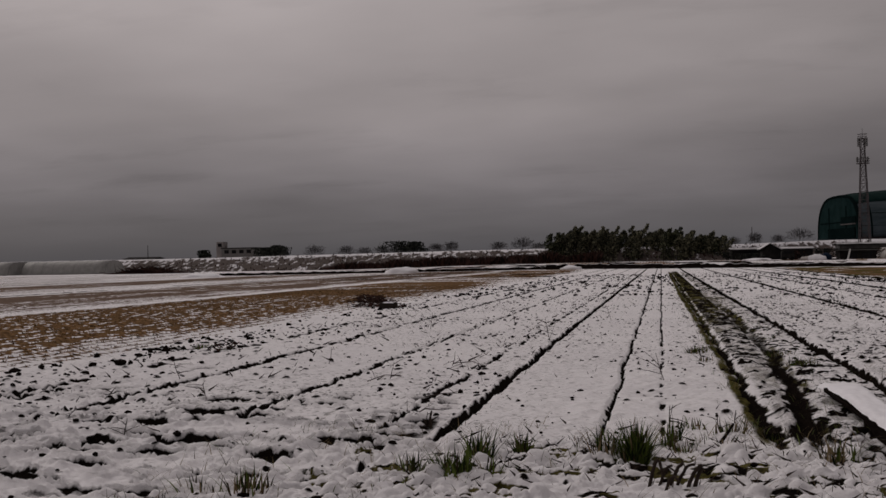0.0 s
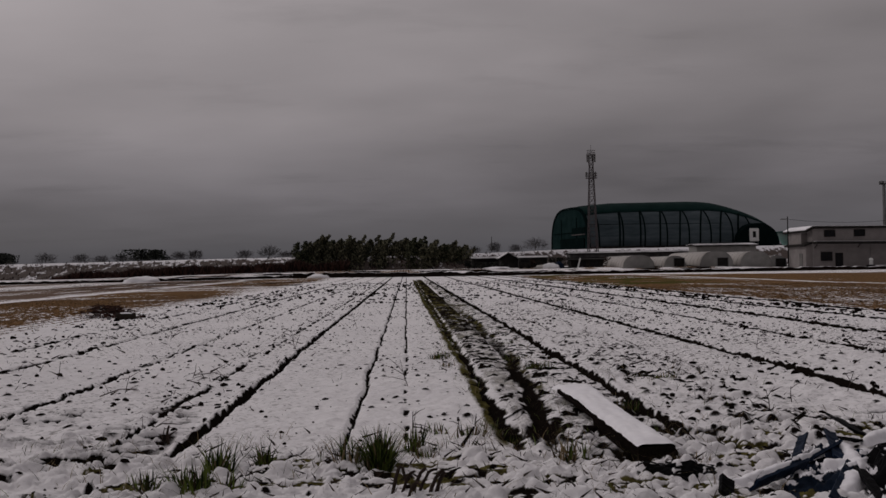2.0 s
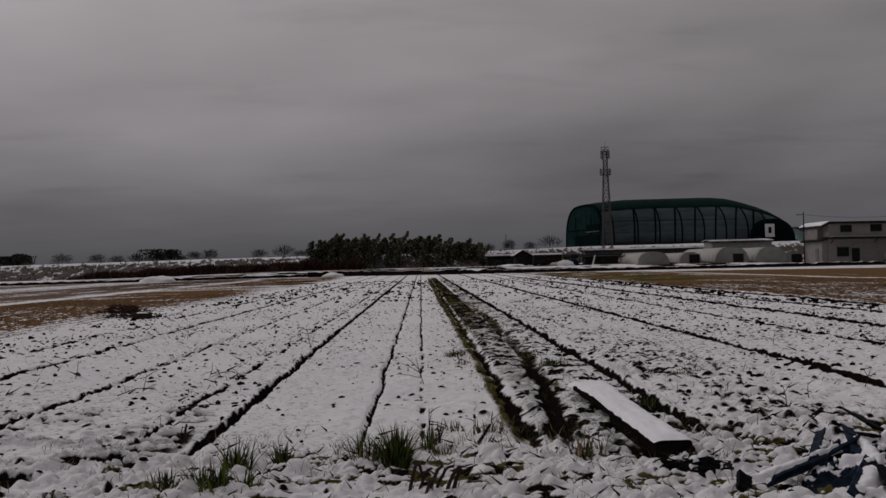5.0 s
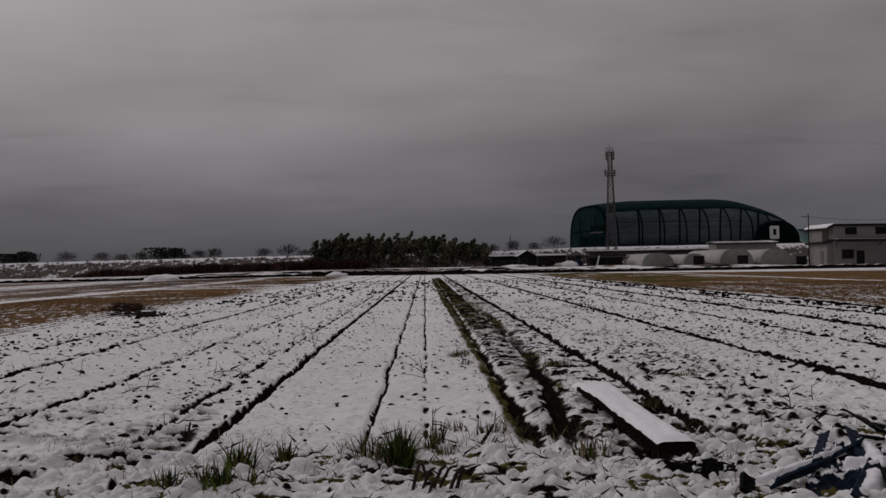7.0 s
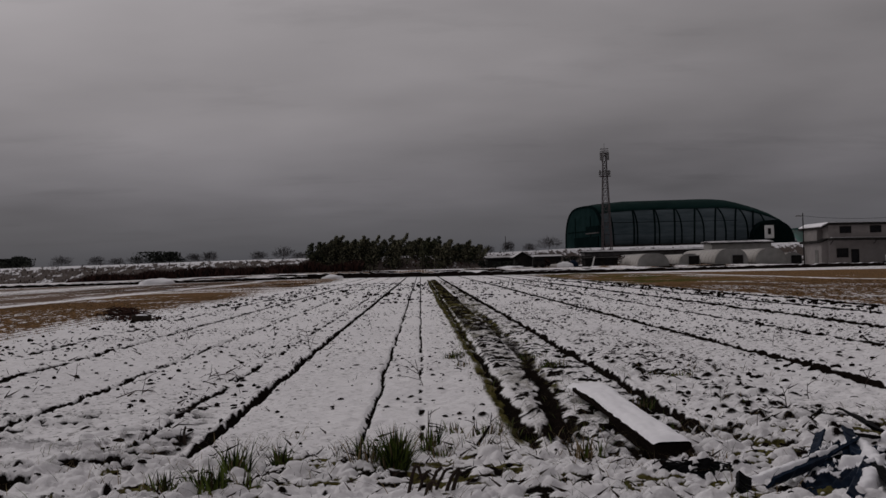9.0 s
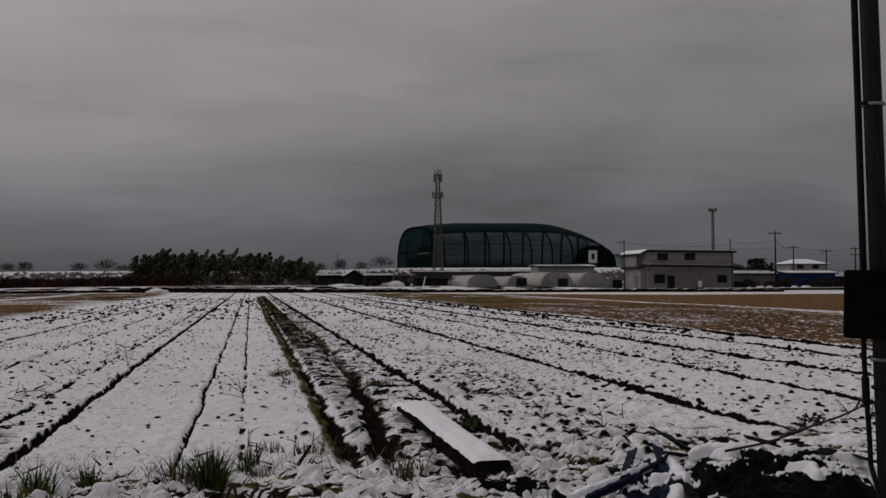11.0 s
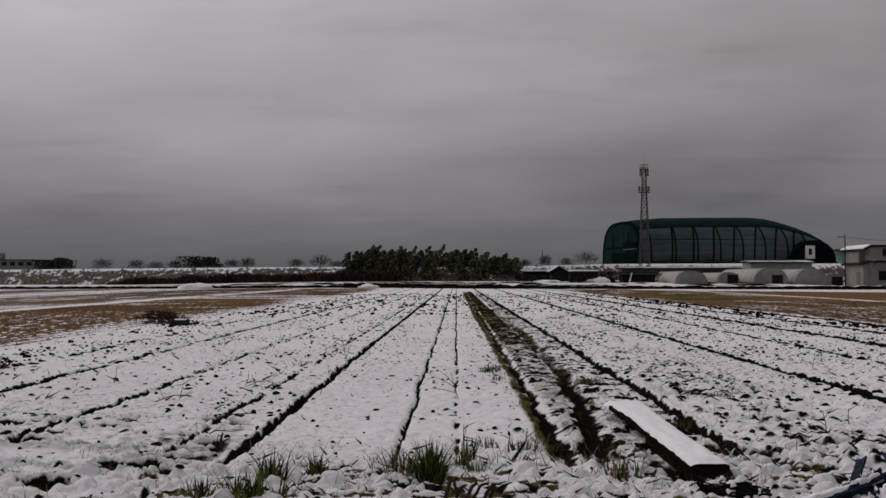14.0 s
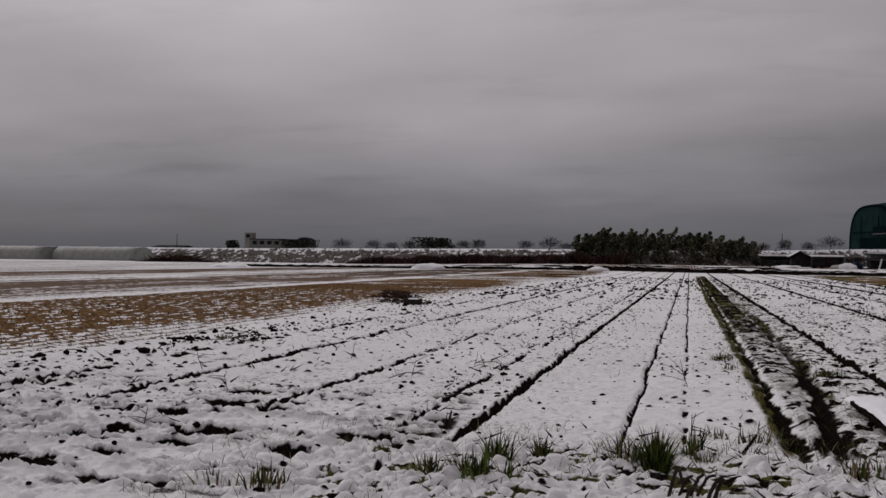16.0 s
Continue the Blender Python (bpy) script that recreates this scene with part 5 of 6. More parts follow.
def power_pole(place, tall, label, arms=1, thick=0.17, lamp=False):
    pole = thing("utility_pole", place, label, "utility pole", "utility poles")
    part("pole", rod(bmesh.new(), (0, 0, -0.5), (0, 0, tall), thick, thick * 0.6, 8), DARK_METAL, pole)
    for k in range(arms):
        z = tall - 0.35 - 1.1 * k
        arm = part("crossarm", boxed((2.2, 0.14, 0.14), (0, 0, z), 0.02), DARK_METAL, pole)
        for x in (-0.95, 0.0, 0.95):
            part("insulator", rod(bmesh.new(), (x, 0, z + 0.06), (x, 0, z + 0.3), 0.06, 0.05, 6), GALV, arm)
    if lamp:
        part("lamp", boxed((0.9, 0.3, 0.18), (-0.6, 0, tall - 0.4), 0.05), GALV, pole)
    return pole


POLES = [((80.3, 148, 0), 9.1, 1), ((107.0, 190, 0), 8.3, 1), ((114.2, 190, 0), 7.6, 1), ((111.1, 175, 0), 7.6, 2), ((88.0, 120, 0), 7.6, 1), ((55.0, 146.5, 0), 7.6, 0), ((72.2, 146.8, 0), 7.8, 0), ((-137.8, 260, 3.5), 4.0, 0), ((21.7, 260, 4.0), 4.5, 0)]
for at_, tall, arms in POLES:
    power_pole(at_, tall, "dark utility pole with a crossarm and wires" if arms else "thin dark utility pole", arms, 0.17 if arms else 0.12, arms == 0 and at_[0] == 55.0)


def wire(a, b, sag, name="overhead_wire"):
    pts = [Vector(a).lerp(Vector(b), t / 14) - Vector((0, 0, sag * 4 * (t / 14) * (1 - t / 14))) for t in range(15)]
    ob = part(name, tube(pts, 0.022, 5), RUBBER)
    return tagged(ob, "thin sagging overhead wire between utility poles", "wire", "overhead wires")


wire((55.0, 146.5, 7.2), (72.2, 146.8, 7.0), 0.5)
wire((72.2, 146.8, 7.4), (80.3, 148, 7.6), 0.35)
wire((80.3, 148, 7.9), (107.0, 190, 7.7), 0.8)
wire((80.3, 148, 7.3), (114.2, 190, 6.9), 0.9)
wire((72.2, 146.8, 6.3), (80.3, 148, 6.6), 0.3)
wire((107.0, 190, 7.7), (111.1, 175, 7.2), 0.3)
wire((111.1, 175, 7.3), (88.0, 120, 7.3), 0.9)
wire((88.0, 120, 7.3), (118.0, 110, 7.0), 0.6)

stack = thing("slender_mast", (82.7, 175, 0), "slender steel lamp mast with a crown of floodlights behind the building", "mast")
part("pole", rod(bmesh.new(), (0, 0, -0.5), (0, 0, 14.2), 0.38, 0.26, 10), GALV, stack)
bm = bmesh.new()
bmesh.ops.create_cone(bm, cap_ends=True, segments=12, radius1=0.75, radius2=0.75, depth=0.14, matrix=Matrix.Translation((0, 0, 14.1)))
part("crown", bm, DARK_METAL, stack)
for k in range(5):
    a = k * 1.257
    part("floodlight", boxed((0.3, 0.3, 0.45), (0.65 * math.cos(a), 0.65 * math.sin(a), 14.4), 0.05), GALV, stack)

# a parked van, a covered heap and a rack of brush by the low buildings
van = thing("van", (18.9, 164.5, lie(19, 164)), "small dark van parked by the hut", "van")
part("body", prism([(-0.95, 0.28), (0.95, 0.28), (0.95, 1.0), (0.78, 1.55), (-0.85, 1.55), (-0.95, 1.0)], -0.7, 0.7), DARK_METAL, van)
part("window", boxed((1.3, 0.04, 0.36), (0, -0.71, 1.22), 0.01), GLASS_DARK, van)
for x in (-0.6, 0.6):
    for y in (-0.62, 0.62):
        part("wheel", rod(bmesh.new(), (x, y - 0.09, 0.27), (x, y + 0.09, 0.27), 0.27, 0.27, 14), RUBBER, van)


def covered_heap(x, y, wide, tall, seed, material, name, label, category, long=0.6):
    bm = bmesh.new()
    bmesh.ops.create_icosphere(bm, subdivisions=3, radius=1.0)
    for v in bm.verts:
        n = noise.noise(v.co * 2.3 + Vector((seed, 3, 0)))
        v.co = Vector((v.co.x * wide / 2 * (1 + 0.2 * n), v.co.y * wide / 2 * long, max(v.co.z, -0.2) * tall * (1 + 0.5 * n)))
    ob = part(name, bm, material, None, smooth=True)
    ob.location = (x, y, lie(x, y))
    return tagged(ob, label, category)


covered_heap(21.9, 164.0, 2.8, 0.6, 12, FILM, "covered_heap", "heap under a pale sheet beside the van", "covered heap")
covered_heap(24.6, 166.0, 2.0, 0.9, 13, BLUE_FILM, "covered_heap", "heap under a dark blue sheet near the store", "covered heap")

covered_heap(23.0, 163.5, 3.0, 0.75, 14, FAR_SNOW, "covered_heap", "low heap under a whitish snowy sheet near the van", "covered heap")
lean_post = thing("leaning_post", (27.4, 164.0, lie(27, 164)), "pale leaning post beside the low store", "post")
part("post", rod(bmesh.new(), (0, 0, -0.2), (0.45, 0, 1.55), 0.13, 0.10, 8), WHITE_PAINT, lean_post)
for k, (x, y, wide, tall) in enumerate(((14.2, 171.5, 3.4, 1.0), (20.6, 169.5, 2.6, 1.3), (25.4, 170.0, 3.0, 1.6), (29.6, 169.0, 2.4, 1.2), (10.5, 176.0, 3.0, 1.2), (33.0, 172.0, 3.0, 1.4))):
    bush = leafy_tree("bush", (x, y, lie(x, y)), tall, wide, 360 + k, BRUSH if k % 2 else FAR_LEAF, "low dark bush by the sheds", "bushes by the low buildings", 320, 0.22, 0.0)
    bush["category"] = "bush"


def brush_heap(name, place, long, deep, tall, seed, count, label, turn=0.0):
    """A long heap of dead canes."""
    rng, bm = random.Random(seed), bmesh.new()
    heap = thing(name, place, label, "brush heap", turn=turn)
    for k in range(count):
        x, y = rng.gauss(0, 0.26) * long, rng.gauss(0, 0.3) * deep
        top = tall * max(0.15, 1 - (2 * x / long) ** 2)
        a = Vector((x, y, rng.uniform(0.0, top)))
        way = Vector((rng.gauss(0, 1), rng.gauss(0, 0.5), rng.gauss(0.12, 0.25))).normalized() * rng.uniform(0.08, 0.22) * long
        b = a + way
        b.z = max(b.z, 0.02)
        side = way.orthogonal().normalized() * (0.012 if long < 5 else 0.06)
        q = [bm.verts.new(p) for p in (a - side, a + side, b, a.lerp(b, 0.5) + Vector((0, 0, side.length * 2)))]
        bm.faces.new((q[0], q[1], q[2])), bm.faces.new((q[0], q[3], q[2]))
    part("tangle", bm, BRUSH, heap)["kind"] = "stuff"
    return heap


rack = brush_heap("brush_rack", (-90.8, 172, 0.15), 12.0, 1.6, 0.9, 21, 900, "long brown rack of brush standing on short posts")
for x in (-4.5, -1.5, 1.5, 4.5):
    part("post", rod(bmesh.new(), (x, 0, -0.5), (x, 0, 0.7), 0.09, 0.08, 6), BARK, rack)

# ---- the rusty shed by the stubble ----
shed = thing("rusty_shed", (24.6, 35.7, 0.0), "shed of rusty sheets with a snow-edged roof and a pale panel", "shed", turn=-90.0)
for k in range(14):
    part("sheet", prism([(0.62 * k, -0.2), (0.62 * k + 0.16, -0.2), (0.62 * k + 0.6, -0.2), (0.62 * k + 0.6, 2.48), (0.62 * k, 2.48)], 0.0 + 0.02 * (k % 2), 0.06 + 0.02 * (k % 2)), RUST, shed)
part("back_wall", boxed((8.8, 0.1, 2.7), (4.4, 4.0, 1.2), 0.0), RUST, shed)
part("side_wall", boxed((0.1, 3.9, 2.7), (0.02, 2.05, 1.2), 0.0), RUST, shed)
roof = part("roof", prism([(-0.25, 2.50), (9.2, 2.52), (9.2, 2.63), (-0.25, 2.60)], -0.25, 4.3), DARK_METAL, shed)
part("snow", prism([(-0.2, 2.602), (9.1, 2.632), (9.1, 2.68), (-0.2, 2.64)], -0.22, 4.2), SNOW, roof, "thin snow on the roof")
# a lower lean-to with a pale panel closes the far end
part("lean_to_wall", boxed((1.5, 0.08, 1.6), (-0.75, 0.3, 0.7), 0.01), RUST, shed)
panel = part("panel", boxed((0.95, 0.05, 0.85), (-0.72, 0.27, 1.98), 0.01), FILM_END, shed, "pale stained panel under the lean-to roof")
for x in (-1.2, -0.72, -0.24):
    part("mullion", boxed((0.06, 0.05, 0.95), (x, 0.24, 1.98), 0.005), OLD_WOOD, panel)
part("lean_to_roof", prism([(-1.6, 2.36), (-0.1, 2.44), (-0.1, 2.52), (-1.6, 2.44)], 0.0, 3.2), DARK_METAL, shed)
for x in (-0.05, 2.5, 5.6):
    part("post", rod(bmesh.new(), (x, -0.12, -0.2), (x, -0.12, 2.5), 0.05, 0.05, 6), OLD_WOOD, shed)
part("beam", boxed((8.9, 0.08, 0.12), (4.4, -0.12, 2.40), 0.01), OLD_WOOD, shed)
part("cross_rail", boxed((2.0, 0.05, 0.08), (1.2, -0.10, 1.62), 0.01, (0, -3, 0)), OLD_WOOD, shed)
bin_ = thing("red_bin", (26.3, 41.5, 0.0), "small dull red bin at the edge of the stubble", "bin")
part("body", prism([(-0.13, -0.02), (0.13, -0.02), (0.16, 0.42), (-0.16, 0.42)], -0.15, 0.15), RED_PAINT, bin_)
part("lid", boxed((0.36, 0.34, 0.05), (0, 0, 0.44), 0.015), RED_PAINT, bin_)
leafy_tree("pine_tree", (47.3, 60.5, 0.0), 6.4, 2.6, 391, FAR_LEAF, "tall pine with a bare trunk behind the rusty shed", "", 500, 0.2, 0.72)



def far_woods():
    """A low dark line of distant trees and roofs beyond the sheds."""
    rng, bm = random.Random(51), bmesh.new()
    for k in range(5200):
        x = rng.uniform(98, 330)
        dense = float(vnoise(np.array([x * 0.11]), np.array([2.5]), 251)[0])
        y = rng.uniform(262, 275)
        tall = 2.0 + 3.0 * dense
        leaf(bm, (x, y, rng.uniform(0, tall)), rng.uniform(0.5, 1.0), rng)
    ob = part("far_woods", bm, BARE)
    tagged(ob, "low dark line of distant trees beyond the sheds", "woods", kind="stuff")


far_woods()

# ---- things near the camera ----
def plank():
    """A snow-covered timber that lies across the verge, and a thinner board under its far end."""
    beam = thing("timber", (1.80, 7.47, 0.0), "thick weathered timber plank under a cap of snow", "timber", turn=0.5)
    long, wide, thick = 3.7, 0.28, 0.125
    part("beam", boxed((wide, 1.75, thick), (0, 0.875, 0.083), 0.010, (0, -2, 0)), OLD_WOOD, beam, "dark split timber")
    part("board", boxed((wide * 0.85, 1.9, 0.045), (-0.03, 2.65, 0.105), 0.008, (0.6, 0, 1.5)), OLD_WOOD, beam, "thin dark board")
    part("splinter", boxed((0.05, 0.5, 0.03), (0.15, 0.22, 0.10), 0.006, (2, 0, -6)), OLD_WOOD, beam)
    part("bearer", boxed((0.50, 0.10, 0.07), (0.0, 1.6, 0.02), 0.01, (0, 0, 8)), OLD_WOOD, beam)
    part("bearer", boxed((0.32, 0.10, 0.07), (0.0, 0.30, 0.02), 0.01, (0, 0, -5)), OLD_WOOD, beam)
    rings = []
    for k in range(141):
        y = 0.0 + (long + 0.35) * k / 140
        spread = 1 + 0.45 * max(0.0, (y - 2.6) / 1.2)
        ring = []
        for j in range(17):
            u = -1 + 2 * j / 16
            n = noise.noise(Vector((u * 2, y * 3, 4))) + 0.5 * noise.noise(Vector((u * 5, y * 9, 8)))
            edge = 1 - abs(u) ** 6
            half = (wide / 2 + 0.004 + 0.014 * noise.noise(Vector((y * 6, 3 * u, 1))) + 0.008 * noise.noise(Vector((y * 17, 3 * u, 2)))) * spread
            ring.append((u * half + 0.03 * max(0, y - 1.9) - 0.012 * max(0.0, -u) * max(0.0, y - 2.4), y, 0.152 + edge * (0.036 + 0.010 * n) * min(1, 0.3 + 6 * y) - 0.05 * max(0.0, y - 3.0) - 0.006 * (1 - edge)))
        rings.append(ring)
    part("snow", shell(rings), SNOW, beam, "smooth cap of snow", True)
    return beam


plank()


def snow_over(name, dark, light, rough):
    """Sheeting with snow left lying in places, by the mesh's own layer."""
    n = Nodes(name)
    fine, grain = n.noise(40.0, 5.0, 0.6), n.noise(10.0, 4.0, 0.6)
    v = n.calc("ADD", n.attr("snow"), n.calc("MULTIPLY", n.calc("SUBTRACT", fine, 0.5), 0.4))
    white = n.ramp(v, (0.42, 0.0), (0.58, 1.0))
    colour = n.mix(white, n.ramp(grain, (0.3, dark), (0.7, light)), n.ramp(grain, (0.3, (0.70, 0.69, 0.72)), (0.7, (0.83, 0.82, 0.85))))
    n.bump(grain, 0.5, 0.02)
    return n.done(colour, rough, 0.0, 0.02)


def crumpled(name, x0, x1, y0, y1, swell, tall, seed, scale, cover, material, parent, step_size=0.02):
    """A crumpled sheet that rises over the ground where swell(x, y) says so; cover: how much snow lies on it."""
    xs, ys = np.arange(x0, x1, step_size), np.arange(y0, y1, step_size)
    gx, gy = np.meshgrid(xs, ys)
    x, y = gx.ravel(), gy.ravel()
    mound = swell(x, y)
    fold = 1 - np.abs(2 * fbm(x * scale + 0.7 * y, y * scale * 0.75, seed, 3) - 1) * 2.2
    crease = 1 - np.abs(2 * fbm(x * scale * 2.6, y * scale * 2.0 + x, seed + 6, 3) - 1) * 2
    ground = relief(x, y)[0]
    z = ground - 0.13 + np.minimum(mound, 1) * tall * (0.75 + 0.26 * fold + 0.16 * crease)
    bed = fbm(x * 3.6, y * 4.6, seed + 10, 4) + 0.10 * (fold - 0.3)
    steep = np.hypot(*np.gradient(z.reshape(gx.shape), step_size)).ravel()
    snow = step(-0.03, 0.03, bed - cover(x, y)) * (1 - step(0.55, 0.95, steep))
    z = z + 0.030 * snow * np.clip(mound * 2, 0, 1)
    nx, ny = len(xs), len(ys)
    k = (np.arange(ny - 1)[:, None] * nx + np.arange(nx - 1)[None]).ravel()
    quads = np.stack([k, k + 1, k + nx + 1, k + nx], -1)
    quads = quads[(z > ground - 0.03)[quads].any(1)]
    mesh = bpy.data.meshes.new(name)
    mesh.vertices.add(len(x))
    mesh.vertices.foreach_set("co", np.stack([x, y, z], -1).ravel().astype(np.float32))
    mesh.loops.add(quads.size)
    mesh.loops.foreach_set("vertex_index", quads.ravel().astype(np.int32))
    mesh.polygons.add(len(quads))
    mesh.polygons.foreach_set("loop_start", np.arange(0, quads.size, 4, dtype=np.int32))
    mesh.polygons.foreach_set("use_smooth", np.ones(len(quads), bool))
    layer = mesh.attributes.new("snow", "FLOAT", "POINT")
    layer.data.foreach_set("value", snow.astype(np.float32))
    mesh.update(calc_edges=True)
    mesh.materials.append(material)
    ob = new(name, mesh)
    ob.parent = parent
    return ob


BLACK_SNOWED = snow_over("snowed_black_film", (0.0015, 0.0015, 0.002), (0.006, 0.006, 0.007), 0.7)
BLUE_SNOWED = snow_over("snowed_blue_film", (0.002, 0.004, 0.008), (0.011, 0.019, 0.036), 0.6)
heap = thing("sheeting_heap", (0, 0, 0), "heap of crumpled black plastic sheeting half buried in snow", "sheeting heap")
crumpled("sheeting", 2.5, 5.2, 5.4, 8.5, lambda x, y: 1.35 * np.exp(-(((x - 3.74 - 0.36 * (y - 7)) / 0.70) ** 4) - ((y - 6.72) / 0.98) ** 4), 0.25, 901, 3.4,
         lambda x, y: 0.61 - 0.19 * step(7.0, 7.6, y - 0.35 * (x - 3.6)), BLACK_SNOWED, heap)
crumpled("sheeting", 4.9, 6.8, 6.6, 8.2, lambda x, y: 1.2 * np.exp(-(((x - 5.7) / 0.62) ** 4) - ((y - 7.35 - 0.1 * (x - 5.7)) / 0.42) ** 4), 0.22, 921, 3.8, lambda x, y: 0.50 + 0 * x, BLACK_SNOWED, heap)
blue = thing("blue_sheeting", (0, 0, 0), "crumpled dark blue plastic sheeting with snow in its folds", "sheeting")
crumpled("sheeting", 2.1, 3.6, 5.9, 8.3, lambda x, y: 1.3 * np.exp(-(((x - 2.88 - 0.42 * (y - 7.0)) / 0.36) ** 4) - ((y - 7.0) / 0.80) ** 4), 0.17, 941, 4.6,
         lambda x, y: 0.475 + 0 * x, BLUE_SNOWED, blue, 0.015)


def slat(name, a, b, wide, thick, material, parent, tilt=0.0, seed=0):
    """A stiff flat panel from a to b with worn, slightly warped edges."""
    a, b = Vector(a), Vector(b)
    way = (b - a).normalized()
    side = Matrix.Rotation(radians(tilt), 3, way) @ way.cross(Vector((0, 0, 1))).normalized()
    up = side.cross(way)
    rings = []
    for i in range(13):
        p = a.lerp(b, i / 12)
        n = noise.noise(Vector((i * 0.7, seed, 1)))
        w = wide / 2 * (1 + 0.12 * noise.noise(Vector((i * 1.3, seed, 4))))
        rings.append([p + side * w * u + up * (0.010 * n + 0.008 * abs(u)) for u in (-1, -0.5, 0, 0.5, 1)])
    return part(name, shell(rings, thick), material, parent)


def snow_drift(lines, parent, seed):
    """Snow that lies over folds: rounded ridges along lines of (x, y, z, radius) that run into one another."""
    runs = [np.array(line, float) for line in lines]
    every = np.concatenate(runs)
    step_size = 0.011
    xs = np.arange(every[:, 0].min() - 0.15, every[:, 0].max() + 0.15, step_size)
    ys = np.arange(every[:, 1].min() - 0.15, every[:, 1].max() + 0.15, step_size)
    gx, gy = np.meshgrid(xs, ys)
    x, y = gx.ravel(), gy.ravel()
    x, y = x + 0.05 * (fbm(x * 7, y * 7, seed, 3) - 0.5), y + 0.05 * (fbm(x * 7, y * 7, seed + 4, 3) - 0.5)
    top, low = np.full(len(x), -9.0), np.zeros(len(x))
    swell = 0.35 + 1.3 * fbm(x * 8, y * 8, seed + 8, 3)
    for run in runs:
        for a, b in zip(run, run[1:]):
            way = b[:2] - a[:2]
            t = np.clip(((x - a[0]) * way[0] + (y - a[1]) * way[1]) / (way @ way), 0, 1)
            d = np.hypot(x - a[0] - way[0] * t, y - a[1] - way[1] * t)
            r = (a[3] + (b[3] - a[3]) * t) * swell
            zz = a[2] + (b[2] - a[2]) * t + 0.62 * r * np.sqrt(np.clip(1 - (d / r) ** 2, 0, 1)) - 1.6 * np.clip(d - 0.92 * r, 0, 1)
            low = np.where(zz > top, a[2] + (b[2] - a[2]) * t - 0.035, low)
            top = np.maximum(top, zz)
    top = top + 0.026 * (fbm(x * 20, y * 20, seed + 2, 2) - 0.5)
    nx, ny = len(xs), len(ys)
    k = (np.arange(ny - 1)[:, None] * nx + np.arange(nx - 1)[None]).ravel()
    quads = np.stack([k, k + 1, k + nx + 1, k + nx], -1)
    quads = quads[(top > low)[quads].any(1)]
    used, where = np.unique(quads, return_inverse=True)
    mesh = bpy.data.meshes.new("snow")
    place, quads = np.stack([gx.ravel(), gy.ravel(), np.maximum(top, low - 0.02)], -1)[used], where.reshape(-1, 4)
    # round off the stepped rim
    ends = np.sort(np.concatenate([quads[:, (0, 1)], quads[:, (1, 2)], quads[:, (2, 3)], quads[:, (3, 0)]]), 1)
    pairs, count = np.unique(ends, axis=0, return_counts=True)
    rim = pairs[count == 1]
    for _ in range(14):
        total, number = np.zeros_like(place), np.zeros(len(place))
        for a, b in ((0, 1), (1, 0)):
            np.add.at(total, rim[:, a], place[rim[:, b]])
            np.add.at(number, rim[:, a], 1)
        on = number > 0
        place[on] = 0.5 * place[on] + 0.5 * total[on] / number[on, None]
    mesh.from_pydata(place.tolist(), [], quads.tolist())
    mesh.polygons.foreach_set("use_smooth", np.ones(len(mesh.polygons), bool))
    mesh.materials.append(SNOW)
    ob = new("snow", mesh)
    ob.parent = parent
    return tagged(ob, "soft snow lying on the folds")


slat("panel", (2.14, 6.40, 0.08), (2.62, 6.78, 0.13), 0.10, 0.02, BLUE_FILM, blue, -50, 1)
slat("panel", (2.70, 6.90, 0.14), (3.00, 7.16, 0.19), 0.08, 0.02, BLUE_FILM, blue, -38, 2)
slat("panel", (2.68, 7.06, 0.12), (2.86, 7.40, 0.20), 0.08, 0.015, BLUE_FILM, blue, -30, 3)
slat("panel", (2.90, 6.90, 0.12), (3.04, 7.40, 0.22), 0.09, 0.015, BLUE_FILM, blue, 25, 4)
slat("panel", (2.50, 6.02, 0.05), (2.86, 6.60, 0.14), 0.10, 0.02, BLUE_FILM, blue, 30, 5)
slat("panel", (2.74, 5.86, 0.06), (2.86, 6.50, 0.15), 0.07, 0.02, BLACK_FILM, blue, 20, 6)
slat("panel", (1.94, 6.34, 0.02), (2.02, 6.58, 0.07), 0.10, 0.03, BLACK_FILM, blue, 35, 7)
for k, line in enumerate([
    [(3.05, 7.34, 0.18, 0.02), (3.03, 7.05, 0.17, 0.035), (2.95, 6.72, 0.15, 0.042), (2.76, 6.36, 0.11, 0.05), (2.58, 6.12, 0.07, 0.035)],
    [(2.92, 6.74, 0.14, 0.03), (2.78, 6.78, 0.13, 0.035)],
    [(2.84, 7.12, 0.16, 0.015), (2.58, 6.92, 0.11, 0.022), (2.32, 6.78, 0.07, 0.03), (2.08, 6.72, 0.03, 0.035), (1.92, 6.76, 0.01, 0.03)],
    [(2.06, 6.38, 0.00, 0.03), (2.22, 6.28, 0.01, 0.042), (2.38, 6.22, 0.00, 0.03)],
    [(3.02, 6.66, 0.10, 0.02), (3.07, 6.50, 0.09, 0.032), (3.03, 6.30, 0.06, 0.035)],
]):
    snow_drift([line], blue, 1003 + 20 * k)
dark = thing("black_sheeting", (0, 0, 0), "stiff folded flaps of black plastic sheeting lying on the heap", "sheeting")
slat("flap", (3.46, 8.32, 0.20), (3.38, 7.68, 0.18), 0.14, 0.02, BLACK_FILM, dark, -24, 21)
slat("flap", (3.22, 7.86, 0.12), (3.32, 7.56, 0.14), 0.10, 0.02, BLACK_FILM, dark, -10, 22)
slat("flap", (4.02, 7.88, 0.20), (3.94, 7.26, 0.24), 0.07, 0.015, BLACK_FILM, dark, -28, 23)
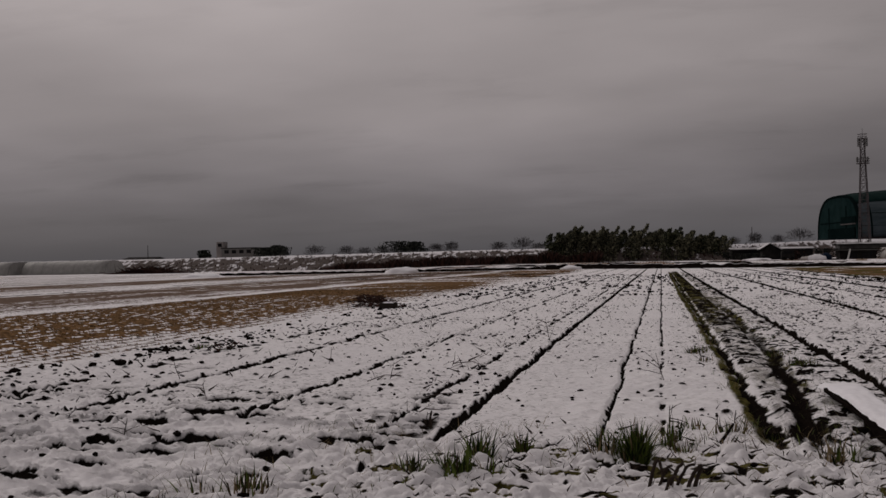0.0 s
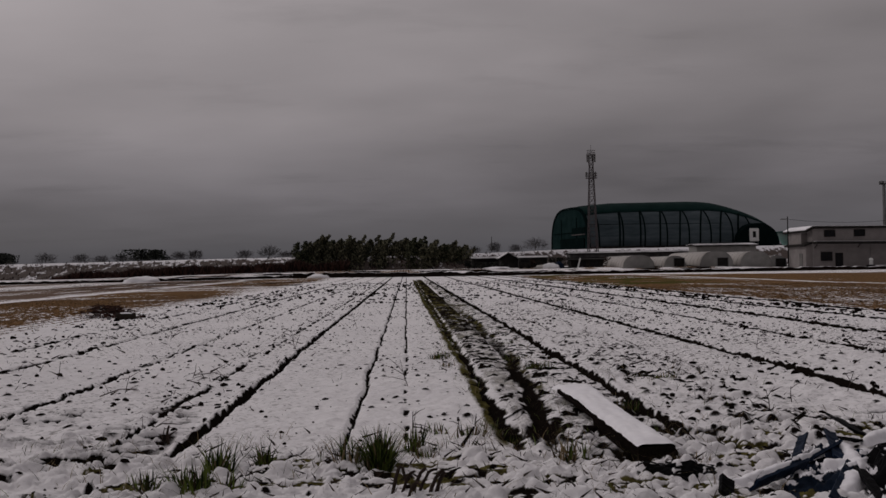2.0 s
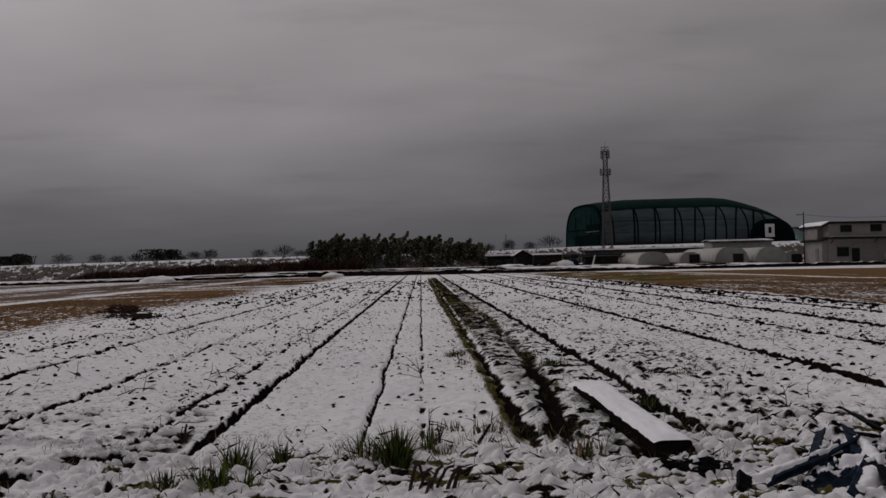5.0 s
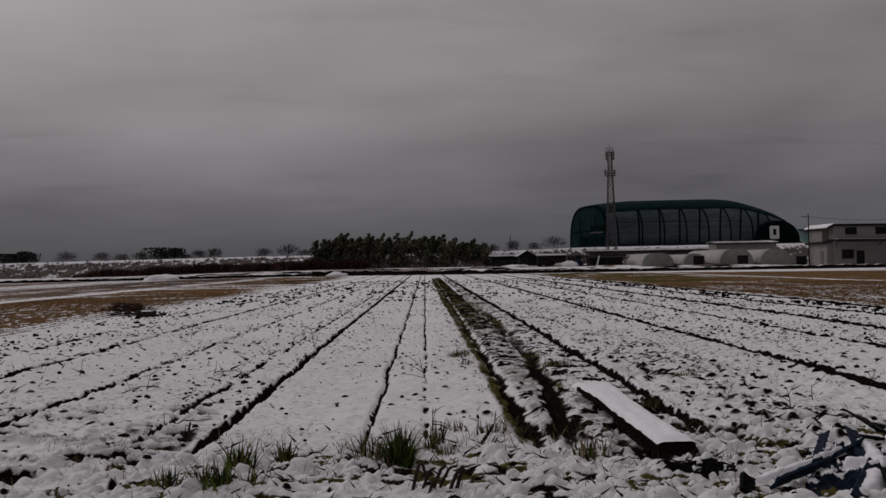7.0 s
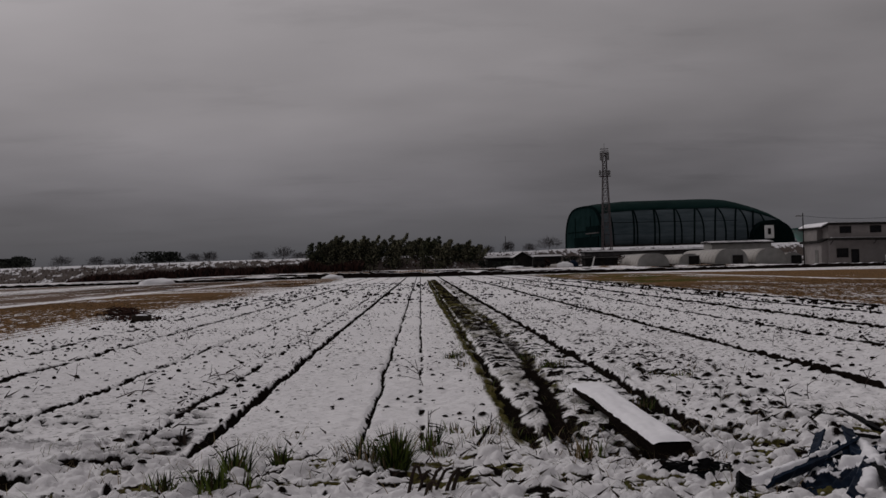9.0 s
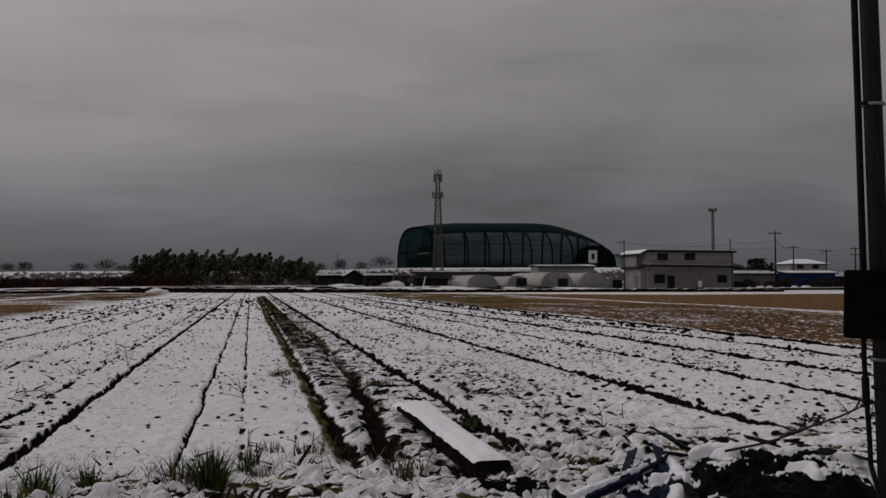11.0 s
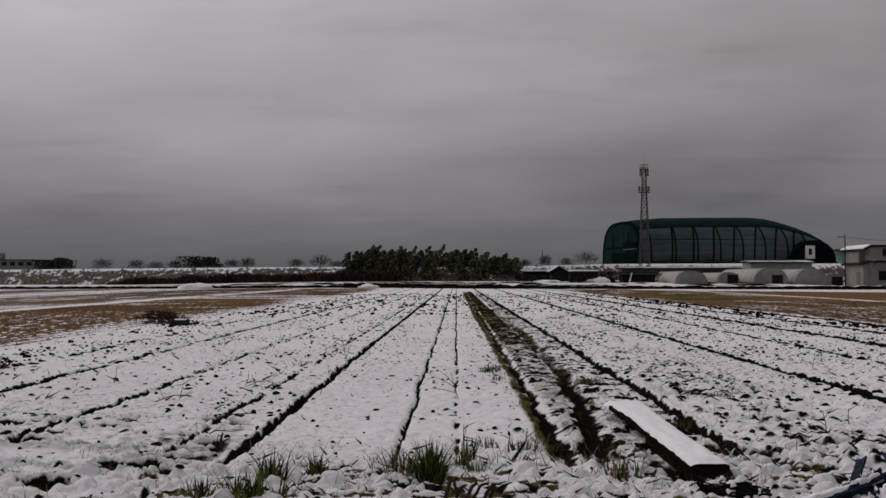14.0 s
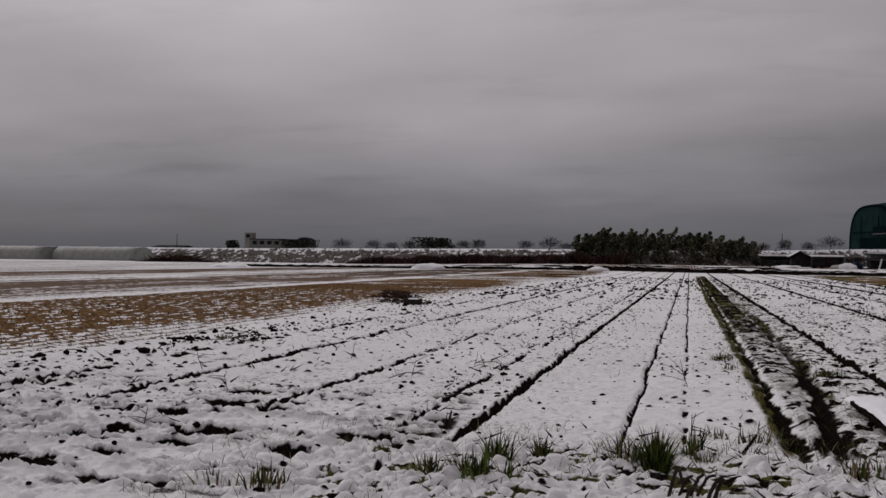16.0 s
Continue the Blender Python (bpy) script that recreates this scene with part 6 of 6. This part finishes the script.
slat("flap", (4.36, 7.70, 0.13), (4.30, 7.10, 0.18), 0.09, 0.015, BLACK_FILM, dark, 20, 24)
slat("flap", (4.62, 7.40, 0.13), (4.50, 6.90, 0.16), 0.08, 0.015, BLACK_FILM, dark, -18, 25)
for k, line in enumerate([
    [(3.40, 7.58, 0.14, 0.03), (3.56, 7.68, 0.16, 0.06), (3.78, 7.62, 0.17, 0.065), (3.96, 7.54, 0.15, 0.04)],
    [(3.54, 7.44, 0.18, 0.03), (3.60, 7.28, 0.21, 0.03)],
    [(3.64, 6.50, 0.245, 0.015), (3.72, 6.40, 0.25, 0.028), (3.69, 6.24, 0.23, 0.018)],
    [(4.12, 7.50, 0.15, 0.03), (4.34, 7.38, 0.16, 0.045), (4.60, 7.20, 0.13, 0.035)],
]):
    snow_drift([line], dark, 1123 + 20 * k)


def branch(name, points, r, label, category, twigs=0, seed=0, material=None):
    rng = random.Random(seed)
    b = thing(name, (0, 0, 0), label, category)
    pts = [Vector(p) for p in points]
    stem = part("stem", tube(pts, r, 6, 0.55), material or STALK, b)
    for k in range(twigs):
        i = rng.randrange(len(pts) - 1)
        a = pts[i].lerp(pts[i + 1], rng.random())
        way = Vector((rng.gauss(0, 1), rng.gauss(0, 0.6), rng.uniform(0.0, 1.0))).normalized() * rng.uniform(0.08, 0.25)
        part("twig", tube([a, a + way * 0.55 + Vector((0, 0, 0.01)), a + way], r * 0.5, 5, 0.4), material or STALK, b)
    return b


branch("fallen_branch", [(3.43, 7.06, 0.24), (3.90, 7.27, 0.26), (4.22, 7.22, 0.38), (4.06, 6.60, 0.53), (3.80, 6.0, 0.66), (3.58, 5.6, 0.78)], 0.011, "thin dark branch leaning from the heap to the pole", "branch", 4, 3)

# ---- the steel pole with its box ----
PX, PY = 3.59, 5.4
steel = thing("cable_pole", (PX + 0.04, PY, 0), "dark steel pole with a black switch box and a cable", "pole")
part("pole", rod(bmesh.new(), (0.0, 0, -0.4), (-0.155, 0, 6.0), 0.054, 0.051, 16), POLE_STEEL, steel, smooth=False)


def lean(z):
    return -0.155 * (z + 0.4) / 6.4


for z in (2.48, 1.02, 0.86):
    bm = tube([(lean(z) + 0.060 * math.cos(a * math.pi / 9), 0.060 * math.sin(a * math.pi / 9), z) for a in range(19)], 0.010, 6)
    part("clamp", bm, GALV if z != 0.86 else RUBBER, steel)
case = part("switch_box", boxed((0.345, 0.13, 0.385), (lean(1.33) - 0.080, -0.085, 1.335), 0.012, (0, 1.5, -30)), BOX_BLACK, steel, "flat black switch box")
part("lid", boxed((0.325, 0.012, 0.36), (lean(1.33) - 0.115, -0.145, 1.335), 0.005, (0, 1.5, -30)), BOX_BLACK, case)
part("latch", boxed((0.025, 0.02, 0.045), (lean(1.33) + 0.005, -0.230, 1.34), 0.004, (0, 1.5, -30)), BOX_BLACK, case)
part("cable", tube([(lean(6.0) - 0.056, 0.048, 6.0), (lean(4) - 0.060, 0.047, 4.0), (lean(2.5) - 0.064, 0.046, 2.5), (lean(1.5) - 0.078, 0.035, 1.5)], 0.020, 8), RUBBER, steel, "thick black cable strapped to the pole")
part("cable", tube([(lean(1.2) - 0.085, 0.045, 1.16), (lean(1.0) - 0.088, 0.045, 1.0), (lean(0.8) - 0.084, 0.045, 0.82), (lean(0.6) - 0.078, 0.04, 0.62), (lean(0.4) - 0.088, 0.02, 0.42), (lean(0.2) - 0.115, -0.12, 0.22), (lean(0.1) - 0.15, -0.16, 0.02)], 0.015, 8), RUBBER, steel, "black cable that hangs below the box")
part("gland", rod(bmesh.new(), (lean(0.9) - 0.086, 0.045, 0.92), (lean(0.8) - 0.084, 0.045, 0.76), 0.022, 0.022, 10), RUBBER, steel)
part("hook", boxed((0.06, 0.02, 0.02), (lean(2.48) - 0.07, -0.03, 2.48), 0.004), RUBBER, steel)

# ---- a tangle of hose, and stubs of cut stems ----
hose = thing("hose_tangle", (1.80, 6.93, 0.03), "tangle of thin black irrigation hose in the snow", "hose")
rng_n = random.Random(17)
for k in range(22):
    cx, cy, r = rng_n.gauss(0.02, 0.13), rng_n.gauss(-0.02, 0.06), rng_n.uniform(0.04, 0.10)
    a0, turn, up = rng_n.uniform(-0.6, 0.8), rng_n.uniform(-0.9, 0.9), rng_n.uniform(0.25, 0.75)
    pts = []
    for t in range(rng_n.randrange(9, 17)):
        a = a0 + t * 0.22
        wide = r * (1 + 0.15 * math.sin(3 * a + k)) * math.cos(a)
        pts.append((cx + wide * math.cos(turn), cy + wide * math.sin(turn) + 0.3 * r * math.sin(a), 0.03 + r * up * (0.6 + 0.75 * math.sin(a))))
    part("loop", tube(pts, rng_n.uniform(0.005, 0.009), 6), RUBBER, hose)
rings = [[(0.26 * math.cos(j * math.pi / 8 + math.pi) * (1 - abs(k - 4) * 0.13), -0.13 + 0.03 * k + 0.02 * math.sin(j), 0.11 * math.sin(j * math.pi / 8) * (1 - abs(k - 4) / 4.5) + 0.02 * math.sin(2.1 * j + k)) for j in range(9)] for k in range(9)]
part("sheet", shell(rings, 0.01), BLACK_FILM, hose, "crumpled black film under the hose")


def bent_stems(place, label):
    """Thick dead stems, bent over and broken, standing out of the snow."""
    rng = random.Random(5)
    c = thing("bent_stems", place, label, "dead stems")
    for x, y, reach, tall, r, bow in ((-0.15, -0.02, 0.10, 0.17, 0.012, 0.9), (-0.09, 0.03, 0.09, 0.15, 0.011, 0.25), (-0.03, -0.05, 0.10, 0.18, 0.013, 0.2), (0.02, 0.02, 0.12, 0.17, 0.011, 0.3), (0.08, -0.03, 0.10, 0.16, 0.013, 0.15), (0.13, -0.01, 0.06, 0.13, 0.014, 0.1), (-0.05, -0.11, 0.09, 0.10, 0.010, 0.6)):
        pts = []
        for k in range(8):
            t = k / 7
            pts.append((x + reach * t + rng.uniform(-0.004, 0.004), y + 0.03 * math.sin(3 * t), -0.04 + (tall + 0.04) * ((1 - bow) * t + bow * math.sin(math.pi * t * 0.85))))
        part("stem", tube(pts, r, 8, 0.8), STALK, c, smooth=True)
    return c


bent_stems((0.03, 6.62, height(0.03, 6.62)), "dark bent dead stems standing out of the snow")
post = branch("broken_stake", [(0.42, 8.45, 0.0), (0.48, 8.43, 0.09), (0.53, 8.42, 0.17)], 0.016, "broken grey wooden stake leaning in the snow", "stake", 0, 1, OLD_WOOD)


# ---- grass, weeds and stalks ----
def tuft(name, x, y, blades, tall, wide, green, seed, label, group, width=0.0075):
    rng = random.Random(seed)
    t = thing(name, (x, y, height(x, y) - 0.02), label, "grass tuft", group)
    for kind, share, mat in (("green_growth", green, GRASS), ("dry_growth", 1 - green, DRY)):
        count = int(blades * share)
        if not count:
            continue
        bm = bmesh.new()
        for k in range(count):
            r, a = wide * rng.random() ** 0.7 / 2, rng.uniform(0, 6.28)
            heading = a + rng.gauss(0, 0.8)
            blade(bm, (r * math.sin(a), r * math.cos(a), 0), tall * rng.uniform(0.25, 1.1), rng.gauss(0.30, 0.20) * (0.35 + 1.1 * r / wide), heading, width * rng.uniform(0.6, 1.3), rng.uniform(0.2, 1.1))
        ob = part(kind, bm, mat, t)
        ob["kind"] = "stuff"
    return t


GRASSES = "grass tufts on the verge"
for k, (x, y, n, tall, wide, green) in enumerate((
    (-0.21, 7.42, 380, 0.38, 0.15, 0.92), (-0.24, 7.36, 120, 0.18, 0.22, 0.6), (-0.42, 7.5, 70, 0.24, 0.26, 0.45), (0.04, 8.1, 60, 0.24, 0.16, 0.65), (0.10, 7.95, 50, 0.16, 0.2, 0.5),
    (-1.36, 7.45, 75, 0.30, 0.20, 0.85), (-1.40, 6.72, 110, 0.25, 0.22, 0.9), (-1.50, 6.92, 60, 0.17, 0.34, 0.85), (-1.74, 6.95, 50, 0.20, 0.22, 0.7), (-1.2, 6.85, 50, 0.15, 0.3, 0.7), (-1.08, 7.75, 60, 0.24, 0.12, 0.7),
    (-2.7, 6.25, 80, 0.20, 0.30, 0.4), (-3.05, 6.3, 30, 0.15, 0.3, 0.3), (1.22, 7.75, 100, 0.22, 0.30, 0.45), (0.88, 9.25, 200, 0.15, 0.30, 0.9),
    (1.85, 14.6, 200, 0.30, 0.6, 0.75), (1.7, 16.2, 140, 0.26, 0.6, 0.65), (0.50, 16.4, 150, 0.30, 0.45, 0.6), (0.58, 15.2, 60, 0.24, 0.3, 0.4),
    (3.2, 12.9, 140, 0.22, 0.5, 0.5), (2.2, 10.6, 70, 0.16, 0.35, 0.45), (2.35, 8.9, 90, 0.14, 0.4, 0.4), (0.25, 9.2, 40, 0.14, 0.3, 0.5), (2.02, 7.35, 120, 0.13, 0.26, 0.0), (1.92, 7.3, 70, 0.10, 0.2, 0.0),
    (4.9, 5.9, 80, 0.18, 0.5, 0.1), (2.35, 12.0, 50, 0.16, 0.4, 0.4), (-8.3, 17.6, 260, 0.26, 0.5, 0.9), (-7.75, 17.2, 240, 0.24, 0.5, 0.9), (0.55, 8.9, 60, 0.16, 0.3, 0.5),
)):
    label = "fresh green grass tuft standing out of the snow" if green > 0.6 else ("withered straw-coloured grass tuft in the snow" if green < 0.3 else "half-withered grass tuft in the snow")
    if y > 11:
        n, tall, wide = int(n * 0.7), tall * 0.52, wide * 0.75
    tuft("grass_tuft", x, y, n, tall, wide, green, 500 + k, label, GRASSES)


def weed(x, y, seed, tall, label="dead branching weed stalk standing in the snow", group="dead weeds"):
    rng = random.Random(seed)
    w = thing("dead_weed", (x, y, height(x, y) - 0.02), label, "weed", group)
    tip = Vector((rng.uniform(-0.4, 0.4) * tall, rng.uniform(-0.3, 0.3) * tall, tall))
    stem = [Vector((0, 0, 0)), tip * 0.5 + Vector((rng.gauss(0, 0.05) * tall, 0, 0)), tip]
    part("stem", tube(stem, 0.006, 5, 0.5), STALK, w)
    for k in range(rng.randrange(2, 6)):
        a = stem[1].lerp(stem[rng.choice((0, 2))], rng.random() * 0.8)
        way = Vector((rng.gauss(0, 1), rng.gauss(0, 0.7), rng.uniform(-0.3, 0.6))).normalized() * tall * rng.uniform(0.5, 1.1)
        part("twig", tube([a, a + way * 0.5 + Vector((0, 0, 0.04 * tall)), a + way], 0.0045, 5, 0.5), STALK, w)


for k, (x, y, tall) in enumerate(((0.00, 12.9, 0.36), (-4.9, 14.6, 0.28), (-3.0, 14.5, 0.22), (-2.75, 14.1, 0.2), (-3.5, 12.9, 0.24), (-2.2, 9.3, 0.16), (-4.7, 8.25, 0.16), (-6.3, 12.6, 0.3), (-5.2, 11.0, 0.18),
                                  (0.03, 9.2, 0.22), (0.45, 9.1, 0.16), (0.6, 9.4, 0.14), (3.6, 10.2, 0.22), (3.9, 10.4, 0.18), (4.9, 11.4, 0.25), (6.1, 9.4, 0.3), (6.4, 9.0, 0.22), (-2.0, 18.5, 0.35), (-2.3, 21.0, 0.3), (-3.4, 24, 0.4), (-5.0, 22, 0.4), (-1.2, 25, 0.4), (5.8, 17, 0.3), (7.0, 15, 0.25))):
    weed(x, y, 700 + k, tall)
for k, (a, b) in enumerate((((-2.9, 14.6), (-2.45, 14.2)), ((-2.55, 10.8), (-2.2, 11.2)), ((-2.45, 9.6), (-2.15, 9.9)), ((-3.6, 12.2), (-3.35, 12.9)), ((5.9, 9.6), (6.5, 9.2)))):
    branch("loose_stick", [(*a, height(*a) + 0.03), ((a[0] + b[0]) / 2, (a[1] + b[1]) / 2, height((a[0] + b[0]) / 2, (a[1] + b[1]) / 2) + 0.07), (*b, height(*b) + 0.03)], 0.007, "thin dead stick lying on the snow", "stick", 2, 40 + k)
leafstub = branch("dead_stalk", [(-2.12, 9.2, height(-2.12, 9.2)), (-2.13, 9.2, height(-2.12, 9.2) + 0.10), (-2.11, 9.18, height(-2.12, 9.2) + 0.17)], 0.016, "dark curled dead stalk standing beside a furrow", "stalk", 0, 2)

pile = brush_heap("brush_heap", (-9.5, 33.5, 0.0), 1.5, 1.0, 0.32, 23, 230, "low heap of dark brush at the edge of the stubble")
log = thing("log", (-8.75, 32.4, 0.0), "short dark log capped with snow beside the brush heap", "log")
part("bark", rod(bmesh.new(), (-0.28, 0, 0.09), (0.30, 0.08, 0.10), 0.12, 0.11, 12), BARK, log)
rings = [[(-0.22 + 0.44 * k / 10, 0.04 + 0.085 * math.cos(math.pi * j / 8), 0.185 + (0.045 + 0.02 * noise.noise(Vector((k * 0.6, j * 0.5, 2)))) * math.sin(math.pi * j / 8) * math.sin(math.pi * (k + 0.6) / 11.2)) for j in range(9)] for k in range(11)]
part("snow", shell(rings), SNOW, log, "thin snow on the log", True)
brush_heap("brush_heap", (-7.6, 17.0, 0.0), 0.6, 0.4, 0.14, 24, 45, "small heap of dark roots and weeds beside the furrows")
brush_heap("brush_heap", (-10.8, 37.5, 0.0), 1.6, 1.0, 0.3, 25, 250, "low heap of dark brush on the stubble")
roots = brush_heap("root_clump", (5.6, 9.55, 0.02), 0.4, 0.25, 0.10, 26, 60, "dark clump of upturned roots in the snow")

# ---- clods and stubble: past counting ----
LUMP = [(0, 0, 1), (0.894, 0, 0.447), (0.276, 0.851, 0.447), (-0.724, 0.526, 0.447), (-0.724, -0.526, 0.447), (0.276, -0.851, 0.447), (0.724, 0.526, -0.447), (-0.276, 0.851, -0.447), (-0.894, 0, -0.447), (-0.276, -0.851, -0.447), (0.724, -0.526, -0.447)]
LUMP_FACES = [(0, 1, 2), (0, 2, 3), (0, 3, 4), (0, 4, 5), (0, 5, 1), (1, 6, 2), (2, 7, 3), (3, 8, 4), (4, 9, 5), (5, 10, 1), (2, 6, 7), (3, 7, 8), (4, 8, 9), (5, 9, 10), (1, 10, 6)]


def joined(name, verts, faces, material, label, category):
    mesh = bpy.data.meshes.new(name)
    mesh.from_pydata(verts.tolist(), [], faces.tolist())
    mesh.materials.append(material)
    return tagged(new(name, mesh), label, category, kind="stuff")


def scatter_clods():
    rng = np.random.default_rng(12)
    spots = []
    for x0, x1, y0, y1, per, low, high in (
        (-1.85, 0.8, 8.5, 40, 15.0, 0.006, 0.024), (-8.8, -1.95, 8.5, 40, 15.0, 0.007, 0.034), (-9.0, -2.0, 5.8, 13, 6.0, 0.008, 0.030), (2.45, 4.1, 7.5, 40, 16.0, 0.010, 0.036),
        (4.6, 12.3, 8.5, 40, 24.0, 0.008, 0.036), (-8.8, 12.0, 40, 95, 2.2, 0.03, 0.085), (1.0, 2.3, 8.5, 40, 4.0, 0.010, 0.030), (-3.5, 5.0, 5.5, 8.2, 7.0, 0.010, 0.030), (-9.3, -8.0, 12, 60, 8.0, 0.02, 0.07), (11.2, 12.6, 16, 70, 10.0, 0.03, 0.09)):
        n = int((x1 - x0) * (y1 - y0) * per)
        x, y = rng.uniform(x0, x1, n), rng.uniform(y0, y1, n)
        keep = fbm(x * 0.8, y * 0.4, 951, 3) > rng.uniform(0.30, 0.62, n)
        x, y = x[keep], y[keep]
        spots.append(np.stack([x, y, low + (high - low) * rng.random(len(x)) ** 3], -1))
    s = np.concatenate(spots)
    z = relief(s[:, 0], s[:, 1])[0]
    base = np.array(LUMP)
    n = len(s)
    scale = s[:, 2, None] * np.stack([rng.uniform(0.9, 1.9, n), rng.uniform(0.7, 1.3, n), rng.uniform(0.6, 1.2, n)], -1)
    turn = rng.uniform(-0.6, 0.6, n)
    v = base[None] * scale[:, None] * rng.uniform(0.65, 1.3, (n, len(base), 1))
    c, si = np.cos(turn)[:, None], np.sin(turn)[:, None]
    v = np.stack([v[..., 0] * c - v[..., 1] * si, v[..., 0] * si + v[..., 1] * c, v[..., 2]], -1)
    v += np.stack([s[:, 0], s[:, 1], z + s[:, 2] * 0.25], -1)[:, None]
    f = np.array(LUMP_FACES)[None] + (np.arange(n) * len(base))[:, None, None]
    joined("soil_clods", v.reshape(-1, 3), f.reshape(-1, 3), SOIL, "dark clods of earth showing through the snow", "clods")


scatter_clods()


def scatter_stubble():
    rng = np.random.default_rng(14)
    verts, count = [], 0
    for x0, x1, y0, y1 in ((-20.0, -9.1, 11, 62), (12.7, 26.0, 16, 62)):
        gx, gy = np.meshgrid(np.arange(round(x0 / 0.45), x1 / 0.45) * 0.45, np.arange(y0, y1, 0.20))
        x, y = gx.ravel() - 0.06 + rng.normal(0, 0.025, gx.size), gy.ravel() - 0.05 + rng.normal(0, 0.02, gx.size)
        straw = relief(x, y)[2]
        keep = (rng.random(len(x)) < 0.84) & (rng.random(len(x)) < 0.35 + straw)
        keep &= ~((x > 24.0) & (y < 45))
        x, y = x[keep], y[keep]
        z = relief(x, y)[0] - 0.02
        for k in range(5):
            n = len(x)
            fx, fy = x + rng.normal(0, 0.03, n), y + rng.normal(0, 0.03, n)
            h = rng.uniform(0.03, 0.065, n)
            w = rng.uniform(0.009, 0.022, n)
            tx, ty = fx + rng.normal(0, 0.035, n), fy + rng.normal(0, 0.03, n)
            verts.append(np.stack([np.stack([fx - w, fy, z], -1), np.stack([fx + w, fy, z], -1), np.stack([tx, ty, z + h], -1), np.stack([fx, fy + w * 1.5, z + h * 0.2], -1)], 1))
    v = np.concatenate(verts)
    k = np.arange(len(v))[:, None, None] * 4
    f = np.array([(0, 1, 2), (0, 2, 3)])[None] + k
    joined("stubble", v.reshape(-1, 3), f.reshape(-1, 3), STRAW, "rows of short brown rice stubble with snow between them", "stubble")


scatter_stubble()


def scatter_stems():
    """Short dead stems and weeds that stick out of the beds and the verge."""
    rng = np.random.default_rng(18)
    v = []
    for x0, x1, y0, y1, per, tall in ((-8.8, 12.0, 8.5, 45, 1.0, 0.07), (-2.9, -2.6, 10, 60, 9.0, 0.08), (0.3, 0.85, 8.5, 40, 3.5, 0.06), (-1.7, 2.3, 6.1, 8.5, 45.0, 0.055), (2.2, 3.6, 7.3, 9.5, 25.0, 0.05), (2.2, 4.6, 7.5, 30, 6.0, 0.06), (-8.5, -5.0, 11, 40, 2.0, 0.09)):
        n = int((x1 - x0) * (y1 - y0) * per)
        x, y = rng.uniform(x0, x1, n), rng.uniform(y0, y1, n)
        z = relief(x, y)[0] - 0.01
        h = tall * rng.uniform(0.4, 1.4, n)
        w = rng.uniform(0.0012, 0.0028, n)
        tx, ty = x + rng.normal(0, 1.0, n) * h, y + rng.normal(0, 0.8, n) * h
        v.append(np.stack([np.stack([x - w, y, z], -1), np.stack([x + w, y, z], -1), np.stack([tx, ty, z + h], -1), np.stack([x, y + w * 1.5, z + h * 0.3], -1)], 1))
    v = np.concatenate(v)
    f = np.array([(0, 1, 2), (0, 2, 3)])[None] + np.arange(len(v))[:, None, None] * 4
    joined("dead_stems", v.reshape(-1, 3), f.reshape(-1, 3), STALK, "short dead stems sticking out of the snow", "stems")


scatter_stems()


def low_growth():
    """Short bent blades along the wheel ruts and through the snow of the verge."""
    rng = random.Random(61)
    green, dry = bmesh.new(), bmesh.new()
    spots = []
    for k in range(1300):
        y = 9.2 + 50 * rng.random() ** 2
        spots.append((rng.gauss(0.76, 0.09) if rng.random() < 0.62 else float(rut_x(np.array([y]))[0]) + rng.gauss(0.24, 0.12), y, 0.62))
    for k in range(2300):
        spots.append((rng.uniform(-3.6, 2.6), 5.7 + 3.6 * rng.random(), 0.25))
    for k in range(500):
        spots.append((rng.uniform(2.2, 4.4), rng.uniform(8, 14), 0.3))
    xy = np.array(spots)
    keep = fbm(xy[:, 0] * 2.2, xy[:, 1] * 1.1, 961, 3) > 0.47
    xy = xy[keep]
    z = relief(xy[:, 0], xy[:, 1])[0]
    for (x, y, share), zz in zip(xy, z):
        big = 1 + 0.03 * max(0, y - 9)
        bm = green if rng.random() < share else dry
        blade(bm, (x, y, zz - 0.01), rng.uniform(0.05, 0.14) * big, rng.uniform(0.2, 1.2), rng.uniform(0, 6.28), 0.0024 * big * rng.uniform(0.6, 1.4), rng.uniform(0.3, 1.2), 2)
    for bm, mat, name, label in ((green, GRASS, "low_grass", "short green growth along the wheel ruts"), (dry, DRY, "dead_grass", "short bent dead grass in the snow")):
        tagged(part(name, bm, mat), label, "grass", kind="stuff")


low_growth()
